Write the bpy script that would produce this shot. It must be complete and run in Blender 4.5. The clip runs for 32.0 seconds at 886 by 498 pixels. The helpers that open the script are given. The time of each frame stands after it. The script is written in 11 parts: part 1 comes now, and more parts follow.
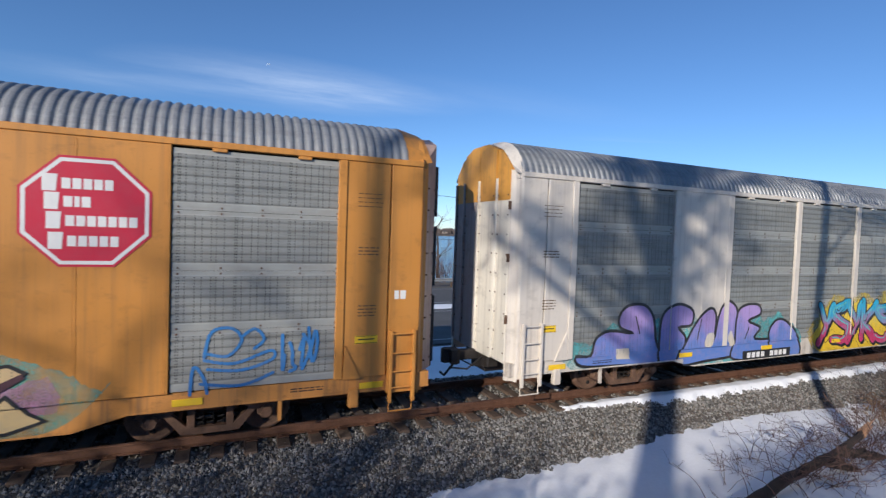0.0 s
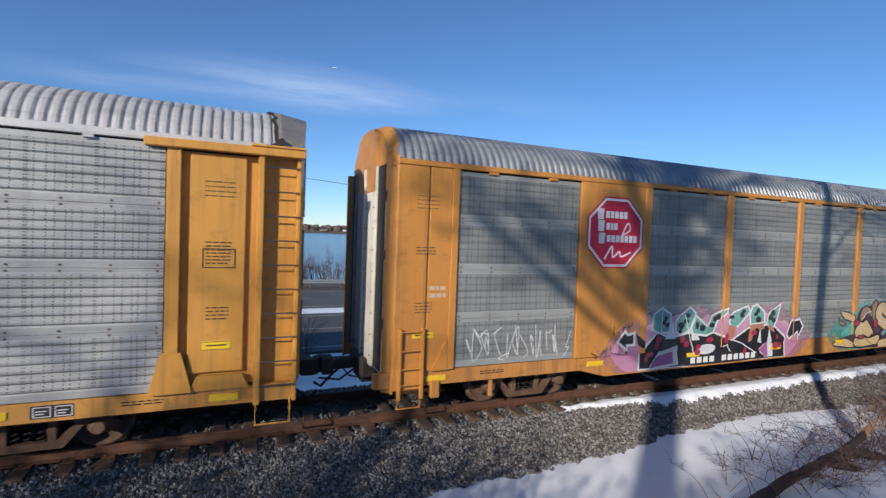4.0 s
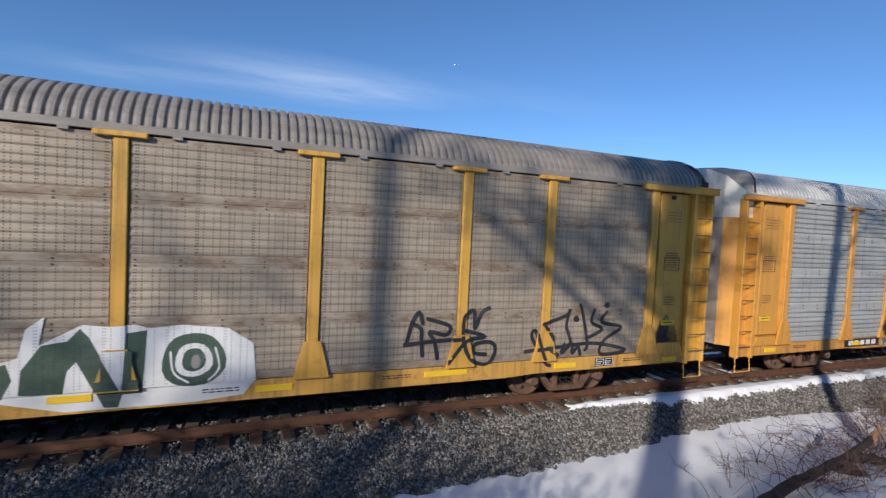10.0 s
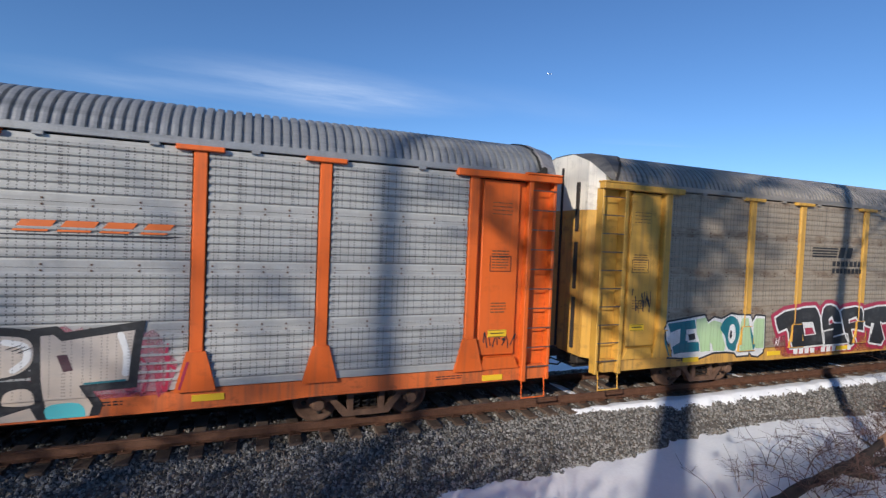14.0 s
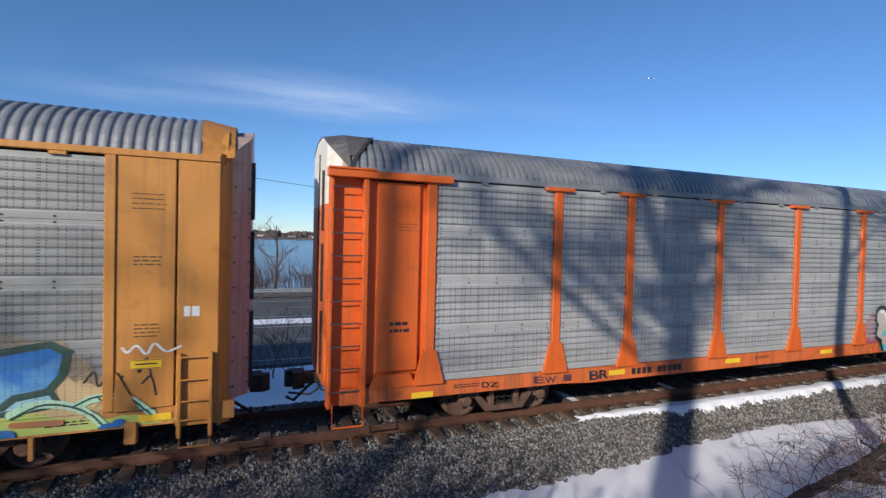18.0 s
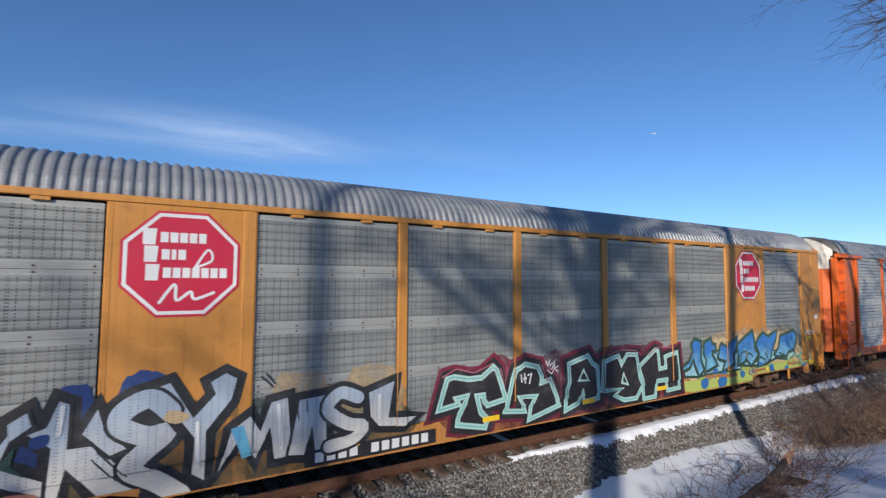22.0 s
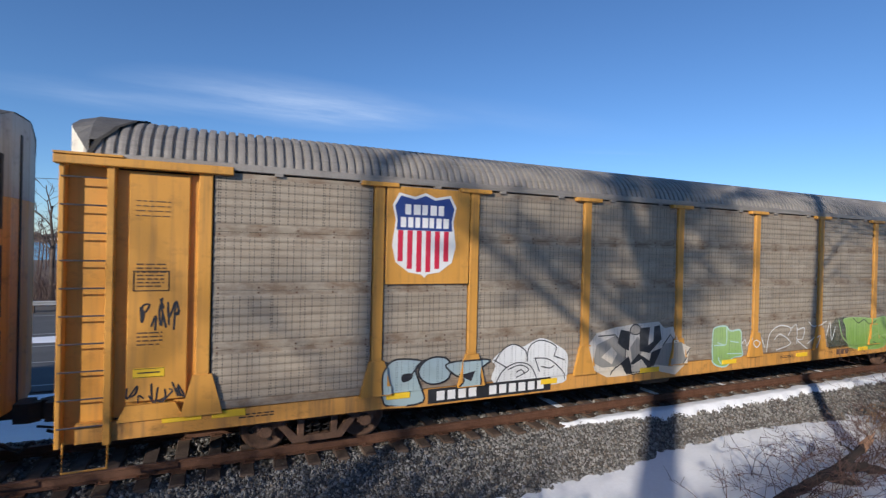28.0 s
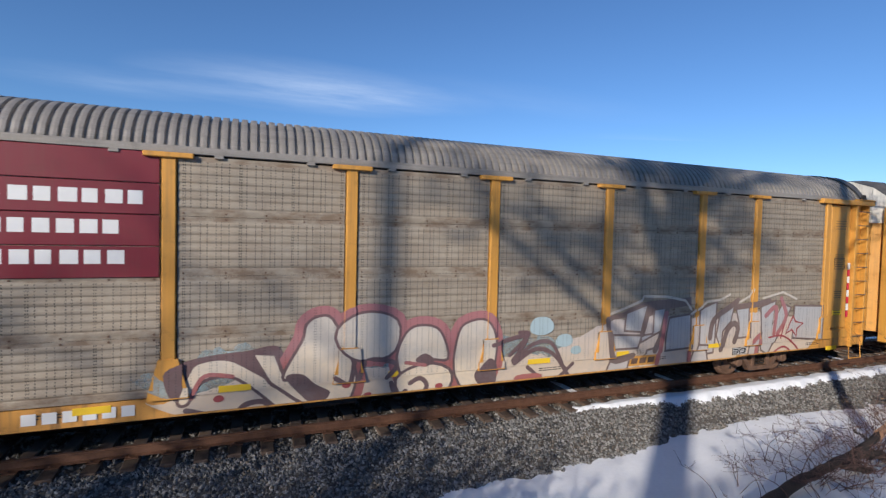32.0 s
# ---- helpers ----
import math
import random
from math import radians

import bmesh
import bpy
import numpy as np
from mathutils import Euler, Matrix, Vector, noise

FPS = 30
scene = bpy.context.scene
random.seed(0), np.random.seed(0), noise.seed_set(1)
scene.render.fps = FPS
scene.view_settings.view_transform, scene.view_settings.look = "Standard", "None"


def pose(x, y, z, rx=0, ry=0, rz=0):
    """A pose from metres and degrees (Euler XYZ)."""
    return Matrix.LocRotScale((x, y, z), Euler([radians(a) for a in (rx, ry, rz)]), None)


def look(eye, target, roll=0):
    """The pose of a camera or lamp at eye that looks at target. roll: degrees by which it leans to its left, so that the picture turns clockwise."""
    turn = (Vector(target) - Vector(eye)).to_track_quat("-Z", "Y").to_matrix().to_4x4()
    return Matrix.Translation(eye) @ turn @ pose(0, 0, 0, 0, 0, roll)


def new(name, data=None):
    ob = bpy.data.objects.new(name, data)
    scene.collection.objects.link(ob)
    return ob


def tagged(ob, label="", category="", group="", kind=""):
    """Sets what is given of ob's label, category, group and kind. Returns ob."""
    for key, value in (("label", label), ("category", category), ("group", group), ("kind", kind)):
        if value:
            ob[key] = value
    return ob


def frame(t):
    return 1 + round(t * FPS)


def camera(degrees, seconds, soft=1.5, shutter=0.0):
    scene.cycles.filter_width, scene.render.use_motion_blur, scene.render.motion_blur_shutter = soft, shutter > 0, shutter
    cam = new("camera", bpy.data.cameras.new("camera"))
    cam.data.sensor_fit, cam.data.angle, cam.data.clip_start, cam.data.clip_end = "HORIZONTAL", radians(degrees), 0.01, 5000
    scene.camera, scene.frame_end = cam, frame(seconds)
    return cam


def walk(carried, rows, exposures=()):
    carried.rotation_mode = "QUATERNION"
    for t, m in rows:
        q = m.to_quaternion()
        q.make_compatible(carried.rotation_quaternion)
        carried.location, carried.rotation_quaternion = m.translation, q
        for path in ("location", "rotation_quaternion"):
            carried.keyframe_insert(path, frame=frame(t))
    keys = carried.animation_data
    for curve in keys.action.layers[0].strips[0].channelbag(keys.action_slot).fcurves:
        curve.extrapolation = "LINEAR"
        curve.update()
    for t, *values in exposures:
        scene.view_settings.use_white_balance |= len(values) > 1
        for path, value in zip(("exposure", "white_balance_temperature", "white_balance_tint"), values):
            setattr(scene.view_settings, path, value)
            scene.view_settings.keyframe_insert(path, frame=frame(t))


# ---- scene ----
cam = camera(84.7, 32.0, 1.3, 0.12)
PATH = [
    (0, (0.028, 0.064, 3.683), (0.8244, 1.8977, 3.6151), 2.00),
    (0.5, (0.036, 0.072, 3.681), (0.8251, 1.9085, 3.6125), 2.09),
    (1, (0.043, 0.076, 3.675), (0.8244, 1.9156, 3.6089), 2.18),
    (1.5, (0.043, 0.076, 3.675), (0.8220, 1.9169, 3.6119), 2.13),
    (2, (0.040, 0.074, 3.675), (0.8172, 1.9157, 3.6138), 2.14),
    (2.5, (0.047, 0.074, 3.678), (0.8247, 1.9153, 3.6184), 2.01),
    (3, (0.046, 0.095, 3.667), (0.8288, 1.9340, 3.6057), 1.99),
    (3.5, (0.037, 0.093, 3.648), (0.8255, 1.9305, 3.5860), 2.07),
    (4, (0.027, 0.091, 3.626), (0.8217, 1.9251, 3.5649), 2.13),
    (4.5, (0.023, 0.076, 3.645), (0.8183, 1.9095, 3.5794), 2.25),
    (6.5, (0.037, 0.066, 3.654), (0.8189, 1.9055, 3.5835), 2.32),
    (7, (0.037, 0.062, 3.660), (0.8125, 1.9043, 3.5882), 2.26),
    (7.5, (0.043, 0.065, 3.663), (0.8161, 1.9088, 3.5913), 2.28),
    (8, (0.035, 0.048, 3.678), (0.8059, 1.8920, 3.6045), 2.31),
    (8.5, (0.029, 0.040, 3.690), (0.8016, 1.8834, 3.6137), 2.45),
    (9, (0.095, 0.100, 3.656), (0.8728, 1.9410, 3.5830), 2.34),
    (9.5, (0.027, 0.083, 3.695), (0.7987, 1.9255, 3.6085), 2.85),
    (10, (0.050, 0.082, 3.685), (0.8180, 1.9272, 3.6002), 2.80),
    (10.5, (0.058, 0.067, 3.675), (0.8194, 1.9148, 3.5924), 2.82),
    (11, (0.054, 0.050, 3.674), (0.8115, 1.8997, 3.5949), 2.71),
    (11.5, (0.061, 0.028, 3.677), (0.8109, 1.8799, 3.5989), 2.70),
    (12, (0.065, 0.018, 3.663), (0.8134, 1.8709, 3.5941), 2.53),
    (12.5, (0.057, 0.008, 3.639), (0.8045, 1.8620, 3.5796), 2.45),
    (13, (0.063, -0.011, 3.586), (0.8088, 1.8441, 3.5425), 2.21),
    (13.5, (0.076, 0.020, 3.621), (0.8201, 1.8759, 3.5681), 2.28),
    (14, (0.064, 0.031, 3.651), (0.8066, 1.8867, 3.5905), 2.35),
    (14.5, (0.072, 0.024, 3.681), (0.8084, 1.8822, 3.6119), 2.32),
    (16.5, (0.082, -0.018, 3.707), (0.7937, 1.8488, 3.6256), 2.00),
    (17, (0.083, -0.071, 3.743), (0.7855, 1.7998, 3.6605), 1.93),
    (17.5, (0.089, -0.039, 3.736), (0.8018, 1.8288, 3.6690), 1.66),
    (18, (0.082, -0.011, 3.738), (0.8187, 1.8478, 3.6992), 1.42),
    (18.5, (0.055, -0.001, 3.757), (0.8354, 1.8407, 3.7569), 1.06),
    (19, (-0.001, 0.035, 3.766), (0.8401, 1.8492, 3.8041), 0.81),
    (19.5, (-0.074, 0.070, 3.770), (0.8323, 1.8511, 3.8420), 0.66),
    (20, (-0.137, 0.121, 3.778), (0.8257, 1.8710, 3.8706), 0.73),
    (20.5, (-0.166, 0.147, 3.779), (0.8378, 1.8735, 3.8855), 0.59),
    (21, (-0.183, 0.170, 3.768), (0.8452, 1.8813, 3.8855), 0.44),
    (21.5, (-0.177, 0.201, 3.751), (0.8622, 1.9049, 3.8761), 0.45),
    (22, (-0.194, 0.185, 3.750), (0.8491, 1.8861, 3.8840), 0.26),
    (22.5, (-0.185, 0.184, 3.737), (0.8549, 1.8873, 3.8747), 0.22),
    (23, (-0.180, 0.180, 3.738), (0.8526, 1.8871, 3.8744), 0.13),
    (23.5, (-0.190, 0.141, 3.729), (0.8289, 1.8567, 3.8602), 0.02),
    (24, (-0.183, 0.113, 3.726), (0.8124, 1.8443, 3.8423), 0.32),
    (24.5, (-0.142, 0.086, 3.716), (0.8223, 1.8350, 3.8197), 0.48),
    (26.5, (-0.071, 0.066, 3.693), (0.7820, 1.8747, 3.7296), 1.38),
    (27, (-0.061, 0.027, 3.703), (0.7723, 1.8456, 3.7247), 1.48),
    (27.5, (-0.033, 0.027, 3.716), (0.7851, 1.8523, 3.7216), 1.43),
    (28, (0.035, 0.050, 3.726), (0.8396, 1.8805, 3.7187), 1.33),
    (28.5, (0.035, 0.042, 3.741), (0.8238, 1.8798, 3.7214), 1.41),
    (29, (0.022, 0.036, 3.756), (0.8004, 1.8783, 3.7285), 1.48),
    (29.5, (0.012, 0.014, 3.775), (0.7805, 1.8605, 3.7381), 1.59),
    (30, (0.006, -0.028, 3.782), (0.7688, 1.8208, 3.7393), 1.47),
    (30.5, (0.022, -0.041, 3.774), (0.7809, 1.8093, 3.7241), 1.35),
    (31, (0.045, -0.050, 3.762), (0.7988, 1.8019, 3.7029), 1.32),
    (31.5, (0.055, -0.061, 3.752), (0.8034, 1.7929, 3.6862), 1.37),
    (32, (0.060, -0.068, 3.744), (0.8003, 1.7889, 3.6742), 1.38),
]
walk(cam, [(t, look(eye, target, roll)) for t, eye, target, roll in PATH],
     [(0, 0.12, 5720, 10), (32, 0.12, 5720, 10)])

# ---------------------------------------------------------------- light
SUN_AZ, SUN_EL = 50.0, 21.0          # the sun stands behind the camera, to its left
sun_way = Vector((math.sin(radians(SUN_AZ)) * math.cos(radians(SUN_EL)), math.cos(radians(SUN_AZ)) * math.cos(radians(SUN_EL)), -math.sin(radians(SUN_EL))))
world = bpy.data.worlds.new("sky")
scene.world = world
world.use_nodes = True
sky = world.node_tree.nodes.new("ShaderNodeTexSky")
sky.sky_type, sky.sun_disc = "NISHITA", False
sky.sun_elevation, sky.sun_rotation = radians(SUN_EL), radians(180 + SUN_AZ)
sky.altitude = 900
sky.air_density, sky.dust_density, sky.ozone_density = 1.0, 0.0, 5.0
world.node_tree.nodes["Background"].inputs[1].default_value = 0.111
world.node_tree.links.new(sky.outputs[0], world.node_tree.nodes["Background"].inputs[0])
sun = new("sun", bpy.data.lights.new("sun", "SUN"))
sun.data.energy, sun.data.angle, sun.data.color = 4.45, radians(0.55), (1.0, 0.85, 0.66)
sun.matrix_world = look((0, 0, 40), Vector((0, 0, 40)) + sun_way)

# ---------------------------------------------------------------- plan (metres; x along the line, z = 0 at the rail tops)
SIDE = 8.635                # near face of the cars
YC = SIDE + 1.52            # middle of the track
POSTS = [-11.95, -9.1, -7.15, -4.33, -1.45, 1.43, 4.3, 7.15, 9.1, 11.95]
END = 13.85                 # half a car body
Z_SILL, Z_DECK, Z_EAVE, Z_TOP = 0.66, 1.0, 4.92, 5.71
CARS = dict(A=18.95, B=-10.3, C=-39.13, D=-67.9, E=-96.8, F=-126.0, G=-155.15, H=-184.0)


RUN = [(0, -0.00), (1, 6.59), (2, 13.19), (3, 19.78), (4, 26.36), (4.5, 29.63), (6.5, 42.63), (7, 45.86), (8, 52.26), (9, 58.59), (10, 64.84), (11, 71.00), (12, 77.07), (13, 83.06), (14, 88.98), (14.5, 91.90), (16.5, 103.48), (17, 106.35), (18, 112.02), (19, 117.63), (20, 123.23), (21, 128.83), (22, 134.41), (23, 139.98), (24, 145.49), (24.5, 148.20), (26.5, 158.92), (27, 161.57), (28, 166.78), (29, 171.96), (30, 177.11), (31, 182.18), (32, 187.21)]


def run(t):
    """How far the train has gone after t seconds: a smooth curve through the table."""
    i = max(0, min(len(RUN) - 2, sum(1 for r in RUN if r[0] <= t) - 1))

    def slope(k):
        a, b = RUN[max(0, k - 1)], RUN[min(len(RUN) - 1, k + 1)]
        return (b[1] - a[1]) / (b[0] - a[0])
    (t0, s0), (t1, s1) = RUN[i], RUN[i + 1]
    h, u = t1 - t0, (t - t0) / (t1 - t0)
    return (2 * u ** 3 - 3 * u * u + 1) * s0 + (u ** 3 - 2 * u * u + u) * h * slope(i) + (3 * u * u - 2 * u ** 3) * s1 + (u ** 3 - u * u) * h * slope(i + 1)


# ---------------------------------------------------------------- materials
MATS = {}


def nodes_of(name):
    m = bpy.data.materials.new(name)
    m.use_nodes = True
    nt = m.node_tree
    return m, nt, nt.nodes["Principled BSDF"]


def coords(nt, scale=(1, 1, 1), kind="Object"):
    tc = nt.nodes.new("ShaderNodeTexCoord")
    mp = nt.nodes.new("ShaderNodeMapping")
    mp.inputs["Scale"].default_value = scale
    nt.links.new(tc.outputs[kind], mp.inputs[0])
    return mp.outputs[0]


def noise_of(nt, vec, scale, detail=4, rough=0.6):
    n = nt.nodes.new("ShaderNodeTexNoise")
    n.inputs["Scale"].default_value, n.inputs["Detail"].default_value, n.inputs["Roughness"].default_value = scale, detail, rough
    nt.links.new(vec, n.inputs["Vector"])
    return n.outputs[0]


def ramp(nt, fac, lo, hi, a=0.0, b=1.0):
    r = nt.nodes.new("ShaderNodeMapRange")
    for i, v in enumerate((lo, hi, a, b)):
        r.inputs[i + 1].default_value = v
    nt.links.new(fac, r.inputs[0])
    return r.outputs[0]


def mix(nt, fac, a, b, mode="MIX"):
    n = nt.nodes.new("ShaderNodeMix")
    n.data_type, n.blend_type = "RGBA", mode
    for v, s in ((fac, n.inputs[0]), (a, n.inputs[6]), (b, n.inputs[7])):
        if isinstance(v, (tuple, list)):
            s.default_value = (*v, 1)
        elif isinstance(v, (int, float)):
            s.default_value = v
        else:
            nt.links.new(v, s)
    return n.outputs[2]


def calc(nt, op, a, b=0.0):
    n = nt.nodes.new("ShaderNodeMath")
    n.operation = op
    for v, s in ((a, n.inputs[0]), (b, n.inputs[1])):
        if isinstance(v, (int, float)):
            s.default_value = v
        else:
            nt.links.new(v, s)
    return n.outputs[0]


def bump(nt, bsdf, height, strength=0.3, dist=0.01):
    b = nt.nodes.new("ShaderNodeBump")
    b.inputs["Strength"].default_value, b.inputs["Distance"].default_value = strength, dist
    nt.links.new(height, b.inputs["Height"])
    nt.links.new(b.outputs[0], bsdf.inputs["Normal"])


def paint(name, col, dirt=(0.12, 0.08, 0.05), rough=0.5, wear=0.35, streak=1.0):
    """Weathered enamel: cloudy fading, run-down streaks and rust specks."""
    if name in MATS:
        return MATS[name]
    m, nt, b = nodes_of(name)
    v = coords(nt)
    big = noise_of(nt, v, 0.9, 5)
    run_down = noise_of(nt, coords(nt, (9, 9, 0.35)), 1.0, 4)
    fine = noise_of(nt, v, 38, 3)
    c = mix(nt, ramp(nt, big, 0.35, 0.75, 0, 0.55 * wear), col, tuple(min(1, x * 1.25 + 0.03) for x in col))
    c = mix(nt, ramp(nt, run_down, 0.5, 0.85, 0, wear * streak), c, dirt)
    c = mix(nt, ramp(nt, fine, 0.64, 0.74, 0, 0.5 * wear), c, (0.09, 0.04, 0.02))
    blot = noise_of(nt, coords(nt, (1.5, 1.5, 2.4)), 1.7, 6, 0.7)
    c = mix(nt, ramp(nt, blot, 0.54, 0.72, 0, 1.1 * wear), c, tuple(0.45 * a + 0.25 * d for a, d in zip(col, dirt)))
    scuff = noise_of(nt, coords(nt, (2, 2, 11)), 3.0, 5, 0.75)
    c = mix(nt, ramp(nt, scuff, 0.66, 0.74, 0, 0.8 * wear), c, tuple(min(1, 0.7 * a + 0.09) for a in col))
    nt.links.new(c, b.inputs["Base Color"])
    nt.links.new(ramp(nt, big, 0.3, 0.8, rough - 0.1, rough + 0.2), b.inputs["Roughness"])
    bump(nt, b, calc(nt, "ADD", big, calc(nt, "MULTIPLY", fine, 0.25)), 0.12, 0.02)
    MATS[name] = m
    return m


def galvanised(name, col, tint, holes=0.92, rough=0.42, metal=0.35, rust=0.0, pale=0.0):
    """Zinc-coated sheet with upright rows of small punched holes."""
    if name in MATS:
        return MATS[name]
    m, nt, b = nodes_of(name)
    v = coords(nt)
    sep = nt.nodes.new("ShaderNodeSeparateXYZ")
    nt.links.new(v, sep.inputs[0])
    x, z = sep.outputs[0], sep.outputs[2]
    # rows of holes in groups
    fx = calc(nt, "FRACT", calc(nt, "MULTIPLY", x, 1 / 0.83))
    row = None
    for c0 in (0.08, 0.17, 0.31, 0.50, 0.535, 0.63, 0.80, 0.92):
        d = calc(nt, "LESS_THAN", calc(nt, "ABSOLUTE", calc(nt, "SUBTRACT", fx, c0)), 0.0095)
        row = d if row is None else calc(nt, "MAXIMUM", row, d)
    fz = calc(nt, "LESS_THAN", calc(nt, "FRACT", calc(nt, "MULTIPLY", z, 1 / 0.047)), 0.5)
    patch = ramp(nt, noise_of(nt, coords(nt, (1.3, 1.3, 1.3)), 1.0, 2), 0.38, 0.5)
    band = calc(nt, "LESS_THAN", calc(nt, "FRACT", calc(nt, "MULTIPLY", calc(nt, "SUBTRACT", z, 1.16), 1 / 0.955)), 0.78)
    hole = calc(nt, "MULTIPLY", calc(nt, "MULTIPLY", row, fz), calc(nt, "MULTIPLY", band, calc(nt, "ADD", calc(nt, "MULTIPLY", patch, 0.45), 0.55)))
    big = noise_of(nt, coords(nt, (0.7, 1, 1.6)), 1.0, 5)
    run_down = noise_of(nt, coords(nt, (7, 7, 0.3)), 1.0, 4)
    fine = noise_of(nt, v, 30, 3)
    info = nt.nodes.new("ShaderNodeObjectInfo")
    c = mix(nt, ramp(nt, big, 0.3, 0.75), col, tint)
    c = mix(nt, ramp(nt, run_down, 0.52, 0.85, 0, 0.5), c, tuple(0.45 * a for a in tint))
    c = mix(nt, ramp(nt, fine, 0.45, 0.75, 0, 0.25), c, tuple(min(1, a * 1.5) for a in col))
    c = mix(nt, ramp(nt, info.outputs["Random"], 0, 1, 0, 0.3), c, tuple(0.72 * a for a in col))
    smear = noise_of(nt, coords(nt, (0.55, 1, 7.0)), 1.0, 5, 0.65)
    c = mix(nt, ramp(nt, smear, 0.48, 0.72, 0, 0.55), c, tuple(0.5 * a for a in tint))
    seam = calc(nt, "SUBTRACT", 1.0, band)
    if pale:
        c = mix(nt, calc(nt, "MULTIPLY", seam, pale), c, tuple(min(1, 1.45 * a) for a in col))
    if rust:
        stain = ramp(nt, noise_of(nt, coords(nt, (1.6, 1, 4.0)), 1.3, 6, 0.7), 0.42, 0.62, 0, rust)
        c = mix(nt, calc(nt, "MULTIPLY", stain, calc(nt, "ADD", calc(nt, "MULTIPLY", seam, 0.75), 0.25)), c, (0.17, 0.105, 0.06))
    c = mix(nt, calc(nt, "MULTIPLY", hole, holes), c, (0.02, 0.02, 0.02))
    nt.links.new(c, b.inputs["Base Color"])
    b.inputs["Metallic"].default_value = metal
    nt.links.new(ramp(nt, big, 0.3, 0.8, rough - 0.08, rough + 0.2), b.inputs["Roughness"])
    bump(nt, b, calc(nt, "SUBTRACT", calc(nt, "MULTIPLY", big, 1.0), calc(nt, "MULTIPLY", hole, 0.4)), 0.25, 0.02)
    MATS[name] = m
    return m


def rough_stuff(name, c1, c2, scale=3.0, rough=0.9, fine=40, bump_d=0.01, rand=0.0, metal=0.0, veil=0.5):
    if name in MATS:
        return MATS[name]
    m, nt, b = nodes_of(name)
    v = coords(nt)
    n1, n2 = noise_of(nt, v, scale, 5), noise_of(nt, v, fine, 3)
    c = mix(nt, ramp(nt, n1, 0.3, 0.7), c1, c2)
    c = mix(nt, ramp(nt, n2, 0.35, 0.75, 0, veil), c, tuple(0.5 * a for a in c1))
    if rand:
        geo = nt.nodes.new("ShaderNodeNewGeometry")
        c = mix(nt, ramp(nt, geo.outputs["Random Per Island"], 0, 1, 0, rand), c, tuple(min(1, 2.2 * a + 0.02) for a in c2))
    nt.links.new(c, b.inputs["Base Color"])
    b.inputs["Roughness"].default_value, b.inputs["Metallic"].default_value = rough, metal
    bump(nt, b, calc(nt, "ADD", n1, n2), 0.5, bump_d)
    MATS[name] = m
    return m


def plain(name, col, rough=0.55, metal=0.0):
    """Sprayed or lettered paint with slight mottling."""
    if name in MATS:
        return MATS[name]
    m, nt, b = nodes_of(name)
    n = noise_of(nt, coords(nt), 5.0, 5)
    nt.links.new(mix(nt, ramp(nt, n, 0.35, 0.75, 0, 0.45), col, tuple(min(1, 0.75 * a + 0.04) for a in col)), b.inputs["Base Color"])
    b.inputs["Roughness"].default_value, b.inputs["Metallic"].default_value = rough, metal
    MATS[name] = m
    return m


TTX = paint("yellow_enamel", (0.60, 0.29, 0.045), wear=0.5)
KCS = paint("ochre_enamel", (0.55, 0.238, 0.042), wear=0.45)
ORG = paint("orange_enamel", (0.68, 0.124, 0.010), wear=0.36)
TTX_PALE = paint("lemon_yellow_enamel", (0.60, 0.335, 0.05), wear=0.6)
PALE = paint("faded_white_enamel", (0.66, 0.60, 0.52), wear=0.35)
WHITE = paint("white_enamel", (0.74, 0.695, 0.60), wear=0.5)
GRIMY = {m.name: paint("grimy_" + m.name, c, wear=0.95) for m, c in ((TTX, (0.56, 0.27, 0.05)), (TTX_PALE, (0.56, 0.31, 0.055)), (KCS, (0.51, 0.225, 0.048)), (ORG, (0.62, 0.135, 0.022)), (PALE, (0.62, 0.56, 0.48)))}
ZINC = galvanised("bright_galvanised_sheet", (0.455, 0.455, 0.435), (0.315, 0.317, 0.30), metal=0.1, rust=0.1, pale=0.2)
ZINC_KCS = galvanised("grey_galvanised_sheet", (0.315, 0.32, 0.295), (0.225, 0.23, 0.212), metal=0.15, rust=0.15, pale=0.55)
ZINC_OLD = galvanised("brownish_galvanised_sheet", (0.44, 0.372, 0.28), (0.32, 0.265, 0.195), rough=0.55, metal=0.15, rust=0.75)
ROOF_NEW = galvanised("bright_roof_sheet", (0.66, 0.64, 0.61), (0.46, 0.44, 0.42), holes=0.0, rough=0.45, metal=0.2)
ROOF_BLUE = galvanised("blue_grey_roof_sheet", (0.34, 0.345, 0.35), (0.24, 0.25, 0.26), holes=0.0, rough=0.4, metal=0.3)
ROOF_OLD = galvanised("old_roof_sheet", (0.36, 0.325, 0.285), (0.26, 0.235, 0.205), holes=0.0, rough=0.5, metal=0.2)
BLACK = rough_stuff("grimy_black_steel", (0.018, 0.016, 0.015), (0.045, 0.036, 0.03), 4, 0.75)
RUSTY = rough_stuff("brown_rusted_steel", (0.10, 0.057, 0.036), (0.19, 0.108, 0.068), 6, 0.8)
HOOD = rough_stuff("dark_weathered_steel", (0.10, 0.095, 0.092), (0.17, 0.16, 0.15), 2.5, 0.6, 30, 0.004, metal=0.2)
TREAD = rough_stuff("polished_wheel_steel", (0.20, 0.18, 0.17), (0.28, 0.26, 0.24), 6, 0.35, metal=0.8)
# Near-black inner steel; also puts shade into the gaps at roof ends.
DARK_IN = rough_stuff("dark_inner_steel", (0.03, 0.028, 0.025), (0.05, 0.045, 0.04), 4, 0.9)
SIGNAL = plain("signal_yellow", (0.86, 0.56, 0.012))
FAINT = plain("faded_stencil_paint", (0.13, 0.075, 0.03))
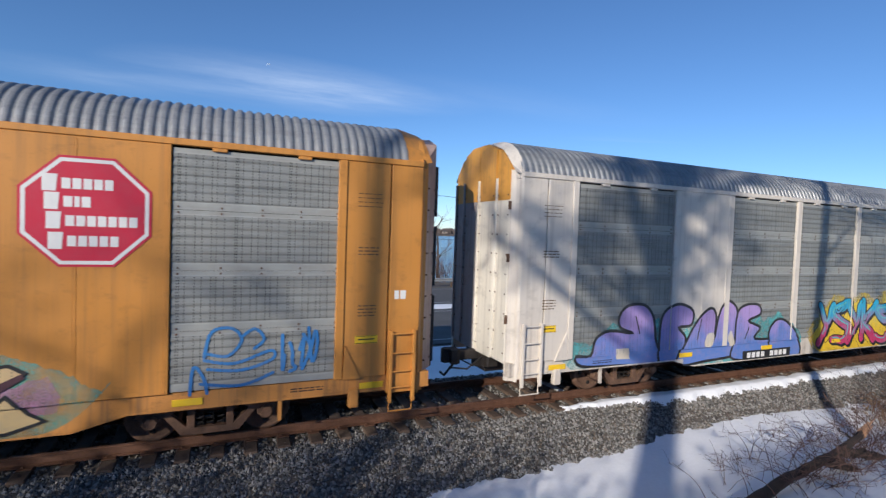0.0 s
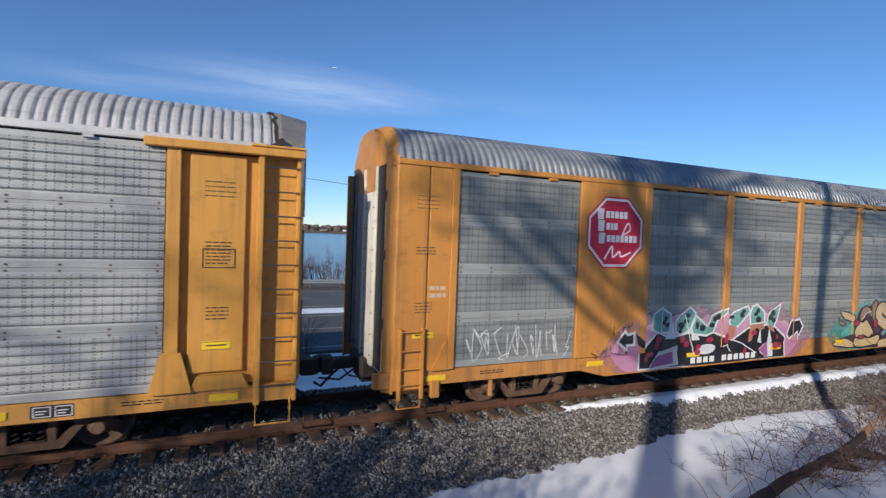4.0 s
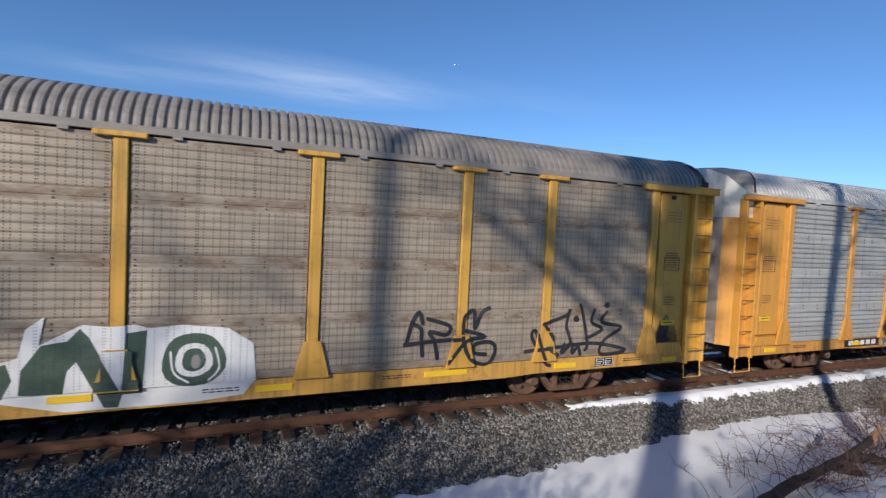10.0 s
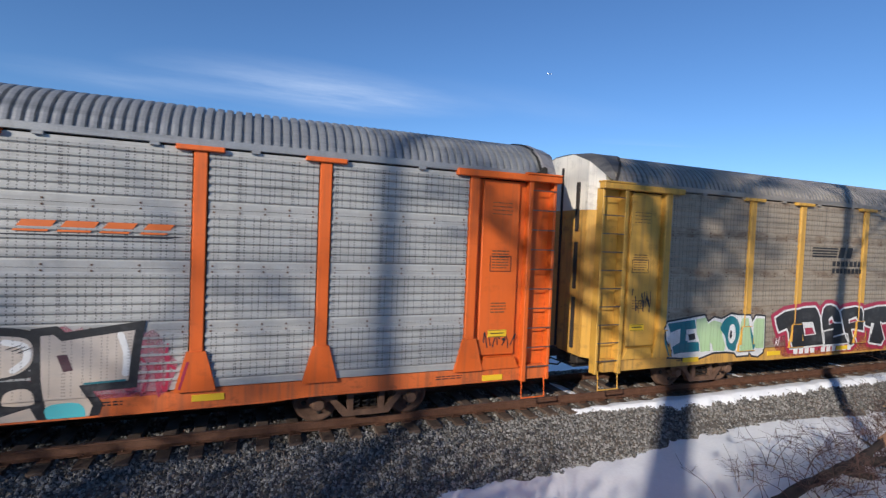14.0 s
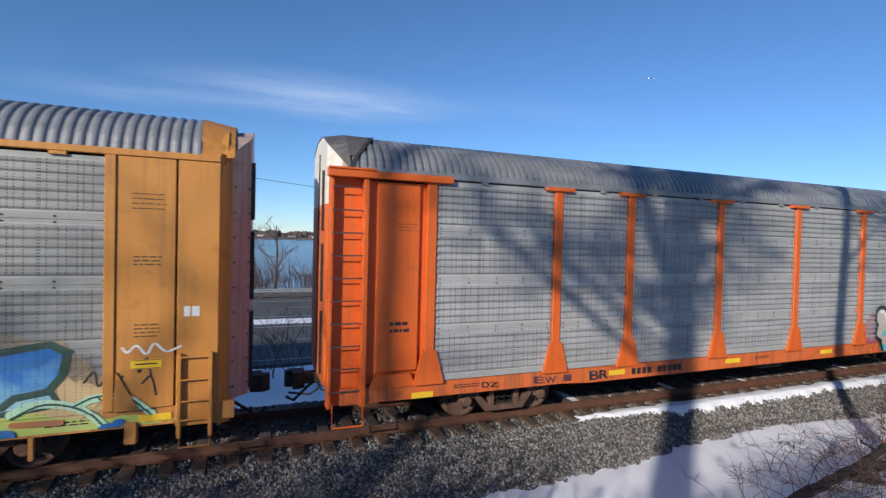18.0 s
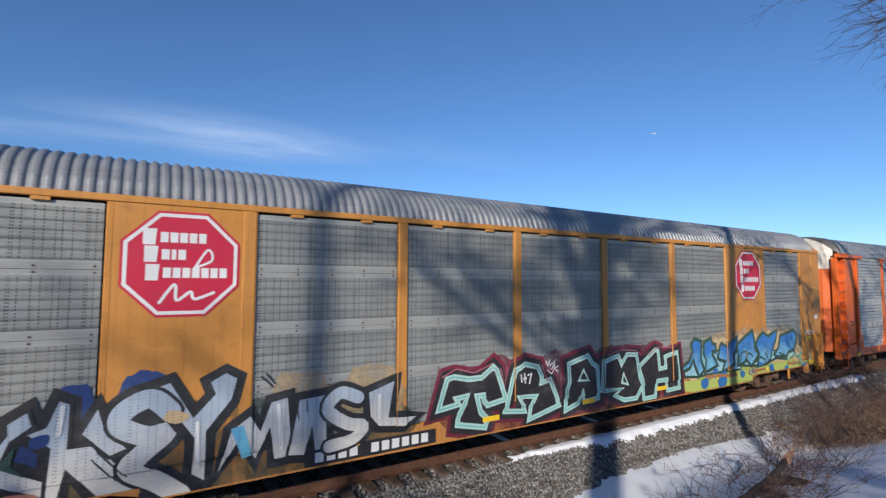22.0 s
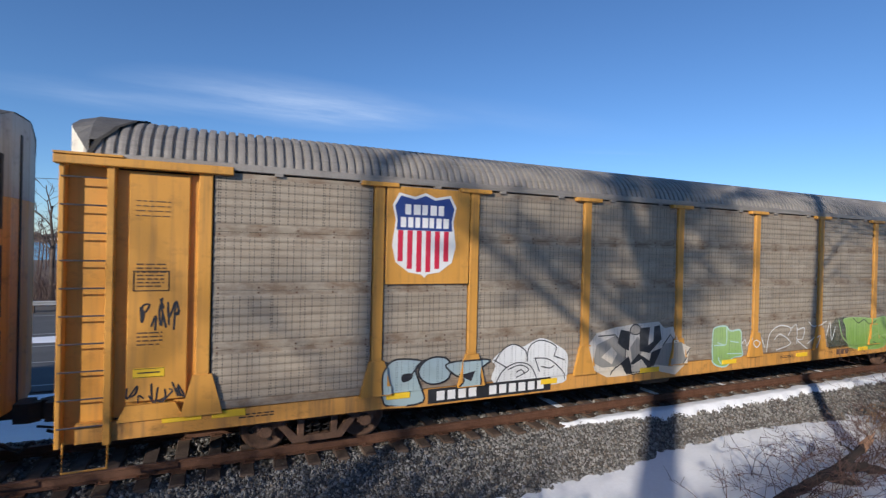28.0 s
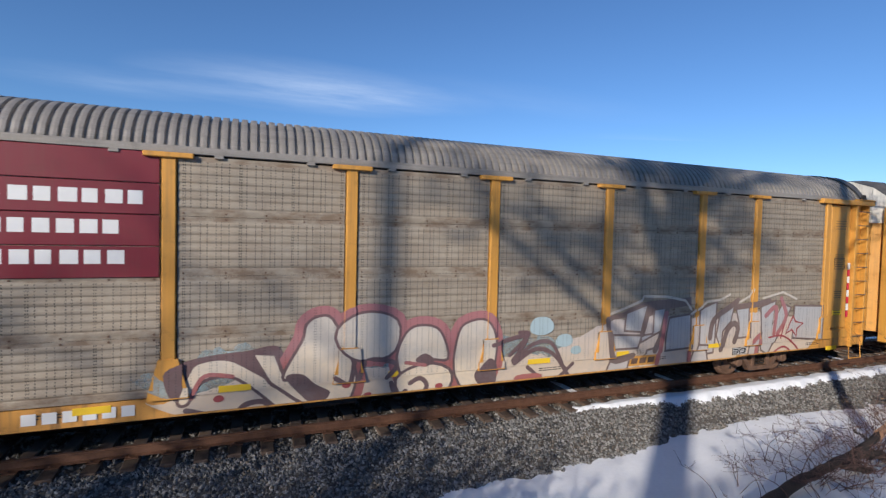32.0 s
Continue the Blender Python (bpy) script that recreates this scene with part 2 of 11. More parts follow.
INK = plain("black_stencil_paint", (0.015, 0.015, 0.016))
WORN = plain("worn_white_stencil_paint", (0.60, 0.44, 0.29))
CHALK = plain("white_stencil_paint", (0.78, 0.77, 0.74))
RED = plain("crimson_paint", (0.55, 0.015, 0.05))
NAVY = plain("navy_paint", (0.02, 0.05, 0.22))
MAROON = paint("maroon_enamel", (0.17, 0.011, 0.022), wear=0.3)


# ---------------------------------------------------------------- mesh helpers
class Build:
    """Gathers faces for one mesh."""

    def __init__(self):
        self.v, self.f, self.m = [], [], []

    def face(self, pts, mat=0):
        n = len(self.v)
        self.v += [tuple(p) for p in pts]
        self.f.append(tuple(range(n, n + len(pts))))
        self.m.append(mat)
        return self

    def box(self, x0, x1, y0, y1, z0, z1, c=0.0, mat=0):
        """A box whose upright and level edges are chamfered by c."""
        n = len(self.v)
        if c <= 0:
            self.v += [(x, y, z) for z in (z0, z1) for y in (y0, y1) for x in (x0, x1)]
            fs = [(0, 2, 3, 1), (4, 5, 7, 6), (0, 1, 5, 4), (2, 6, 7, 3), (0, 4, 6, 2), (1, 3, 7, 5)]
        else:
            ids, fs = {}, []
            for i, (x, sx) in enumerate(((x0, 1), (x1, -1))):
                for j, (y, sy) in enumerate(((y0, 1), (y1, -1))):
                    for k, (z, sz) in enumerate(((z0, 1), (z1, -1))):
                        for a in range(3):
                            ids[i, j, k, a] = len(self.v) - n
                            self.v.append((x + sx * c * (a != 0), y + sy * c * (a != 1), z + sz * c * (a != 2)))
            for a in range(3):
                for s in (0, 1):
                    q = []
                    for p in ((0, 0), (1, 0), (1, 1), (0, 1)):
                        key = list(p)
                        key.insert(a, s)
                        q.append(ids[(*key, a)])
                    fs.append(tuple(q))
            for a in range(3):
                b1, b2 = [b for b in range(3) if b != a]
                for s1 in (0, 1):
                    for s2 in (0, 1):
                        k0, k1 = [0, 0, 0], [0, 0, 0]
                        k0[b1] = k1[b1] = s1
                        k0[b2] = k1[b2] = s2
                        k1[a] = 1
                        fs.append((ids[(*k0, b1)], ids[(*k1, b1)], ids[(*k1, b2)], ids[(*k0, b2)]))
            for i in (0, 1):
                for j in (0, 1):
                    for k in (0, 1):
                        fs.append(tuple(ids[i, j, k, a] for a in range(3)))
        self.f += [tuple(n + i for i in q) for q in fs]
        self.m += [mat] * len(fs)
        return self

    def prism(self, prof, x0, x1, axis="x", mat=0, caps=True):
        """A closed profile of (a, b) pairs drawn along an axis."""
        n, k = len(self.v), len(prof)

        def put(a, b, x):
            return {"x": (x, a, b), "y": (a, x, b), "z": (a, b, x)}[axis]

        self.v += [put(a, b, x0) for a, b in prof] + [put(a, b, x1) for a, b in prof]
        fs = [(n + i, n + (i + 1) % k, n + k + (i + 1) % k, n + k + i) for i in range(k)]
        if caps:
            fs += [tuple(range(n, n + k))[::-1], tuple(range(n + k, n + 2 * k))]
        self.f += fs
        self.m += [mat] * len(fs)
        return self

    def tube(self, pts, r, sides=6, mat=0, taper=None):
        """A round rod through points; taper: the radius at its end."""
        pts = [Vector(p) for p in pts]
        n, k = len(self.v), sides
        for i, p in enumerate(pts):
            d = (pts[min(i + 1, len(pts) - 1)] - pts[max(i - 1, 0)]).normalized()
            u = d.orthogonal().normalized()
            w = d.cross(u)
            rr = r if taper is None else r + (taper - r) * i / (len(pts) - 1)
            self.v += [tuple(p + rr * (math.cos(2 * math.pi * j / k) * u + math.sin(2 * math.pi * j / k) * w)) for j in range(k)]
        fs = [(n + i * k + j, n + i * k + (j + 1) % k, n + (i + 1) * k + (j + 1) % k, n + (i + 1) * k + j) for i in range(len(pts) - 1) for j in range(k)]
        fs += [tuple(range(n, n + k))[::-1], tuple(range(n + (len(pts) - 1) * k, n + len(pts) * k))]
        self.f += fs
        self.m += [mat] * len(fs)
        return self

    def disc_y(self, x, z, prof, sides=28, mat=0):
        """A turned shape about a level axis along y: prof of (radius, y)."""
        n, k = len(self.v), sides
        for r, y in prof:
            self.v += [(x + r * math.cos(2 * math.pi * j / k), y, z + r * math.sin(2 * math.pi * j / k)) for j in range(k)]
        fs = [(n + i * k + j, n + i * k + (j + 1) % k, n + (i + 1) * k + (j + 1) % k, n + (i + 1) * k + j) for i in range(len(prof) - 1) for j in range(k)]
        self.f += fs
        self.m += [mat] * len(fs)
        return self

    def mesh(self, name, mats, smooth=False):
        me = bpy.data.meshes.new(name)
        me.from_pydata(self.v, [], self.f)
        for m in mats if isinstance(mats, (list, tuple)) else [mats]:
            me.materials.append(m)
        me.polygons.foreach_set("material_index", self.m)
        if smooth:
            me.polygons.foreach_set("use_smooth", [True] * len(self.f))
        bm = bmesh.new()
        bm.from_mesh(me)
        bmesh.ops.recalc_face_normals(bm, faces=bm.faces)
        bm.to_mesh(me)
        bm.free()
        me.update()
        return me


CACHE = {}


def part(name, build, mat, parent, label="", smooth=False, key=None, at=None):
    """Links one mesh as a part under a thing. build: a Build, or a function that makes one (then kept under key and shared)."""
    if key is not None:
        k = (key, mat.name if not isinstance(mat, (list, tuple)) else tuple(m.name for m in mat))
        if k not in CACHE:
            CACHE[k] = build().mesh(name, mat, smooth)
        me = CACHE[k]
    else:
        me = build.mesh(name, mat, smooth)
    ob = new(name, me)
    ob.parent = parent
    if at is not None:
        ob.matrix_basis = at
    return tagged(ob, label)


def thing(name, label, category, group="", m=None, kind=""):
    ob = new(name)
    ob.empty_display_size = 0.3
    if m is not None:
        ob.matrix_basis = m
    return tagged(ob, label, category, group, kind)


def solo(name, build, mat, label, category="", group="", kind="", smooth=False):
    return tagged(new(name, build.mesh(name, mat, smooth)), label, category, group, kind)


# ---------------------------------------------------------------- the railcars
# In a car's own space: x along it, y = -1.52 on its near face, z = 0 at the rail tops.
NEAR = -1.52


def roof_line(k=16, lift=0.0, wide=1.52):
    """Half round of the roof, eave to eave: (y, z)."""
    pts = []
    for i in range(k + 1):
        u = -1 + 2 * i / k
        y = math.copysign(abs(u) ** 0.82, u) * wide
        z = Z_EAVE + (Z_TOP - Z_EAVE + lift) * (1 - abs(u) ** 2.6) ** 0.72
        pts.append((y, z))
    return pts


def roof_sheet(x0, x1, pitch=0.152, flat=True, lift=0.0):
    """Ribbed roof: broad ribs, flat pans or rounded, with narrow grooves between."""
    b = Build()
    line = roof_line(22, lift)
    rib = ((0.0, -0.036), (0.22, -0.036), (0.3, 0.012), (0.6, 0.017), (0.92, 0.012)) if flat else ((0.0, -0.026), (0.14, -0.022), (0.28, 0.004), (0.42, 0.012), (0.62, 0.012), (0.76, 0.004), (0.9, -0.022))
    n = round((x1 - x0) / pitch)
    w = (x1 - x0) / n
    xs = []
    for i in range(n):
        for u, h in rib:
            xs.append((x0 + (i + u) * w, h))
    xs.append((x1, -0.03))
    for x, h in xs:
        for y, z in line:
            out = Vector((y * 0.75, z - Z_EAVE + 0.35)).normalized() * h
            b.v.append((x, y + out.x, z + out.y))
    k = len(line)
    b.f = [(i * k + j, (i + 1) * k + j, (i + 1) * k + j + 1, i * k + j + 1) for i in range(len(xs) - 1) for j in range(k - 1)]
    b.m = [0] * len(b.f)
    return b


def panel_sheet(w, z0, z1, rib):
    """One steel sheet of a side panel: level ribs between flat edges, about x = 0."""
    b = Build()
    prof, n, m = [(-1.47, z0), (-1.495, z0), (-1.495, z0 + 0.075)], 6, 0.085
    zs, ze = z0 + m, z1 - 0.075
    for i in range(n):
        a = zs + (ze - zs) * i / n
        h = (ze - zs) / n
        prof += [(-1.495, a + 0.015), (-1.495 + rib * 0.4, a + h * 0.3), (-1.495 - rib, a + h * 0.52), (-1.495 - rib, a + h * 0.74)]
    prof += [(-1.495, ze + 0.01), (-1.495, z1 - 0.006), (-1.47, z1 - 0.006)]
    b.prism(prof, -w / 2, w / 2)
    return b


def post_shape(flare):
    b = Build()
    # channel: flat face with two returned edges
    b.prism([(-0.1, -1.40), (-0.1, -1.53), (-0.088, -1.545), (0.088, -1.545), (0.1, -1.53), (0.1, -1.40)], Z_DECK + 0.004, Z_EAVE - 0.03, "z")
    if flare:
        pr = [(-0.30, Z_DECK - 0.02), (0.30, Z_DECK - 0.02), (0.27, Z_DECK + 0.12), (0.14, Z_DECK + 0.62), (-0.14, Z_DECK + 0.62), (-0.27, Z_DECK + 0.12)]
        b.prism(pr, -1.565, -1.5, "y")
    return b


def cap_shape(w):
    return Build().box(-w / 2, w / 2, -1.60, -1.45, Z_EAVE - 0.115, Z_EAVE - 0.035, 0.012)


def ladder_rungs(x0, x1, y, zs, parent, mat):
    for z in zs:
        part("rung", lambda: Build().tube([(x0, y + 0.05, 0), (x0, y, 0), (x1, y, 0), (x1, y + 0.05, 0)], 0.013), mat, parent, key=("rung", round(x1 - x0, 3), round(y, 3), round(x0, 3)), at=pose(0, 0, z))


def stirrup(x0, x1, z, parent, mat):
    b = Build()
    b.tube([(x0, NEAR + 0.03, Z_SILL + 0.1), (x0, NEAR, z), (x1, NEAR, z), (x1, NEAR + 0.03, Z_SILL + 0.1)], 0.02)
    part("step", b, mat, parent)


def wheelset(parent, x):
    def shape():
        b = Build()
        for s in (-1, 1):
            y = s * 0.75
            b.disc_y(0, 0, [(0.08, y - 0.08 * s), (0.10, y + 0.09 * s), (0.16, y + 0.07 * s), (0.33, y + 0.02 * s), (0.36, y + 0.07 * s), (0.415, y + 0.07 * s), (0.42, y - 0.05 * s), (0.445, y - 0.07 * s), (0.44, y - 0.09 * s), (0.33, y - 0.09 * s), (0.12, y - 0.05 * s)])
            # web holes make the turning seen
            for i in range(4):
                a = i * math.pi / 2
                b.disc_y(0.24 * math.cos(a), 0.24 * math.sin(a), [(0.0, y + 0.065 * s), (0.045, y + 0.062 * s), (0.05, y + 0.03 * s)], 8, 1)
        b.disc_y(0, 0, [(0.0, -1.0), (0.075, -1.0), (0.075, 1.0), (0.0, 1.0)], 12)
        return b
    return part("wheelset", shape, [RUSTY, BLACK], parent, "worn steel wheels on one axle", True, key="wheelset", at=pose(x, 0, 0.42))


def truck(parent, x):
    def frame_shape():
        b = Build()
        for s in (-1, 1):
            y0, y1 = s * 1.02 - 0.07, s * 1.02 + 0.07
            top = [(-1.12, 0.50), (-1.05, 0.60), (-0.62, 0.62), (-0.40, 0.78), (0.40, 0.78), (0.62, 0.62), (1.05, 0.60), (1.12, 0.50), (0.78, 0.46), (0.62, 0.50), (0.46, 0.62), (-0.46, 0.62), (-0.62, 0.50), (-0.78, 0.46)]
            b.prism(top, y0, y1, "y")
            b.prism([(-0.72, 0.50), (-0.60, 0.52), (-0.34, 0.26), (0.34, 0.26), (0.60, 0.52), (0.72, 0.50), (0.44, 0.15), (-0.44, 0.15)], y0, y1, "y")
            for xx in (-0.30, 0.30):
                b.box(xx - 0.06, xx + 0.06, y0, y1, 0.24, 0.66, 0.01)
            for xx in (-0.89, 0.89):
                b.disc_y(xx, 0.42, [(0.0, s * 1.15), (0.09, s * 1.15), (0.12, s * 1.11), (0.12, s * 0.95)], 14)
                b.box(xx - 0.15, xx + 0.15, y0, y1, 0.36, 0.56, 0.02)
        b.box(-0.2, 0.2, -1.0, 1.0, 0.5, 0.78, 0.02)
        return b

    def springs():
        b = Build()
        for s in (-1, 1):
            for xx in (-0.16, 0.0, 0.16):
                b.tube([(xx + 0.05 * math.cos(a * 0.9), s * 1.02 + 0.05 * math.sin(a * 0.9), 0.27 + 0.012 * a) for a in range(0, 20)], 0.016, 5)
        return b
    fr = part("truck_frame", frame_shape, RUSTY, parent, "cast steel bogie frame, brown with rust", key="truck", at=pose(x, 0, 0))
    tagged(part("spring_nest", springs, BLACK, fr, key="spring_nest"), kind="stuff")
    return [wheelset(fr, -0.89), wheelset(fr, 0.89)]


def coupler(parent, s):
    def shape():
        b = Build()
        b.box(13.5, 14.15, -0.11, 0.11, 0.76, 0.98, 0.02)
        b.prism([(14.1, -0.16), (14.32, -0.2), (14.46, -0.1), (14.42, 0.02), (14.3, 0.02), (14.32, 0.2), (14.2, 0.22), (14.08, 0.14)], 0.70, 1.02, "z")
        b.box(13.3, 13.6, -0.55, 0.55, 0.66, 1.05, 0.03)
        return b

    def hose():
        b = Build()
        b.tube([(13.6, -0.45, 0.8), (13.95, -0.45, 0.55), (14.25, -0.35, 0.30), (14.4, -0.25, 0.42)], 0.03, 7)
        b.tube([(13.55, 0.3, 0.9), (14.0, 0.35, 0.62), (14.4, 0.25, 0.66)], 0.02, 6)
        b.tube([(13.6, -1.2, 0.78), (13.75, -0.6, 0.60), (13.75, 0.1, 0.62), (13.7, 0.6, 0.72)], 0.018, 6)
        return b
    turn = pose(0, 0, 0, 0, 0, 0 if s > 0 else 180)
    c = part("coupler", shape, BLACK, parent, "black steel knuckle coupler", key="coupler", at=turn)
    part("brake_hose", hose, BLACK, c, "black rubber air hose", key="hose")


def bars(parent, x, z, n, w, h, gap, mat, y=NEAR - 0.004, name="stencil"):
    """Lines of writing too small to read: bars of their size."""
    b = Build()
    rnd = random.Random(int(1000 * (x + z)))
    for i in range(n):
        xx = x
        while xx < x + w - 0.02:
            ww = min(rnd.uniform(0.04, 0.14), x + w - xx)
            b.box(xx, xx + ww, y, y + 0.006, z - i * gap, z - i * gap + h)
            xx += ww + 0.025
    return tagged(part(name, b, mat, parent), kind="stuff")


def plate(parent, x0, x1, z0, z1, mat, y=NEAR - 0.02, name="plate", label=""):
    return part(name, Build().box(x0, x1, y, y + 0.025, z0, z1, 0.004), mat, parent, label)


def undergear(car):
    """Centre sill, floor, brake pipes, bogies and couplers."""
    b = Build()
    b.box(-END + 0.3, END - 0.3, -0.35, 0.35, 0.52, 1.0, 0.02)
    for i in range(19):
        x = -12.6 + 1.4 * i
        b.box(x - 0.06, x + 0.06, -1.4, 1.4, 0.72, 0.98)
    part("underframe", b, BLACK, car, "grimy black underframe")
    p = Build()
    p.tube([(-12.8, -0.8, 0.62), (-9, -0.85, 0.60), (0, -0.85, 0.6), (9, -0.85, 0.6), (12.8, -0.8, 0.62)], 0.025, 6)
    p.box(-2.2, -1.2, -1.1, -0.6, 0.42, 0.85, 0.05)
    p.tube([(0.5, -0.9, 0.66), (1.8, -0.9, 0.66)], 0.17, 12)
    part("brake_gear", p, BLACK, car)
    ws = truck(car, -10.05) + truck(car, 10.05)
    coupler(car, 1)
    coupler(car, -1)
    return ws


def core(car, mat):
    """Floor, far side and inner skin."""
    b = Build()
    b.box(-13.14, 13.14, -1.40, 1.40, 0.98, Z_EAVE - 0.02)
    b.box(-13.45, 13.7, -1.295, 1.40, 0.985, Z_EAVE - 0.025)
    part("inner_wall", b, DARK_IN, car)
    f = Build()
    f.box(-END + 0.3, END - 0.05, 1.42, 1.52, 0.66, Z_EAVE, 0.01)
    part("far_side", f, mat, car)


def side_panels(car, spans, zinc):
    for a, c in spans:
        w = c - a
        z = Z_DECK + 0.02
        h = (Z_EAVE - 0.06 - z) / 4
        for i in range(4):
            part("panel_sheet", lambda: panel_sheet(w, z + i * h, z + (i + 1) * h, 0.022 if zinc is ZINC else 0.009), zinc, car, key=("sheet", round(w, 3), i), at=pose((a + c) / 2, 0, 0))
        bolts = Build()
        for i in range(1, 4):
            for k in range(5):
                xx = a + 0.08 + (w - 0.16) * k / 4
                for dz in (-0.045, 0.045):
                    bolts.box(xx - 0.014, xx + 0.014, -1.507, -1.493, z + i * h + dz - 0.014, z + i * h + dz + 0.014)
        tagged(part("bolts", bolts, RUSTY, car), kind="stuff")


def sill_shape(deep):
    """Side sill, deeper between the bogies, with a flange along its foot."""
    b = Build()
    lo = [(-END + 0.24, 0.74), (-8.9, 0.74), (-8.2, deep), (8.2, deep), (8.9, 0.74), (END, 0.74)]
    b.prism(lo + [(END, Z_DECK), (-END + 0.24, Z_DECK)], -1.48, -1.36, "y")
    for (x0, z0), (x1, z1) in zip(lo[:-1], lo[1:]):
        b.prism([(x0, z0 - 0.028), (x1, z1 - 0.028), (x1, z1 - 0.002), (x0, z0 - 0.002)], -1.4825, -1.30, "y")
    return b


def crown(y):
    """Faceted outline of the end doors: height over the middle and the shoulders."""
    y = abs(y)
    for (a, za), (c, zc) in zip(((0.0, 5.70), (0.38, 5.69), (0.98, 5.46), (1.44, 4.98)), ((0.38, 5.69), (0.98, 5.46), (1.44, 4.98), (1.6, 4.9))):
        if y <= c:
            return za + (zc - za) * (y - a) / (c - a)
    return 4.9


def leaf_block(y0, y1, x0, x1, z0):
    """A door leaf from z0 up to the crown, x0 to x1 deep."""
    b = Build()
    cuts = [y0] + [y for y in (-0.98, -0.38, 0.38, 0.98) if y0 < y < y1] + [y1]
    return b.prism([(y0, z0)] + [(y1, z0)] + [(y, crown(y)) for y in cuts[::-1]], x0, x1)


def ttx_end(car, s, col, roof, top, hood, painted, edge, end_col, nose=0.0, back=0.0, lid=9.0):
    """End bay of the newer racks: recessed door panel, ladder recess, header and hooded end door."""
    def X(a, b):
        return (a, b) if s > 0 else (-b, -a)
    # deep recess with a panel standing in it, a groove on each side
    x0, x1 = X(12.05, 13.16)
    part("recess", Build().box(x0, x1, -1.41, -1.39, Z_DECK + 0.03, Z_EAVE - 0.14, 0.004), col, car)
    x0, x1 = X(12.17, 12.99)
    part("end_panel", Build().box(x0, x1, -1.483, -1.41, Z_DECK + 0.26, Z_EAVE - 0.15, 0.012), col, car)
    if lid < 5:
        part("latch_box", Build().box(12.46, 12.58, -1.53, -1.483, Z_EAVE - 0.29, Z_EAVE - 0.2, 0.01), BLACK, car, "small black latch under the header")
    # gusset at its foot
    g = [(12.2, Z_DECK - 0.02), (13.1, Z_DECK - 0.02), (12.98, Z_DECK + 0.22), (12.32, Z_DECK + 0.22)]
    part("end_gusset", Build().prism([(s * a, z) for a, z in g], -1.53, -1.46, "y"), col, car)
    # ladder recess with its two stiles
    x0, x1 = X(13.16, 13.26)
    part("stile", Build().box(x0, x1, -1.56, -1.30, Z_SILL + 0.02, Z_EAVE - 0.1, 0.012), col, car)
    x0, x1 = X(13.26, 13.78 - back)
    part("ladder_back", Build().box(x0, x1, -1.34, -1.30, Z_SILL + 0.02, Z_EAVE - 0.1, 0.004), col, car)
    x0, x1 = X(13.78 - back, 13.85 - back)
    part("stile", Build().box(x0, x1, -1.52, -1.30, Z_SILL + 0.02, Z_EAVE - 0.1, 0.012), col, car)
    x0, x1 = X(13.22, 13.82 - back)
    ladder_rungs(x0, x1, -1.54, [0.98 + 0.405 * i for i in range(10)], car, TREAD)
    # header beam
    x0, x1 = X(11.55, 13.9 - back)
    part("header_beam", Build().box(x0, x1, -1.62, -1.44, Z_EAVE - 0.12, Z_EAVE + 0.01, 0.012), col, car)
    x0, x1 = X(13.05, 13.9 - back)
    part("header_cap", Build().box(x0, x1, -1.64, -1.40, Z_EAVE + 0.012, Z_EAVE + 0.05, 0.008), top if painted else col, car)
    if painted:
        x0, x1 = X(13.262, 13.778 - back)
        part("ladder_back_top", Build().box(x0, x1, -1.346, -1.341, 4.36, Z_EAVE - 0.11), top, car, "white painted top of the ladder bay")
    # end door: folded halves, painted light at the top
    zb = 4.35
    if s > 0:
        root, edge_x, side = 13.79, 13.85, 1.44
        mid, far = edge_x + 0.05 + 0.5 * nose, edge_x + 0.05 + nose
    else:
        root, edge_x, side = 13.45, 13.62, 1.29 if not back else 1.40
        mid, far = 13.84 + 0.5 * nose, 13.84 + nose
    leaf = {"end_door": [(root, -side + 0.02), (edge_x, -side), (mid, -0.98), (root, -0.98)],
            "door_leaf": [(root, -0.965), (mid, -0.965), (far, -0.38), (far, 0.38), (mid, 0.965), (root, 0.965)],
            "far_door": [(root, 0.98), (mid, 0.98), (edge_x, side), (root, side - 0.02)]}
    for nm, plan in leaf.items():
        part(nm, Build().prism([(s * x, y) for x, y in plan], 0.95, zb, "z"), end_col if nm == "door_leaf" else col, car)
        b, k = Build(), len(plan)
        low = [(s * x, y, zb + 0.002) for x, y in plan]
        high = [(s * x, y, min(lid, crown(y))) for x, y in plan]
        for i in range(k):
            b.face([low[i], low[(i + 1) % k], high[(i + 1) % k], high[i]])
        b.face(high)
        b.face(low[::-1])
        part("door_top", b, top, car, "weathered pale top of the end door")
    for z0, z1 in ((1.1, 2.3), (2.5, 3.6), (3.85, 5.0)):
        x = (mid + far) / 2 - 0.02
        part("hinge", Build().box(s * x, s * (x + 0.05), -0.70, -0.60, z0, min(z1, lid), 0.008), BLACK, car, "black door hinge")
    part("door_seam", Build().box(s * (far - 0.02), s * (far + 0.012), -0.04, 0.04, 1.0, min(5.4, lid), 0.005), BLACK, car)
    # bent hood between the roof's torn edge and the end door; a dark strip on its rim paints the gap's shade
    ln = roof_line(24, 0.01)
    rnd = random.Random(31 + 7 * len(col.name) + s)
    rag = [rnd.uniform(-0.035, 0.035) for _ in ln]
    b, g = Build(), Build()

    def rim(k):
        y, z = ln[k]
        u = min(1, max(0, (z - Z_EAVE) / (Z_TOP - Z_EAVE)))
        return edge[0] + (edge[1] - edge[0]) * u ** 1.3 + rag[k]

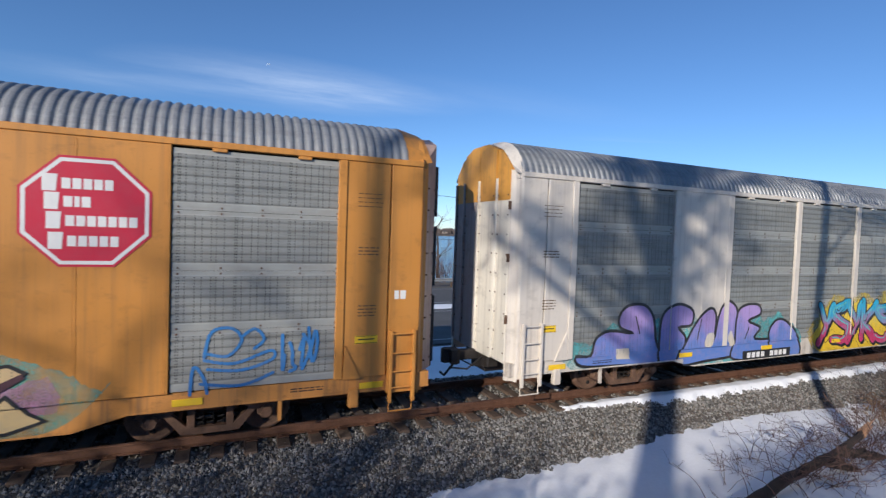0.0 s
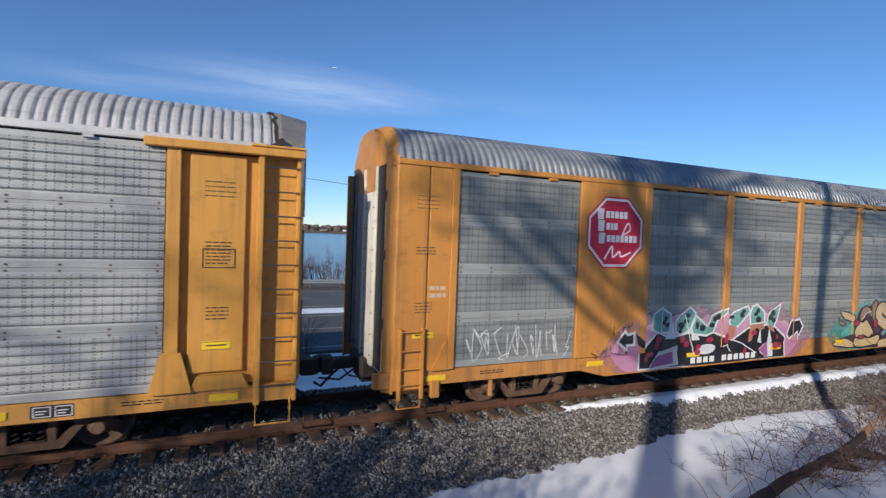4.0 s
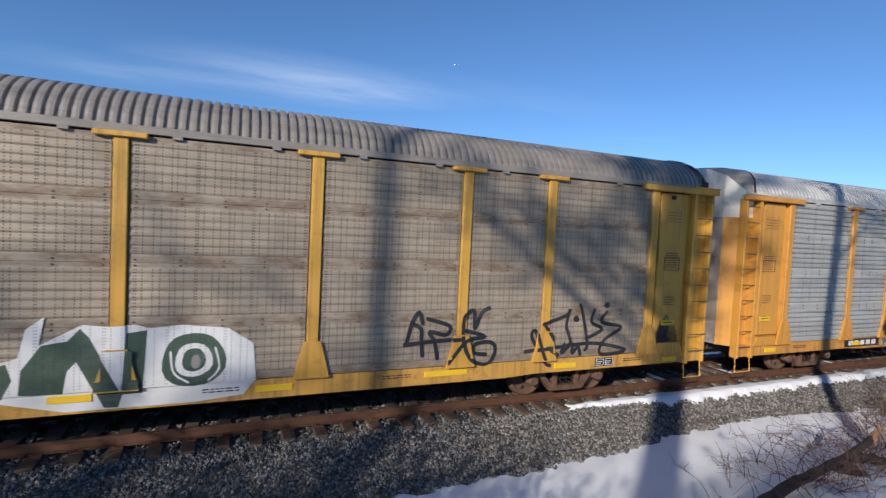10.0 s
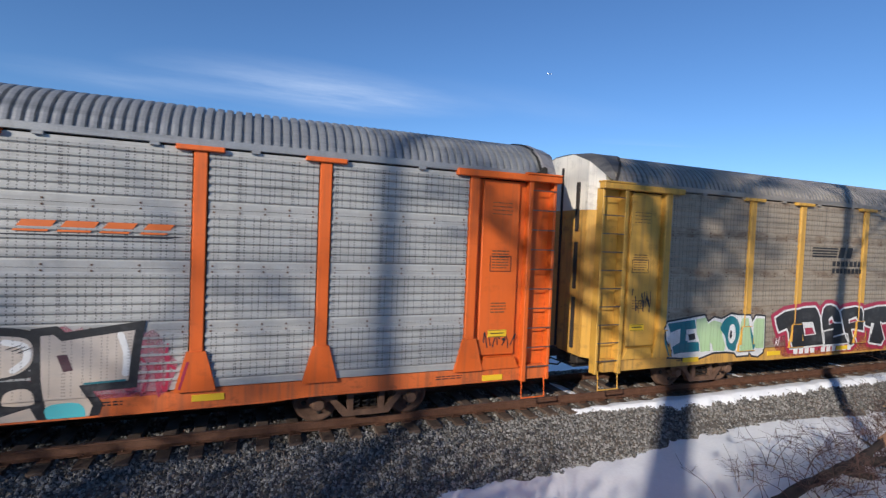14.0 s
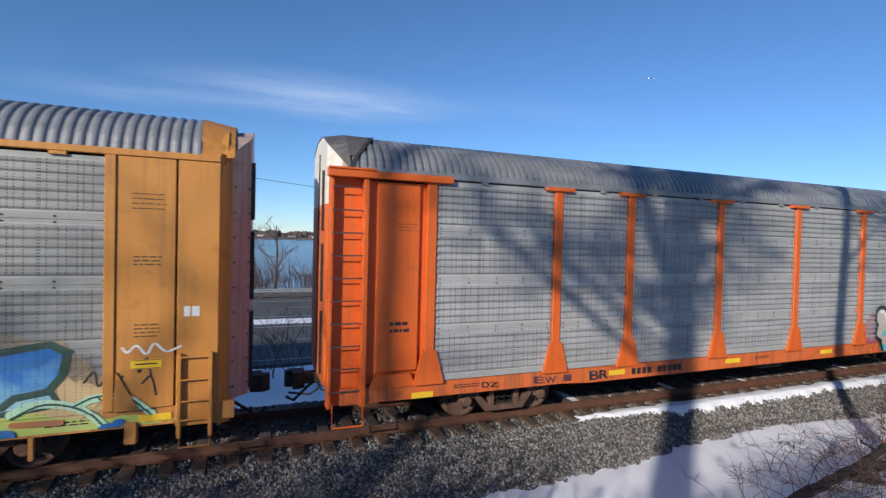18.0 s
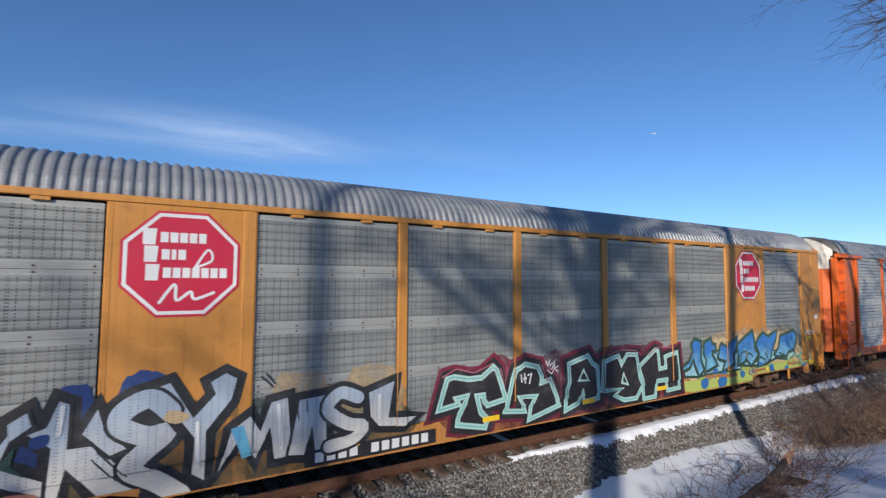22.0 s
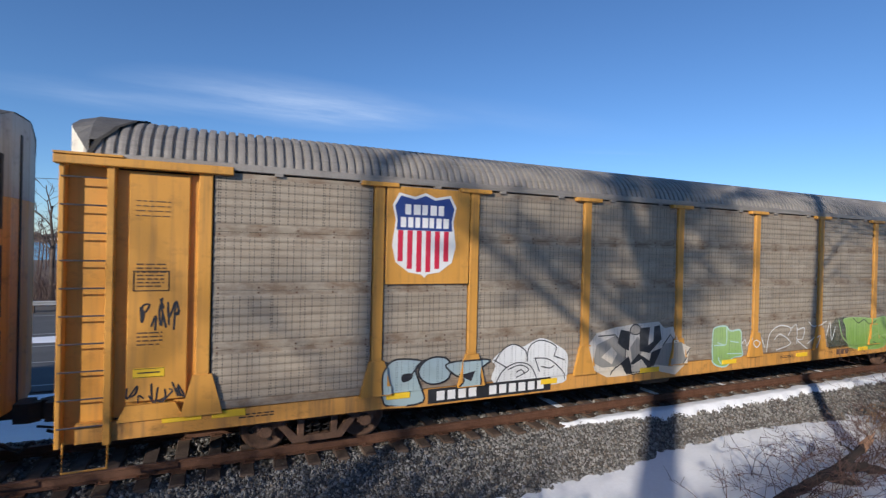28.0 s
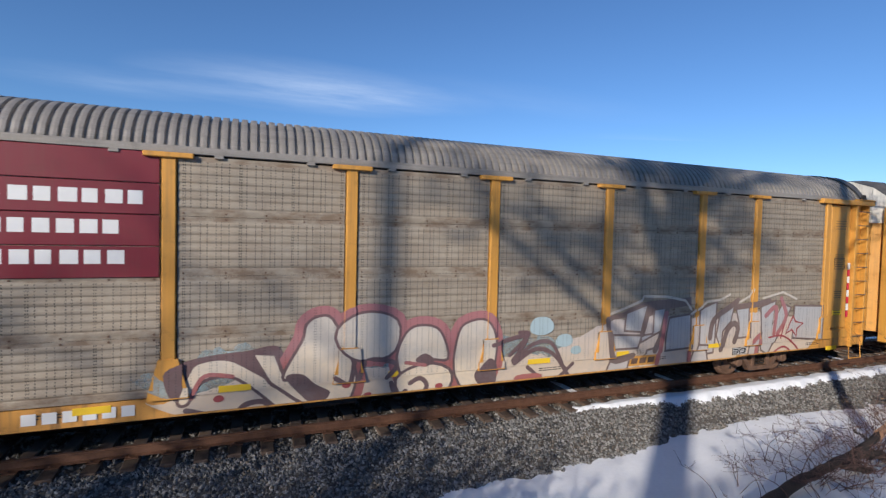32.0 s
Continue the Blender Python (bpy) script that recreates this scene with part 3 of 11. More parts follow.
    def end_x(y):
        y = abs(y)
        return far if y < 0.38 else far + (mid - far) * (y - 0.38) / 0.6 if y < 0.98 else max(13.5, mid + (edge_x - mid) * (y - 0.98) / (side - 0.98))
    for k in range(len(ln) - 1):
        (ya, za), (yb, zb2) = ln[k], ln[k + 1]
        fa, fb = ya * 0.945, yb * 0.945
        if lid < 5:
            b.face([(s * rim(k), ya * 1.012, za + 0.03), (s * rim(k + 1), yb * 1.012, zb2 + 0.03), (s * 13.62, yb, zb2), (s * 13.62, ya, za)])
        else:
            top_a, top_b = (ya * 1.012, za + 0.03), (yb * 1.012, zb2 + 0.03)
            bend_a, bend_b = (min(13.52, end_x(f) - 0.02) for f in (fa, fb))
            if rim(k) < bend_a - 0.02 and rim(k + 1) < bend_b - 0.02:
                b.face([(s * rim(k), *top_a), (s * rim(k + 1), *top_b), (s * bend_b, *top_b), (s * bend_a, *top_a)])
            b.face([(s * bend_a, *top_a), (s * bend_b, *top_b), (s * (end_x(fb) + 0.012), fb, crown(fb) + 0.012), (s * (end_x(fa) + 0.012), fa, crown(fa) + 0.012)])
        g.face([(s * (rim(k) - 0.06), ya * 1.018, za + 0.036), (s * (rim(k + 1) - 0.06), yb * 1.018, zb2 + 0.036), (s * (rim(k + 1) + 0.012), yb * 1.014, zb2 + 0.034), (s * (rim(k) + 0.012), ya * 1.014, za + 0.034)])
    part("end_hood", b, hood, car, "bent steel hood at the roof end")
    part("roof_gap", g, DARK_IN, car, "dark strip standing for the shaded gap where the roof ends")
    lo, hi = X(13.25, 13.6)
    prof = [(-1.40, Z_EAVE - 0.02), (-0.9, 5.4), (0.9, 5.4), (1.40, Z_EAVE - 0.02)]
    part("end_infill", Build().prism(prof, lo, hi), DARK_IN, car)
    if s > 0:
        # Solid dark wedge: paints the shade of the gap beside the header.
        part("corner_slot", Build().prism([(13.34, Z_EAVE + 0.052), (13.50, Z_EAVE + 0.20), (13.56, Z_EAVE + 0.17), (13.56, Z_EAVE + 0.052)], -1.555, -1.3, "y"), DARK_IN, car, "dark wedge standing for the shaded gap at the roof's corner")
    # foot step and sill end
    a, c = X(13.2, 13.75)
    stirrup(a, c, 0.33, car, col)


def ttx_car(name, key, label, col, zinc, roof, top, hood, flare=True):
    car = thing("autorack_car", label, "railcar", "cars of the freight train", pose(CARS[key], YC, 0))
    core(car, col)
    side_panels(car, [(POSTS[i] + 0.122, POSTS[i + 1] - 0.122) for i in range(9)], zinc)
    for x in POSTS:
        part("post", lambda: post_shape(flare), col, car, key=("post", flare), at=pose(x, 0, 0))
        if abs(x) < 11:
            part("post_cap", lambda: cap_shape(0.70), col, car, key="cap", at=pose(x, 0, 0))
    part("side_sill", sill_shape(0.70), GRIMY[col.name], car)
    part("roof", lambda: roof_sheet(-13.5, 13.5), roof, car, "ribbed steel roof", key="roof")
    part("eave", Build().box(-13.3, 13.3, -1.535, -1.42, Z_EAVE - 0.035, Z_EAVE + 0.085, 0.008).box(-13.3, 13.3, 1.42, 1.535, Z_EAVE - 0.03, Z_EAVE + 0.03), roof, car)
    for i in range(18):
        x = -12.3 + 1.447 * i
        part("roof_clip", lambda: Build().box(-0.07, 0.07, -1.55, -1.44, Z_EAVE - 0.085, Z_EAVE - 0.03, 0.006), roof, car, key="roof_clip", at=pose(x, 0, 0))
    for s in (-1, 1):
        nose = dict(C=0.12, D=0.36, E=0.22, G=0.36, H=0.20)[key] if s > 0 else 0.08 if key == "C" else 0.0
        # Grey door paint; its dark tone also holds the shade on H's end.
        faded = paint("faded_grey_enamel", (0.31, 0.285, 0.265), wear=0.8)
        cap = faded if s > 0 and key in "EGH" else top
        shell = cap if s > 0 and key == "E" else hood if key == "C" else HOOD
        ttx_end(car, s, col, roof, cap, shell, s < 0 and key == "C", (13.56, 12.92) if s < 0 else (13.44, 12.86) if key in "GH" else (13.5, 13.4), faded if key == "C" else GRIMY[col.name], nose, 0.13 if s < 0 and key == "C" else 0.0, 4.88 if s > 0 and key == "D" else 9.0)
    return car, undergear(car)


def kcs_end(car, s, col, roof, door, crest, tip):
    def q(a):
        return a if s > 0 or a < 12.97 else a + tip - 13.6

    def X(a, b):
        return (q(a), q(b)) if s > 0 else (-q(b), -q(a))
    # flat end plate with seams and a rounded corner post
    b = Build()
    x0, x1 = X(12.17, 12.97)
    b.box(x0, x1, -1.525, -1.40, Z_DECK + 0.004, Z_EAVE - 0.03, 0.01)
    x0, x1 = X(13.0, 13.6)
    b.box(x0, x1, -1.525, -1.40, Z_SILL + 0.004, Z_EAVE - 0.03, 0.01)
    part("end_plate", b, col, car)
    rosy = paint("faded_pink_enamel", (0.40, 0.29, 0.25), wear=0.6)
    cor = [(13.6, -1.525), (13.63, -1.50), (13.655, -1.43), (13.70, -1.375), (13.77, -1.34), (13.78, -1.28), (13.6, -1.28)]
    part("corner_post", Build().prism([(s * q(a), y) for a, y in cor], Z_SILL - 0.05, Z_EAVE + 0.12, "z"), col, car)
    if s > 0:
        # outward end door: slanted side leaves, flat middle leaves, each up to the crown
        for plan in ([(13.72, -1.31), (13.76, -1.315), (14.06, -1.0), (13.72, -1.0)], [(13.72, -0.985), (14.06, -0.985), (14.10, -0.5), (14.10, -0.015), (13.72, -0.015)],
                     [(13.72, 0.015), (14.10, 0.015), (14.10, 0.5), (14.06, 0.985), (13.72, 0.985)], [(13.72, 1.0), (14.06, 1.0), (13.76, 1.315), (13.72, 1.31)]):
            b, k = Build(), len(plan)
            low, high = [(x, y, 0.95) for x, y in plan], [(x, y, crown(y) - 0.03) for x, y in plan]
            for i in range(k):
                b.face([low[i], low[(i + 1) % k], high[(i + 1) % k], high[i]])
            b.face(high)
            b.face(low[::-1])
            part("door_leaf", b, rosy, car, "faded pinkish door leaf")
        studs = Build()
        for n in range(9):
            for x, y in ((13.80, -1.28), (14.02, -1.055)):
                studs.box(x, x + 0.03, y - 0.012, y + 0.02, 1.15 + 0.42 * n, 1.18 + 0.42 * n)
        tagged(part("bolts", studs, RUSTY, car), kind="stuff")
        for z0, z1 in ((1.05, 2.4), (2.6, 3.8), (4.0, 5.0)):
            part("hinge", Build().box(14.06, 14.13, -0.99, -0.93, z0, z1, 0.008), BLACK, car, "black door hinge")
    else:
        # flat folded leaves of the end door, bolted along their edges
        zt = 4.42 if crest is not door else 4.95
        # Far leaves get darker enamel: the next car's shadow put into the colour.
        worn = paint("worn_grey_door_enamel", (0.27, 0.245, 0.24), wear=0.7)
        for y0, y1, out in ((-1.30, -0.765, 0.19), (-0.75, -0.015, 0.235), (0.015, 0.75, 0.235), (0.765, 1.30, 0.19)):
            lo, hi = X(13.7, 13.6 + out)
            part("door_leaf", Build().box(lo, hi, y0, y1, 0.95, zt, 0.012), door if y0 < 0 else worn, car)
            part("door_leaf_top", leaf_block(y0, y1, lo, hi, zt + 0.003), crest, car)
            studs = Build()
            for n in range(9):
                for yy in (y0 + 0.05, y1 - 0.08):
                    studs.box(lo - 0.012, lo + 0.01, yy, yy + 0.028, 1.15 + 0.42 * n, 1.18 + 0.42 * n)
            tagged(part("bolts", studs, RUSTY, car), kind="stuff")
            lo, hi = X(13.6 + out, 13.6 + out + 0.05)
            part("leaf_rail", Build().box(lo, hi, y1 - 0.045, y1, 1.0, 4.9, 0.008), door if y0 < 0 else worn, car)
        for z in (1.9, 3.2, 4.3):
            lo, hi = X(13.76, 13.83)
            part("hinge", Build().box(lo, hi, -1.345, -1.305, z - 0.09, z + 0.09, 0.008), RUSTY, car, "rusty door hinge")
    lo, hi = X(13.5, 13.72)
    part("end_door", Build().prism([(-1.2, 0.95), (-1.2, 5.0), (-0.8, 5.5), (0.8, 5.5), (1.2, 5.0), (1.2, 0.95)], lo, hi), col, car)
    # smooth roof end
    ln = roof_line(14, 0.07)
    b = Build()
    x0, x1 = (tip - 0.03, tip + 0.17) if s < 0 else (13.3, 13.80)
    for (ya, za), (yb, zb) in zip(ln[:-1], ln[1:]):
        b.face([(s * x0, ya, za), (s * x0, yb, zb), (s * x1, yb * 0.96, crown(yb * 0.96) + 0.025), (s * x1, ya * 0.96, crown(ya * 0.96) + 0.025)])
    part("roof_end", b, col, car, "smooth painted roof end")
    lo, hi = X(13.45, 13.7)
    part("gable", Build().prism([(y * 0.97, z - 0.06) for y, z in roof_line(12, 0.03)], lo, hi), col, car)
    # short side ladder
    a, c = X(13.05, 13.5)
    ladder_rungs(a, c, -1.60, [0.78, 1.08, 1.42, 1.78], car, col)
    for xx in (a, c):
        part("ladder_stile", Build().box(xx - 0.03, xx + 0.03, -1.61, -1.525, 0.5, 1.84, 0.008), col, car)
    stirrup(a, c, 0.32, car, col)
    # jacking pad and hanger under the sill
    a, c = X(12.3, 12.48)
    part("jacking_pad", Build().box(a, c, -1.54, -1.40, 0.46, 0.80, 0.02), GRIMY[col.name], car, "rust-stained jacking pad")
    a, c = X(11.1, 11.16)
    part("pipe_hanger", Build().box(a, c, -1.46, -1.40, 0.36, 0.76), GRIMY[col.name], car)
    # flared foot beside the panel
    tri = [(12.2, Z_DECK + 0.6), (12.17, Z_DECK), (12.5, Z_DECK)]
    part("end_gusset", Build().prism([(s * a, z) for a, z in tri], -1.56, -1.52, "y"), col, car)


def kcs_car(key, label, col, zinc, roof, door, crest, tip):
    car = thing("autorack_car", label, "railcar", "cars of the freight train", pose(CARS[key], YC, 0))
    core(car, col)
    wins = [(-12.0, -9.13), (7.2 + 2.25 + 0.02, 12.1)] + [(POSTS[i] + 0.122, POSTS[i + 1] - 0.122) for i in range(2, 7)]
    side_panels(car, wins, zinc)
    for x in POSTS[2:8]:
        part("post", lambda: post_shape(False), col, car, key=("post", False), at=pose(x, 0, 0))
    for a, c in ((-9.1, -7.03), (7.03, 9.45)):
        b = Build().box(a, c, -1.535, -1.40, Z_DECK + 0.004, Z_EAVE - 0.03, 0.01)
        part("logo_panel", b, col, car)
        for xx in (a + 0.06, (a + c) / 2, c - 0.06):
            part("panel_seam", Build().box(xx - 0.02, xx + 0.02, -1.5385, -1.535, Z_DECK + 0.02, Z_EAVE - 0.06, 0.005), col, car)
    for xx in (-12.06, 12.135):
        part("end_post", Build().box(xx - 0.11, xx + 0.035, -1.555, -1.40, Z_DECK + 0.004, Z_EAVE - 0.03, 0.01), col, car)
    part("side_sill", sill_shape(0.555), GRIMY[col.name], car)
    part("roof", lambda: roof_sheet(-tip - 0.01, 13.34, 0.158, False, 0.05), roof, car, "ribbed steel roof", key=("kroof", tip))
    part("eave", Build().box(-tip - 0.02, 13.6, -1.55, -1.42, Z_EAVE - 0.028, Z_EAVE + 0.075, 0.01).box(-tip - 0.02, 13.6, 1.42, 1.53, Z_EAVE - 0.03, Z_EAVE + 0.05), col, car)
    # lifting lugs under the eave
    for a, c in wins:
        for u in (0.25, 0.75):
            xx = a + (c - a) * u
            part("lug", lambda: Build().box(-0.11, 0.11, -1.545, -1.47, Z_EAVE - 0.085, Z_EAVE - 0.03, 0.008), col, car, key=("lug", col.name), at=pose(xx, 0, 0))
    for s in (-1, 1):
        kcs_end(car, s, col, roof, door, crest, tip)
    return car, undergear(car)


WHEELS = []
CAR = {}


def made(key, pair):
    CAR[key] = pair[0]
    WHEELS.append(pair[1])


made("A", kcs_car("A", "faded white railcar for motor cars, grey panels, purple graffiti", PALE, ZINC_KCS, ROOF_BLUE, WHITE, TTX, 13.43))
made("B", kcs_car("B", "ochre railcar for motor cars with red octagon signs", KCS, ZINC_KCS, ROOF_BLUE, WHITE, KCS, 13.25))
made("C", ttx_car("c", "C", "yellow railcar with bright galvanised panels, pale roof", TTX, ZINC, ROOF_NEW, WHITE, ROOF_OLD))
made("D", ttx_car("d", "D", "lemon yellow railcar with brownish galvanised panels, old roof", TTX_PALE, ZINC_OLD, ROOF_OLD, WHITE, WHITE))
made("E", ttx_car("e", "E", "bright orange railcar with clean galvanised panels", ORG, ZINC, ROOF_BLUE, WHITE, ROOF_BLUE))
made("F", kcs_car("F", "ochre railcar with red octagon signs and blue graffiti", KCS, ZINC_KCS, ROOF_BLUE, WHITE, WHITE, 13.49))
made("G", ttx_car("g", "G", "yellow railcar with brownish panels and a shield sign", TTX, ZINC_OLD, ROOF_OLD, WHITE, ROOF_OLD))
made("H", ttx_car("h", "H", "yellow railcar with grey panels and a maroon sign panel", TTX, ZINC_OLD, ROOF_OLD, WHITE, ROOF_OLD))

# ---------------------------------------------------------------- ground, track, road, lake
SNOW = rough_stuff("snow", (0.88, 0.89, 0.91), (0.93, 0.935, 0.95), 0.8, 0.65, 14, 0.007, veil=0.12)
BED = rough_stuff("ballast_bed", (0.085, 0.074, 0.062), (0.17, 0.148, 0.125), 5, 0.95, 30, 0.03)
STONE, _nt, _bs = nodes_of("crushed_stone")
_geo = _nt.nodes.new("ShaderNodeNewGeometry")
_r = _geo.outputs["Random Per Island"]
_c = mix(_nt, ramp(_nt, _r, 0.1, 1.0), (0.045, 0.044, 0.043), (0.34, 0.33, 0.31))
_c = mix(_nt, ramp(_nt, calc(_nt, "FRACT", calc(_nt, "MULTIPLY", _r, 37.0)), 0.8, 0.9, 0, 0.6), _c, (0.17, 0.125, 0.085))
_c = mix(_nt, ramp(_nt, noise_of(_nt, coords(_nt), 45, 3), 0.4, 0.75, 0, 0.4), _c, (0.09, 0.085, 0.078))
_nt.links.new(_c, _bs.inputs["Base Color"])
_bs.inputs["Roughness"].default_value = 0.85
TIE = rough_stuff("creosoted_wood", (0.075, 0.05, 0.036), (0.16, 0.11, 0.078), 3, 0.9, 40, 0.01)
RAILM = rough_stuff("rusty_rail", (0.10, 0.045, 0.025), (0.17, 0.085, 0.05), 5, 0.7, 40, 0.003)
ASPHALT = rough_stuff("asphalt", (0.085, 0.084, 0.083), (0.13, 0.128, 0.125), 0.5, 0.85, 30, 0.004)


def ground_z(x, y):
    """Height of the land: the bed of the line, the ditch, the bank the camera stands on, and the shore beyond."""
    e = 0.08 + 7.45 + 0.52 * math.exp(-((x - 11) / 3.5) ** 2) + 0.02 * (x - 5)
    if y < e:
        d = e - y
        z = -0.62 - 0.1 * min(d, 1.0) + (0 if d < 1.6 else 0.42 * min(d - 1.6, 9) ** 1.05)
        return min(z, 2.1) + 0.05 * noise.noise((x * 0.6, y * 0.6, 3))
    if y < 8.75:
        return -0.62 + (y - e) / (8.75 - e) * 0.38
    if y < YC + 1.6:
        return -0.245
    if y < 14.5:
        return -0.245 - (y - YC - 1.6) / (14.5 - YC - 1.6) * 0.75
    if y < 42:
        return -1.02
    return -1.02 - min((y - 42) * 0.16, 3.2)


def sheet(name, xs, ys, mats, pick, label, up=0.0):
    b = Build()
    for y in ys:
        for x in xs:
            b.v.append((x, y, ground_z(x, y) + up))
    k = len(xs)
    for j in range(len(ys) - 1):
        for i in range(k - 1):
            b.f.append((j * k + i, j * k + i + 1, (j + 1) * k + i + 1, (j + 1) * k + i))
            b.m.append(pick((xs[i] + xs[i + 1]) / 2, (ys[j] + ys[j + 1]) / 2))
    return solo(name, b, mats, label, kind="structure", smooth=True)


def steps_of(a, b, d):
    n = max(1, round((b - a) / d))
    return [a + (b - a) * i / n for i in range(n + 1)]


gx = [-3000, -900, -300, -120, -60] + steps_of(-40, -10, 2) + steps_of(-9.6, 30, 0.4) + steps_of(32, 60, 2) + [90, 150, 300, 900, 3000]
gy = [-3000, -600, -120, -40] + steps_of(-20, -2, 2) + steps_of(-1.5, 13, 0.25) + [14, 15, 17, 20, 25, 30, 36, 42, 46, 50, 56, 62]


sheet("ground", gx, gy, [BED], lambda x, y: 0, "brown gravelly ground under the snow and the track")


def snow_edge(x):
    return 7.45 + 0.52 * math.exp(-((x - 11) / 3.5) ** 2) + 0.02 * (x - 5) + 0.13 * noise.noise((x * 1.3, 0, 1)) + 0.10 * noise.noise((x * 4.1, 3, 1))


def snow_sheet(name, xs, lo, hi, n, thick, label):
    """Snow lying between two wavering edges, thinning out towards them."""
    b = Build()
    for x in xs:
        a, c = lo(x), hi(x)
        for j in range(n + 1):
            u = j / n
            y = a + (c - a) * u ** 0.6
            swell = thick * min(1, 10 * (1 - u)) ** 0.5 * (1 if name == "snow" else min(1, 8 * u) ** 0.5)
            b.v.append((x, y, ground_z(x, y) + swell - 0.012 + 0.012 * noise.noise((x * 2.3, y * 2.3, 5))))
    k = n + 1
    b.f = [(i * k + j, (i + 1) * k + j, (i + 1) * k + j + 1, i * k + j + 1) for i in range(len(xs) - 1) for j in range(n)]
    b.m = [0] * len(b.f)
    return solo(name, b, SNOW, label, kind="structure", smooth=True)


sx = [-60, -30] + steps_of(-12, 30, 0.1) + [45, 80, 200]
snow_sheet("snow", sx, lambda x: -7.5 + 2.5 * noise.noise((x * 0.3, 0, 8)) + 1.0 * noise.noise((x * 1.1, 0, 8)), snow_edge, 40, 0.055, "smooth shaded snow beside the gravel bed")
snow_sheet("snow_strip", steps_of(6.9, 26, 0.08), lambda x: 8.84 - 0.24 * max(0, min(1, (x - 7.2) / 3)) - 0.12 * noise.noise((x * 2.2, 1, 7)) - 0.08 * noise.noise((x * 9, 1, 7)),
           lambda x: 8.95 + 0.06 * max(0, min(1, (x - 7.2) / 2)) + 0.12 * noise.noise((x * 1.9, 4, 2)) + 0.06 * noise.noise((x * 7, 4, 2)), 8, 0.115, "thin strip of snow along the tie ends")
snow_sheet("snow_far", [-300, -120, -60] + steps_of(-40, 60, 0.4) + [100, 300], lambda x: 12.3 + 0.3 * noise.noise((x * 0.7, 0, 4)), lambda x: 18.4 + 0.2 * noise.noise((x * 0.5, 2, 4)), 14, 0.08, "snow between the track and the road")
snow_sheet("snow_shore", [-600, -200, -80] + steps_of(-40, 80, 1.0) + [150, 400], lambda x: 40.0, lambda x: 52.5 + noise.noise((x * 0.2, 0, 9)), 10, 0.06, "snowy bank above the lake")

# rails and ties
for s in (-1, 1):
    y = YC + s * 0.7525
    pr = [(y - 0.07, -0.172), (y + 0.07, -0.172), (y + 0.07, -0.16), (y + 0.012, -0.14), (y + 0.012, -0.045), (y + 0.037, -0.03), (y + 0.037, -0.006), (y + 0.028, 0.0), (y - 0.028, 0.0), (y - 0.037, -0.006), (y - 0.037, -0.03), (y - 0.012, -0.045), (y - 0.012, -0.14), (y - 0.07, -0.16)]
    b = Build().prism(pr, -160, 260)
    rail = thing("rail", "rusty brown steel rail spiked to wooden ties", "rail", "rails of the track")
    part("rail_bar", b, RAILM, rail)
    for i in range(75):
        part("tie_plate", lambda: Build().box(-0.1, 0.1, -0.17, 0.17, -0.172, -0.155, 0.004).box(-0.06, -0.03, -0.11, -0.075, -0.155, -0.135).box(0.03, 0.06, 0.075, 0.11, -0.155, -0.135), RAILM, rail, key="tie_plate", at=pose(-9.3 + 0.54 * i, y, 0))
tie_mesh = Build().box(-0.115, 0.115, -1.3, 1.3, -0.36, -0.172, 0.015).mesh("tie", TIE)
track = thing("track_ties", "dark creosoted wooden ties half sunk in gravel", "railway ties", kind="structure")
rnd = random.Random(5)
for i in range(110):
    x = -12 + 0.54 * i
    ob = new("tie", tie_mesh)
    ob.parent = track
    ob.matrix_basis = pose(x + rnd.uniform(-0.03, 0.03), YC + rnd.uniform(-0.05, 0.05), rnd.uniform(-0.012, 0.004), 0, 0, rnd.uniform(-1.2, 1.2))

# road
b = Build()
for x0, x1 in zip(gx[:-1], gx[1:]):
    b.face([(x0, 18.6, -0.98), (x1, 18.6, -0.98), (x1, 37.5, -0.98), (x0, 37.5, -0.98)])
solo("road", b, ASPHALT, "grey asphalt highway beyond the track", kind="structure")
LAKE = bpy.data.materials.new("lake_water")
LAKE.use_nodes = True
lb = LAKE.node_tree.nodes["Principled BSDF"]
lb.inputs["Base Color"].default_value, lb.inputs["Roughness"].default_value = (0.03, 0.07, 0.12, 1), 0.18
bump(LAKE.node_tree, lb, noise_of(LAKE.node_tree, coords(LAKE.node_tree, (0.5, 1.5, 1)), 0.6, 3), 0.6, 0.3)
b = Build().face([(-4000, 52, -3.3), (4000, 52, -3.3), (4000, 1010, -3.3), (-4000, 1010, -3.3)])
solo("lake", b, LAKE, "open blue lake beyond the road", kind="structure")
b = Build()
for i in range(120):
    x0, x1 = -3000 + 50 * i, -2950 + 50 * i
    b.prism([(990, -4), (1000, 1), (1400, 4), (1400, -4)], x0, x1)
solo("far_shore", b, rough_stuff("far_land", (0.10, 0.08, 0.07), (0.16, 0.13, 0.11), 0.02, 1.0, 0.3, 0.1), "low brown far shore of the lake", kind="structure")

for y, w in ((19.3, 0.12), (22.9, 0.1), (26.3, 0.14), (29.6, 0.14), (33.2, 0.1), (36.6, 0.12)):
    b = Build()
    if y in (22.9, 33.2):
        for i in range(60):
            b.face([(-160 + 9 * i, y, -0.974), (-157 + 9 * i, y, -0.974), (-157 + 9 * i, y + w, -0.974), (-160 + 9 * i, y + w, -0.974)])
    else:
        b.face([(-300, y, -0.974), (400, y, -0.974), (400, y + w, -0.974), (-300, y + w, -0.974)])
    tagged(solo("lane_marking", b, plain("road_paint", (0.36, 0.36, 0.34)), "worn white line on the asphalt", kind="structure"))
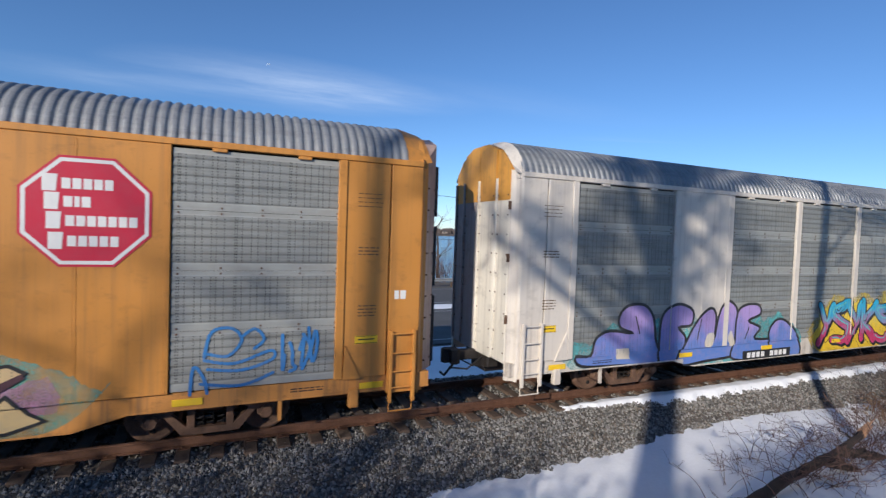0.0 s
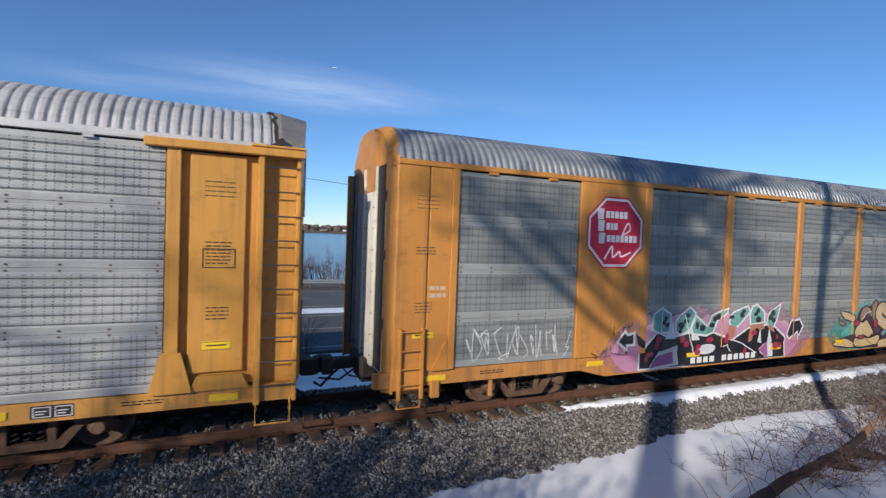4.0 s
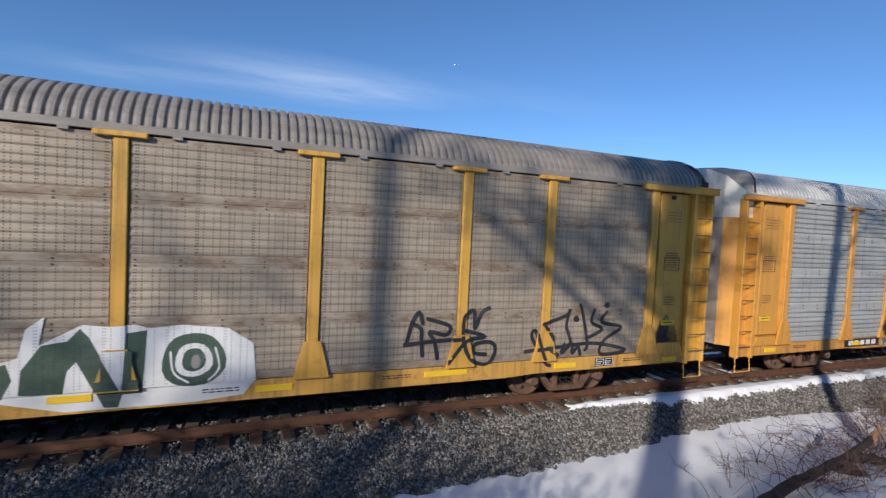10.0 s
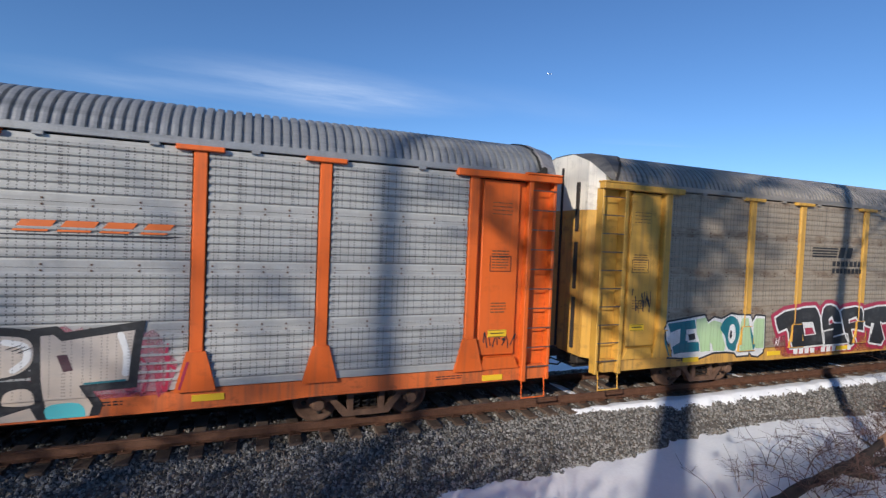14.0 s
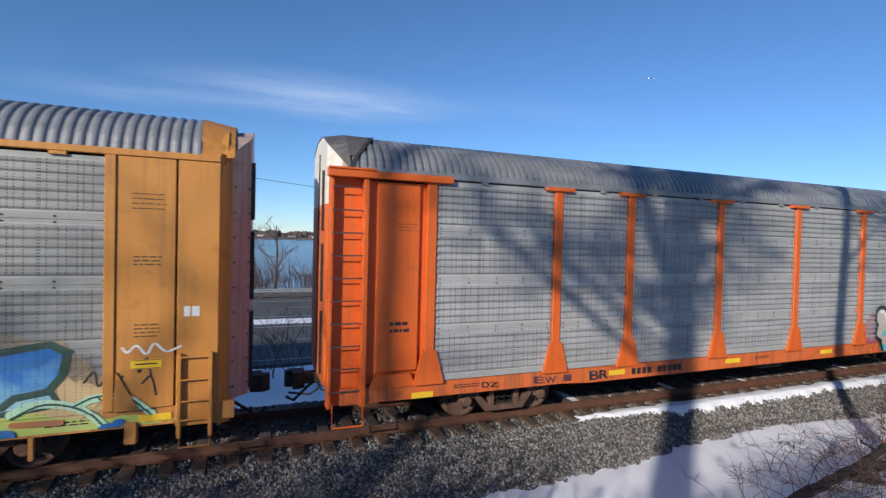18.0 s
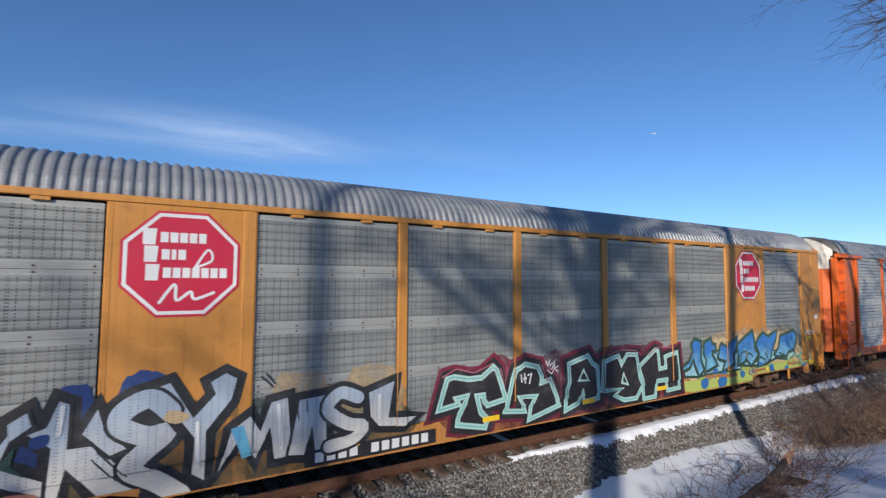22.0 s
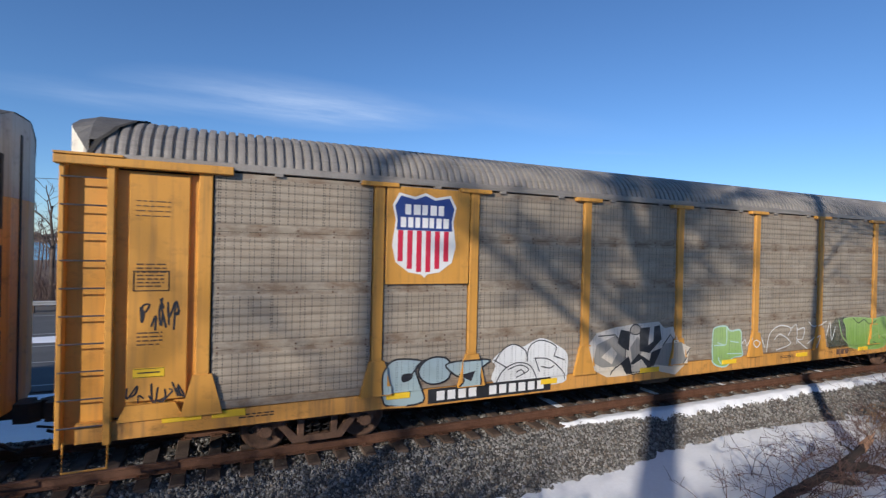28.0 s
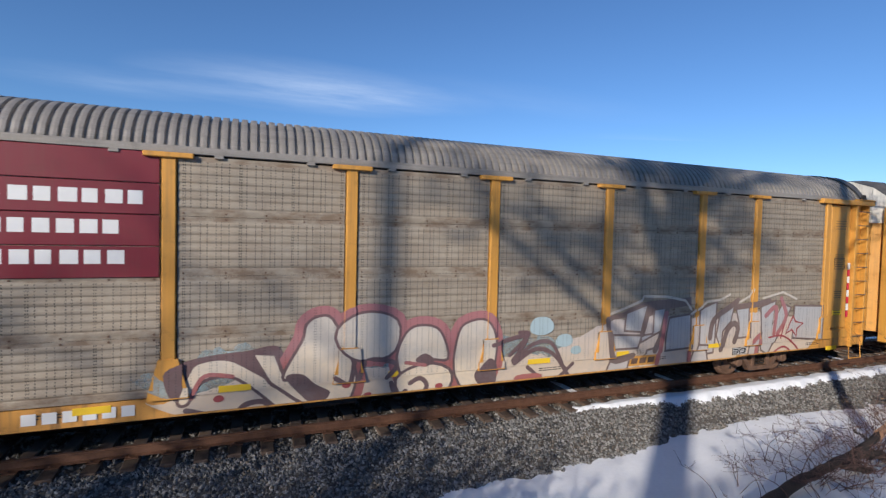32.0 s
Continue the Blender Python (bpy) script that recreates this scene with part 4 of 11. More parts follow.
# slush between the carriageways
snow_sheet("snow_median", [-300, -100] + steps_of(-40, 60, 0.5) + [120, 300], lambda x: 26.7 + 0.15 * noise.noise((x * 0.4, 0, 3)), lambda x: 29.0 + 0.2 * noise.noise((x * 0.4, 5, 3)), 6, 0.08, "dirty snow on the median")

# guard rail beside the lake
STEEL = rough_stuff("dull_zinc_steel", (0.35, 0.36, 0.37), (0.48, 0.49, 0.50), 2, 0.45, 20, 0.002, metal=0.5)
guard = thing("guard_rail", "galvanised steel guard rail along the lakeside road", "guard rail", m=pose(0, 38.3, -1.0))
part("beam", Build().prism([(0, 0.45), (-0.04, 0.49), (-0.04, 0.55), (0.02, 0.60), (-0.04, 0.65), (-0.04, 0.71), (0, 0.75), (0.02, 0.75), (0.05, 0.6), (0.02, 0.45)], -120, 160), STEEL, guard)
for i in range(100):
    part("guard_post", lambda: Build().box(-0.07, 0.07, 0.05, 0.2, -0.05, 0.7, 0.01), TIE, guard, key="guard_post", at=pose(-100 + 2.4 * i, 0, 0))

# crushed stone over the bed
def stones(name, n, x0, x1, y0, y1, seed, size, keep, label):
    rng = np.random.default_rng(seed)
    x, y = rng.uniform(x0, x1, n), rng.uniform(y0, y1, n)
    ok = np.array([keep(a, c) for a, c in zip(x, y)])
    x, y = x[ok], y[ok]
    n = len(x)
    z = np.array([ground_z(a, c) for a, c in zip(x, y)])
    base = np.array([(1, 0, 0), (-1, 0, 0), (0, 1, 0), (0, -1, 0), (0, 0, 1), (0, 0, -1), (0.6, 0.6, 0.5), (-0.6, -0.5, 0.55)], float)
    faces = np.array([(0, 6, 4), (6, 2, 4), (0, 2, 6), (2, 1, 4), (1, 7, 4), (7, 3, 4), (1, 3, 7), (3, 0, 4), (2, 0, 5), (1, 2, 5), (3, 1, 5), (0, 3, 5)])
    r = rng.uniform(size * 0.55, size * 1.25, (n, 1, 1)) * rng.uniform(0.65, 1.25, (n, 1, 3))
    pts = base[None] * r * rng.uniform(0.75, 1.2, (n, 8, 1))
    a, c = rng.uniform(0, 6.28, n), rng.uniform(0, 6.28, n)
    ca, sa, cc, sc = np.cos(a), np.sin(a), np.cos(c), np.sin(c)
    px = pts[..., 0] * ca[:, None] - pts[..., 1] * sa[:, None]
    py = pts[..., 0] * sa[:, None] + pts[..., 1] * ca[:, None]
    pz = pts[..., 2] * cc[:, None] - py * sc[:, None]
    py = pts[..., 2] * sc[:, None] + py * cc[:, None]
    v = np.stack([px + x[:, None], py + y[:, None], pz + (z + rng.uniform(-0.03, 0.022, n))[:, None]], -1).reshape(-1, 3)
    f = (faces[None] + 8 * np.arange(n)[:, None, None]).reshape(-1, 3)
    me = bpy.data.meshes.new(name)
    me.from_pydata(v.tolist(), [], f.tolist())
    me.materials.append(STONE)
    return tagged(new(name, me), label, "gravel", kind="stuff")


stones("ballast", 60000, -7, 22, 7.1, 9.05, 1, 0.034, lambda x, y: y > snow_edge(x) - 0.12 - 0.3 * abs(noise.noise((x * 3, y * 3, 2))) ** 2, "grey crushed stone on the shoulder of the track")
stones("ballast_between_ties", 26000, -7, 24, 9.0, 12.4, 2, 0.040, lambda x, y: True, "grey crushed stone between the ties")
stones("ballast_far", 9000, 22, 60, 7.6, 12.0, 3, 0.06, lambda x, y: y > snow_edge(x), "grey crushed stone along the distant track")
stones("ballast_near_rail", 5000, -30, -7, 7.2, 12.4, 4, 0.06, lambda x, y: y > snow_edge(x), "grey crushed stone along the track")
# snow caught between the ties where the sun does not reach
b = Build()
rnd = random.Random(8)
for i in range(30):
    x = 6.3 + 0.54 * i
    if rnd.random() < 0.2:
        y0 = YC - 0.62 + rnd.uniform(0, 0.5)
        b.prism([(x + 0.14, y0), (x + 0.38, y0 + rnd.uniform(-0.1, 0.1)), (x + 0.40, y0 + rnd.uniform(0.5, 1.2)), (x + 0.15, y0 + rnd.uniform(0.4, 1.1))], -0.26, -0.185, "z")
tagged(solo("snow_patches", b, SNOW, "patches of snow left between the ties", kind="stuff"), category="snow")
# ---------------------------------------------------------------- trees, brush, far side, sky
BARK = rough_stuff("grey_brown_bark", (0.07, 0.05, 0.04), (0.16, 0.12, 0.095), 4, 0.95, 30, 0.02)
TWIG = rough_stuff("reddish_brown_twigs", (0.06, 0.035, 0.03), (0.13, 0.08, 0.065), 4, 0.9, 30, 0.003)
STRAW = rough_stuff("dead_grass", (0.16, 0.10, 0.06), (0.27, 0.18, 0.11), 3, 0.95, 30, 0.003)
RAWWOOD = rough_stuff("split_raw_wood", (0.30, 0.17, 0.10), (0.42, 0.25, 0.15), 6, 0.9, 40, 0.01)
FARWOOD = rough_stuff("far_bare_woods", (0.09, 0.07, 0.06), (0.17, 0.13, 0.11), 0.2, 1.0, 2, 0.05)


def limb(b, rnd, p, d, length, r, depth, spread, twist=0.25, kids=(2, 3, 3), thin=(0.4, 0.62)):
    """A branch that bends and forks down to twigs."""
    pts, q, n = [p.copy()], p.copy(), 4
    for i in range(n):
        d = (d + Vector((rnd.gauss(0, twist), rnd.gauss(0, twist), rnd.gauss(0.04, twist * 0.7))) * 0.5).normalized()
        q = q + d * (length / n)
        pts.append(q.copy())
    b.tube(pts, r, 7 if r > 0.1 else (5 if r > 0.03 else 3), taper=r * 0.62)
    if depth <= 0:
        return
    for i in range(rnd.choice(kids) if depth > 1 else rnd.choice((3, 4))):
        u = rnd.uniform(0.35, 1.0)
        k = min(n - 1, int(u * n))
        at = pts[k].lerp(pts[k + 1], u * n - k)
        side = Vector((rnd.gauss(0, 1), rnd.gauss(0, 1), rnd.gauss(0.1, 0.5))).normalized()
        limb(b, rnd, at, (d * (1 - spread) + side * spread).normalized(), length * rnd.uniform(0.5, 0.75), r * rnd.uniform(*thin), depth - 1, spread, twist, kids, thin)


def bare_tree(name, seed, x, y, trunk, r, limbs, label, lean=(0, 0), reach=4.2, depth=4, fork=0.62, thick=1.0, kids=(2, 3, 3), thin=(0.4, 0.62), bias=(0, 0), leaders=0, tufts=()):
    """Leafless tree: trunk up to the fork, then limbs, some of them steep leaders."""
    rnd = random.Random(seed)
    z0 = ground_z(x, y) - 0.2
    tree = thing(name, label, "tree", "bare trees along the bank", pose(x, y, z0))
    b = Build()
    top = Vector((lean[0], lean[1], trunk))
    pts = [Vector((0, 0, 0)), Vector((0.02, 0, 0.5))] + [top * u + Vector((rnd.gauss(0, 0.07), rnd.gauss(0, 0.07), 0)) for u in (0.25, 0.5, 0.75)] + [top]
    k = 12
    b.tube([pts[0], pts[1]], r * 1.5, k, taper=r * 1.08)
    b.tube(pts[1:], r * 1.08, k, taper=r * 0.72)
    part("trunk", b, BARK, tree, smooth=True)
    c = Build()
    for i in range(limbs):
        a = 6.28 * i / limbs + rnd.uniform(-0.4, 0.4)
        d = Vector((math.cos(a) + bias[0], math.sin(a) + bias[1], rnd.uniform(0.35, 1.3))).normalized()
        start = top * rnd.uniform(fork, 1.0)
        limb(c, rnd, start, d, reach * rnd.uniform(0.75, 1.2), r * thick * rnd.uniform(0.2, 0.36), depth, 0.55, 0.25, kids, thin)
    limb(c, rnd, top, Vector((rnd.gauss(0, 0.2), rnd.gauss(0, 0.2), 1)).normalized(), reach * 1.1, r * 0.66, depth, 0.5)
    for i in range(leaders):
        a = 6.28 * i / leaders + 0.5
        d = Vector((0.20 * math.cos(a), 0.20 * math.sin(a), 1)).normalized()
        limb(c, rnd, top * 0.80 + Vector((0.12 * math.cos(a), 0.12 * math.sin(a), 0)), d, 4.6, r * 0.5, 2, 0.45, 0.12, (2, 3), (0.4, 0.6))
    # boughs that end in dense tufts of twigs, at a reach across the sun and a height
    for p, h, w in tufts:
        end = Vector((0.643 * p, -0.766 * p, h))
        start = Vector((0, 0, max(h - 0.6 - 0.45 * abs(p), 9.6)))
        mid = start.lerp(end, 0.5) + Vector((rnd.gauss(0, 0.1), rnd.gauss(0, 0.1), -0.12))
        c.tube([start, mid, end], 0.11, 6, taper=0.045)
        for i in range(11):
            d = Vector((rnd.gauss(0, 1), rnd.gauss(0, 1), rnd.gauss(0.15, 0.8))).normalized()
            limb(c, rnd, end + d * 0.1, d, w * rnd.uniform(0.7, 1.25), 0.026, 3, 0.55, 0.3, (3, 4), (0.5, 0.7))
    part("crown", c, BARK, tree, "bare forking branches")
    return tree


bare_tree("bare_tree", 11, -24.6, -14.1, 18.5, 0.18, 8, "unseen tall bare tree that casts shade", reach=3.6, fork=0.6)
# Added out of view: its fine crown softly dims the cars' left panels.
bare_tree("bare_tree", 17, -36.5, -20.5, 15.0, 0.2, 16, "unseen tall bare tree that casts shade", reach=4.2, fork=0.55, depth=4, kids=(3, 4), thin=(0.4, 0.55))
bare_tree("bare_tree", 23, -13.45, -10.8, 14.6, 0.42, 9, "broad unseen bare tree beside the line that casts shade", reach=2.2, fork=0.80, thick=0.7, bias=(-0.2, 0.24), kids=(3, 4), thin=(0.45, 0.66), leaders=3,
          tufts=((-3.5, 12.2, 0.5), (-2.9, 12.6, 0.65), (-2.5, 11.7, 0.6), (-2.0, 12.7, 0.65), (-1.7, 11.6, 0.6), (-1.2, 12.5, 0.6), (-0.9, 13.6, 0.5), (-0.5, 12.0, 0.45), (0.5, 12.4, 0.5), (0.3, 13.7, 0.6), (1.2, 14.2, 0.6), (1.0, 13.2, 0.5), (-0.3, 14.5, 0.6)))
bare_tree("bare_tree", 13, -26.5, -6.5, 8.5, 0.22, 9, "unseen bare tree beside the line that casts shade", reach=3.8, kids=(3, 4), thin=(0.5, 0.7))
bare_tree("bare_tree", 31, 3.8, -1.5, 11.0, 0.16, 4, "slender unseen bare tree beside the line that casts shade", reach=2.2)
bare_tree("bare_tree", 47, 11.4, -3.2, 8.5, 0.22, 6, "bare tree with overhanging twigs", reach=3.8)
bare_tree("bare_tree", 52, 19.0, -4.0, 9.0, 0.30, 7, "unseen bare tree beside the line that casts shade", reach=4.0)
bare_tree("bare_tree", 71, 27.0, -2.0, 8.0, 0.3, 7, "unseen bare tree beside the line that casts shade", reach=4.0)

# Unseen woods, added behind the camera to cut skylight from the shaded ground.
rr = random.Random(91)
for i, (x, y) in enumerate([(15, -8), (19, -12), (24, -9), (12, -14), (30, -7), (34, -13), (7, -17), (40, -9), (-32, -4), (-36, -9), (-30, -14), (-42, -5), (-25, -19), (-14, -24), (-3, -22), (3, -24)]):
    bare_tree("bare_tree", 300 + i % 3, x, y, rr.uniform(6, 8), 0.26, 10, "unseen bare tree that cuts the skylight", reach=4.4, depth=3, fork=0.3, thick=1.3)

over = thing("overhanging_branch", "bare twigs of a tree hanging into view", "branch", m=pose(10.3, 1.7, 8.05))
b, rr = Build(), random.Random(77)
for i in range(26):
    limb(b, rr, Vector((rr.uniform(-1.1, 2.4), rr.uniform(-0.3, 0.4), rr.uniform(0.2, 0.9))), Vector((-0.25, 0.9, rr.uniform(-0.25, 0.1))).normalized(), rr.uniform(0.9, 1.5), 0.018, 3, 0.45)
b.tube([(1.4, -4.6, -0.6), (0.9, -2.0, 0.5), (0.6, 0.0, 0.6), (0.2, 0.6, 0.5)], 0.06, 6, taper=0.02)
part("twig_spray", b, BARK, over)


def brush_mass(name, seed, n, box, label, leaf=0.05, thick=0.016):
    """Tangle of stems hung with dead leaves."""
    rnd = random.Random(seed)
    b = Build()
    x0, x1, y0, y1, h = box
    for i in range(n):
        x, y = rnd.uniform(x0, x1), rnd.uniform(y0, y1)
        p = Vector((x, y, ground_z(x, y) - 0.05))
        hh = h * rnd.uniform(0.55, 1.0)
        d = Vector((rnd.gauss(0, 0.22), rnd.gauss(0, 0.22), 1)).normalized()
        pts = [p, p + d * hh * 0.5, p + d * hh * 0.8 + Vector((rnd.gauss(0, 0.1), rnd.gauss(0, 0.1), 0)), p + d * hh + Vector((rnd.gauss(0, 0.25), rnd.gauss(0, 0.25), -0.05))]
        b.tube(pts, thick, 3, taper=0.3 * thick)
        for j in range(12):
            q = p + d * hh * rnd.uniform(0.15, 1.0) + Vector((rnd.gauss(0, 0.16), rnd.gauss(0, 0.16), rnd.gauss(0, 0.1)))
            u = Vector((rnd.gauss(0, 1), rnd.gauss(0, 1), rnd.gauss(0, 1))).normalized() * leaf * rnd.uniform(0.7, 1.6)
            w = u.orthogonal().normalized() * leaf * rnd.uniform(0.5, 1.1)
            b.face([q - u, q - w * 0.9, q + u, q + w])
    return solo(name, b, STRAW, label, "brush", kind="stuff")


# Brush added out of view to shade the ballast, snow and train.
brush_mass("thicket", 3, 820, (-14.5, -4.9, -0.8, 1.9, 3.5), "unseen brush with dead leaves that shades the ground", 0.05, 0.008)
brush_mass("thicket", 6, 200, (-17.0, -10.5, -1.2, 1.4, 4.4), "unseen tall saplings that shade the railcars", 0.07, 0.008)
brush_mass("thicket", 5, 160, (-5.6, -3.6, -0.6, 1.6, 2.6), "unseen brush with dead leaves that shades the ground", 0.05, 0.008)


# More added brush behind the camera, shading the near snow.
brush_mass("thicket", 8, 300, (-10.2, -5.4, -4.9, -3.2, 4.3), "unseen tall brush that shades the near snow", 0.06, 0.008)
brush_mass("thicket", 4, 240, (-7.0, 3.5, -5.2, -3.0, 3.5), "unseen dense brush that shades the snow", 0.07)


def stem(b, pts, r, end=0.002):
    """A smooth curved twig through a few points."""
    pts = [Vector(p) for p in pts]
    out = []
    for i in range(len(pts) - 1):
        p0, p1, p2, p3 = pts[max(i - 1, 0)], pts[i], pts[i + 1], pts[min(i + 2, len(pts) - 1)]
        for k in range(4):
            u = k / 4
            out.append(0.5 * ((2 * p1) + (p2 - p0) * u + (2 * p0 - 5 * p1 + 4 * p2 - p3) * u * u + (3 * p1 - p0 - 3 * p2 + p3) * u ** 3))
    out.append(pts[-1])
    b.tube(out, r, 4, taper=end)


def shrub(seed, x, y, n, h, spread, label, mat=TWIG, fork=4):
    """Leafless many-stemmed shrub: arching stems with side twigs."""
    rnd = random.Random(seed)
    s = thing("shrub", label, "shrub", "bare shrubs in the snow", pose(x, y, ground_z(x, y) - 0.03))
    b, t = Build(), Build()
    for i in range(n):
        a = rnd.uniform(0, 6.28)
        l = h * rnd.uniform(0.5, 1.2)
        q = Vector((rnd.gauss(0, spread * 0.35), rnd.gauss(0, spread * 0.35), 0))
        d = Vector((math.cos(a) * spread * 0.55, math.sin(a) * spread * 0.55, rnd.uniform(0.7, 1.3))).normalized()
        bend = Vector((math.cos(a), math.sin(a), rnd.uniform(-1.3, -0.3))) * rnd.uniform(0.02, 0.26)
        pts = [q]
        for k in range(6):
            d = (d + bend + Vector((rnd.gauss(0, 0.15), rnd.gauss(0, 0.15), rnd.gauss(0, 0.12)))).normalized()
            q = q + d * l / 5
            pts.append(q)
        stem(b, pts, rnd.uniform(0.004, 0.008))
        for j in range(fork):
            k = rnd.randrange(2, 6)
            q2 = pts[k].lerp(pts[k + 1], rnd.random())
            e = ((pts[k + 1] - pts[k]).normalized() + Vector((rnd.gauss(0, 0.7), rnd.gauss(0, 0.7), rnd.gauss(0.2, 0.5)))).normalized() * l * rnd.uniform(0.14, 0.4)
            mid = q2 + e * 0.5 + Vector((rnd.gauss(0, 0.04), rnd.gauss(0, 0.04), rnd.gauss(0.01, 0.03)))
            stem(t, [q2, mid, q2 + e], 0.0038, 0.0013)
            stem(t, [mid, mid + Vector((rnd.gauss(0, 0.08), rnd.gauss(0, 0.08), rnd.uniform(0, 0.12)))], 0.0028, 0.0012)
    tagged(part("stem_tangle", b, mat, s), kind="stuff")
    tagged(part("twig_tangle", t, mat, s), kind="stuff")
    return s


LOGTWIG = rough_stuff("dark_red_twig", (0.06, 0.032, 0.027), (0.11, 0.06, 0.048), 9, 0.85, 30, 0.003)
# brush round the broken log, and lone stems in the snow
for sd, x, y, n, h, w in ((1, 8.3, 4.5, 14, 0.95, 0.9), (2, 9.3, 4.4, 16, 1.05, 0.9), (3, 9.1, 5.1, 9, 0.9, 0.8), (4, 10.3, 4.9, 14, 1.0, 0.9), (5, 7.8, 4.2, 10, 0.85, 0.8), (6, 10.9, 4.4, 16, 1.0, 0.9), (7, 7.4, 4.8, 5, 0.95, 0.7), (8, 9.9, 4.0, 16, 0.9, 0.9), (9, 11.4, 5.2, 10, 0.95, 0.9)):
    shrub(sd, x, y, n, h, w, "bare reddish-brown shrub in the snow")
for sd, x, y, n, h, w in ((11, 7.6, 5.5, 2, 0.95, 0.3), (12, 5.9, 5.3, 2, 0.7, 1.1), (13, 9.3, 6.2, 3, 1.1, 0.35), (14, 8.4, 5.9, 2, 1.0, 0.4), (15, 11.6, 6.3, 4, 1.0, 0.5), (16, 6.7, 4.7, 2, 0.8, 0.7)):
    shrub(sd, x, y, n, h, w, "a few thin bare stems in the snow", fork=3)
for sd in range(20, 46):
    rr = random.Random(sd)
    shrub(sd, rr.uniform(15.2, 25) if sd < 38 else rr.uniform(14.6, 17.5), rr.uniform(4.0, 7.4), 44, rr.uniform(0.6, 1.15), 1.0, "tangle of dry brown brush", STRAW if sd % 2 else TWIG, 3)
for sd, x, y, h in ((50, 15.6, 6.1, 1.9), (51, 16.0, 6.7, 2.1), (52, 16.4, 6.4, 2.3), (53, 17.8, 6.9, 2.2), (54, 19.2, 6.6, 2.4), (55, 20.8, 6.9, 2.3), (56, 15.0, 5.2, 1.6), (57, 22.5, 6.8, 2.4)):
    shrub(sd, x, y, 17, h, 0.55, "tall dark bare brush beside the track", TWIG, 5)
# Trees added out of view to shade the railcars at far right.
for sd, x in ((58, 9.6), (59, 12.0), (60, 14.4)):
    bare_tree("bare_tree", sd, x, -1.3, 5.2, 0.12, 14, "unseen bare tree beside the line that casts shade", reach=1.5, depth=4, fork=0.5, thick=1.2, kids=(3, 4))
brush_mass("dry_grass", 14, 900, (15.2, 27, 4.0, 7.3, 0.55), "matted brown grass and fallen stems", 0.035)

for sd, x, y, n, h in ((70, 8.0, 4.05, 16, 0.85), (71, 8.8, 4.1, 18, 0.9), (72, 9.6, 4.55, 16, 1.0), (73, 7.5, 4.0, 9, 0.8), (74, 10.6, 4.7, 16, 0.95)):
    shrub(sd, x, y, n, h, 0.85, "bare dark shrub tangled round the log", LOGTWIG, 5)

# broken log
# Near-black bark: the shade over the log is put into its colour.
LOGBARK = rough_stuff("dark_wet_bark", (0.012, 0.009, 0.008), (0.036, 0.025, 0.021), 7, 0.85, 45, 0.025)
log = thing("broken_log", "dark fallen log with a raw splintered end", "log", m=pose(8.3, 4.45, ground_z(8.3, 4.45)))


def gnarled(pts, r0, r1, seed):
    """An uneven log through points."""
    q = random.Random(seed)
    b, k, rings = Build(), 11, []
    fine = []
    for i in range(len(pts) - 1):
        for u in (0, 0.25, 0.5, 0.75):
            fine.append(Vector(pts[i]).lerp(Vector(pts[i + 1]), u) + Vector((q.gauss(0, 0.012), q.gauss(0, 0.012), q.gauss(0, 0.012))))
    fine.append(Vector(pts[-1]))
    n = len(fine)
    for i, p in enumerate(fine):
        d = (fine[min(i + 1, n - 1)] - fine[max(i - 1, 0)]).normalized()
        u = d.orthogonal().normalized()
        w = d.cross(u)
        r = r0 + (r1 - r0) * i / (n - 1)
        b.v += [tuple(p + r * q.uniform(0.8, 1.15) * (math.cos(6.283 * j / k) * u + math.sin(6.283 * j / k) * w)) for j in range(k)]
    b.f = [(i * k + j, i * k + (j + 1) % k, (i + 1) * k + (j + 1) % k, (i + 1) * k + j) for i in range(n - 1) for j in range(k)]
    b.f += [tuple(range(k))[::-1], tuple(range((n - 1) * k, n * k))]
    b.m = [0] * len(b.f)
    return b


part("trunk", gnarled([(-2.6, -0.25, -0.02), (-1.9, -0.15, 0.06), (-1.0, 0.0, 0.12), (-0.2, 0.06, 0.20), (0.6, 0.04, 0.36), (1.3, 0.05, 0.58)], 0.088, 0.055, 4), LOGBARK, log, smooth=True)
part("limb", gnarled([(0.55, 0.03, 0.34), (0.62, -0.02, 0.1), (0.66, -0.05, -0.15)], 0.07, 0.05, 5), LOGBARK, log, smooth=True)
part("limb", gnarled([(0.7, 0.03, 0.36), (1.1, -0.1, 0.30), (1.6, -0.25, 0.16), (2.3, -0.35, 0.0)], 0.08, 0.045, 6), LOGBARK, log, smooth=True)
part("limb", gnarled([(0.2, 0.04, 0.27), (0.6, -0.25, 0.18), (1.2, -0.5, 0.05)], 0.07, 0.03, 7), LOGBARK, log, smooth=True)
part("branch_stub", gnarled([(1.0, 0.05, 0.48), (0.86, 0.1, 0.6), (0.72, 0.14, 0.66)], 0.018, 0.008, 8), LOGBARK, log, smooth=True)
b = Build()
rr = random.Random(3)
for i in range(11):
    a = i * 0.6
    p = Vector((1.22, 0.05, 0.555)) + Vector((0.04 * math.sin(a + 1), 0.05 * math.sin(a), 0.05 * math.cos(a)))
    b.tube([p, p + Vector((0.22, 0.0, 0.12)) * rr.uniform(0.5, 1.4)], 0.032, 5, taper=0.006)
part("splintered_end", b, RAWWOOD, log, "raw orange-brown split wood")

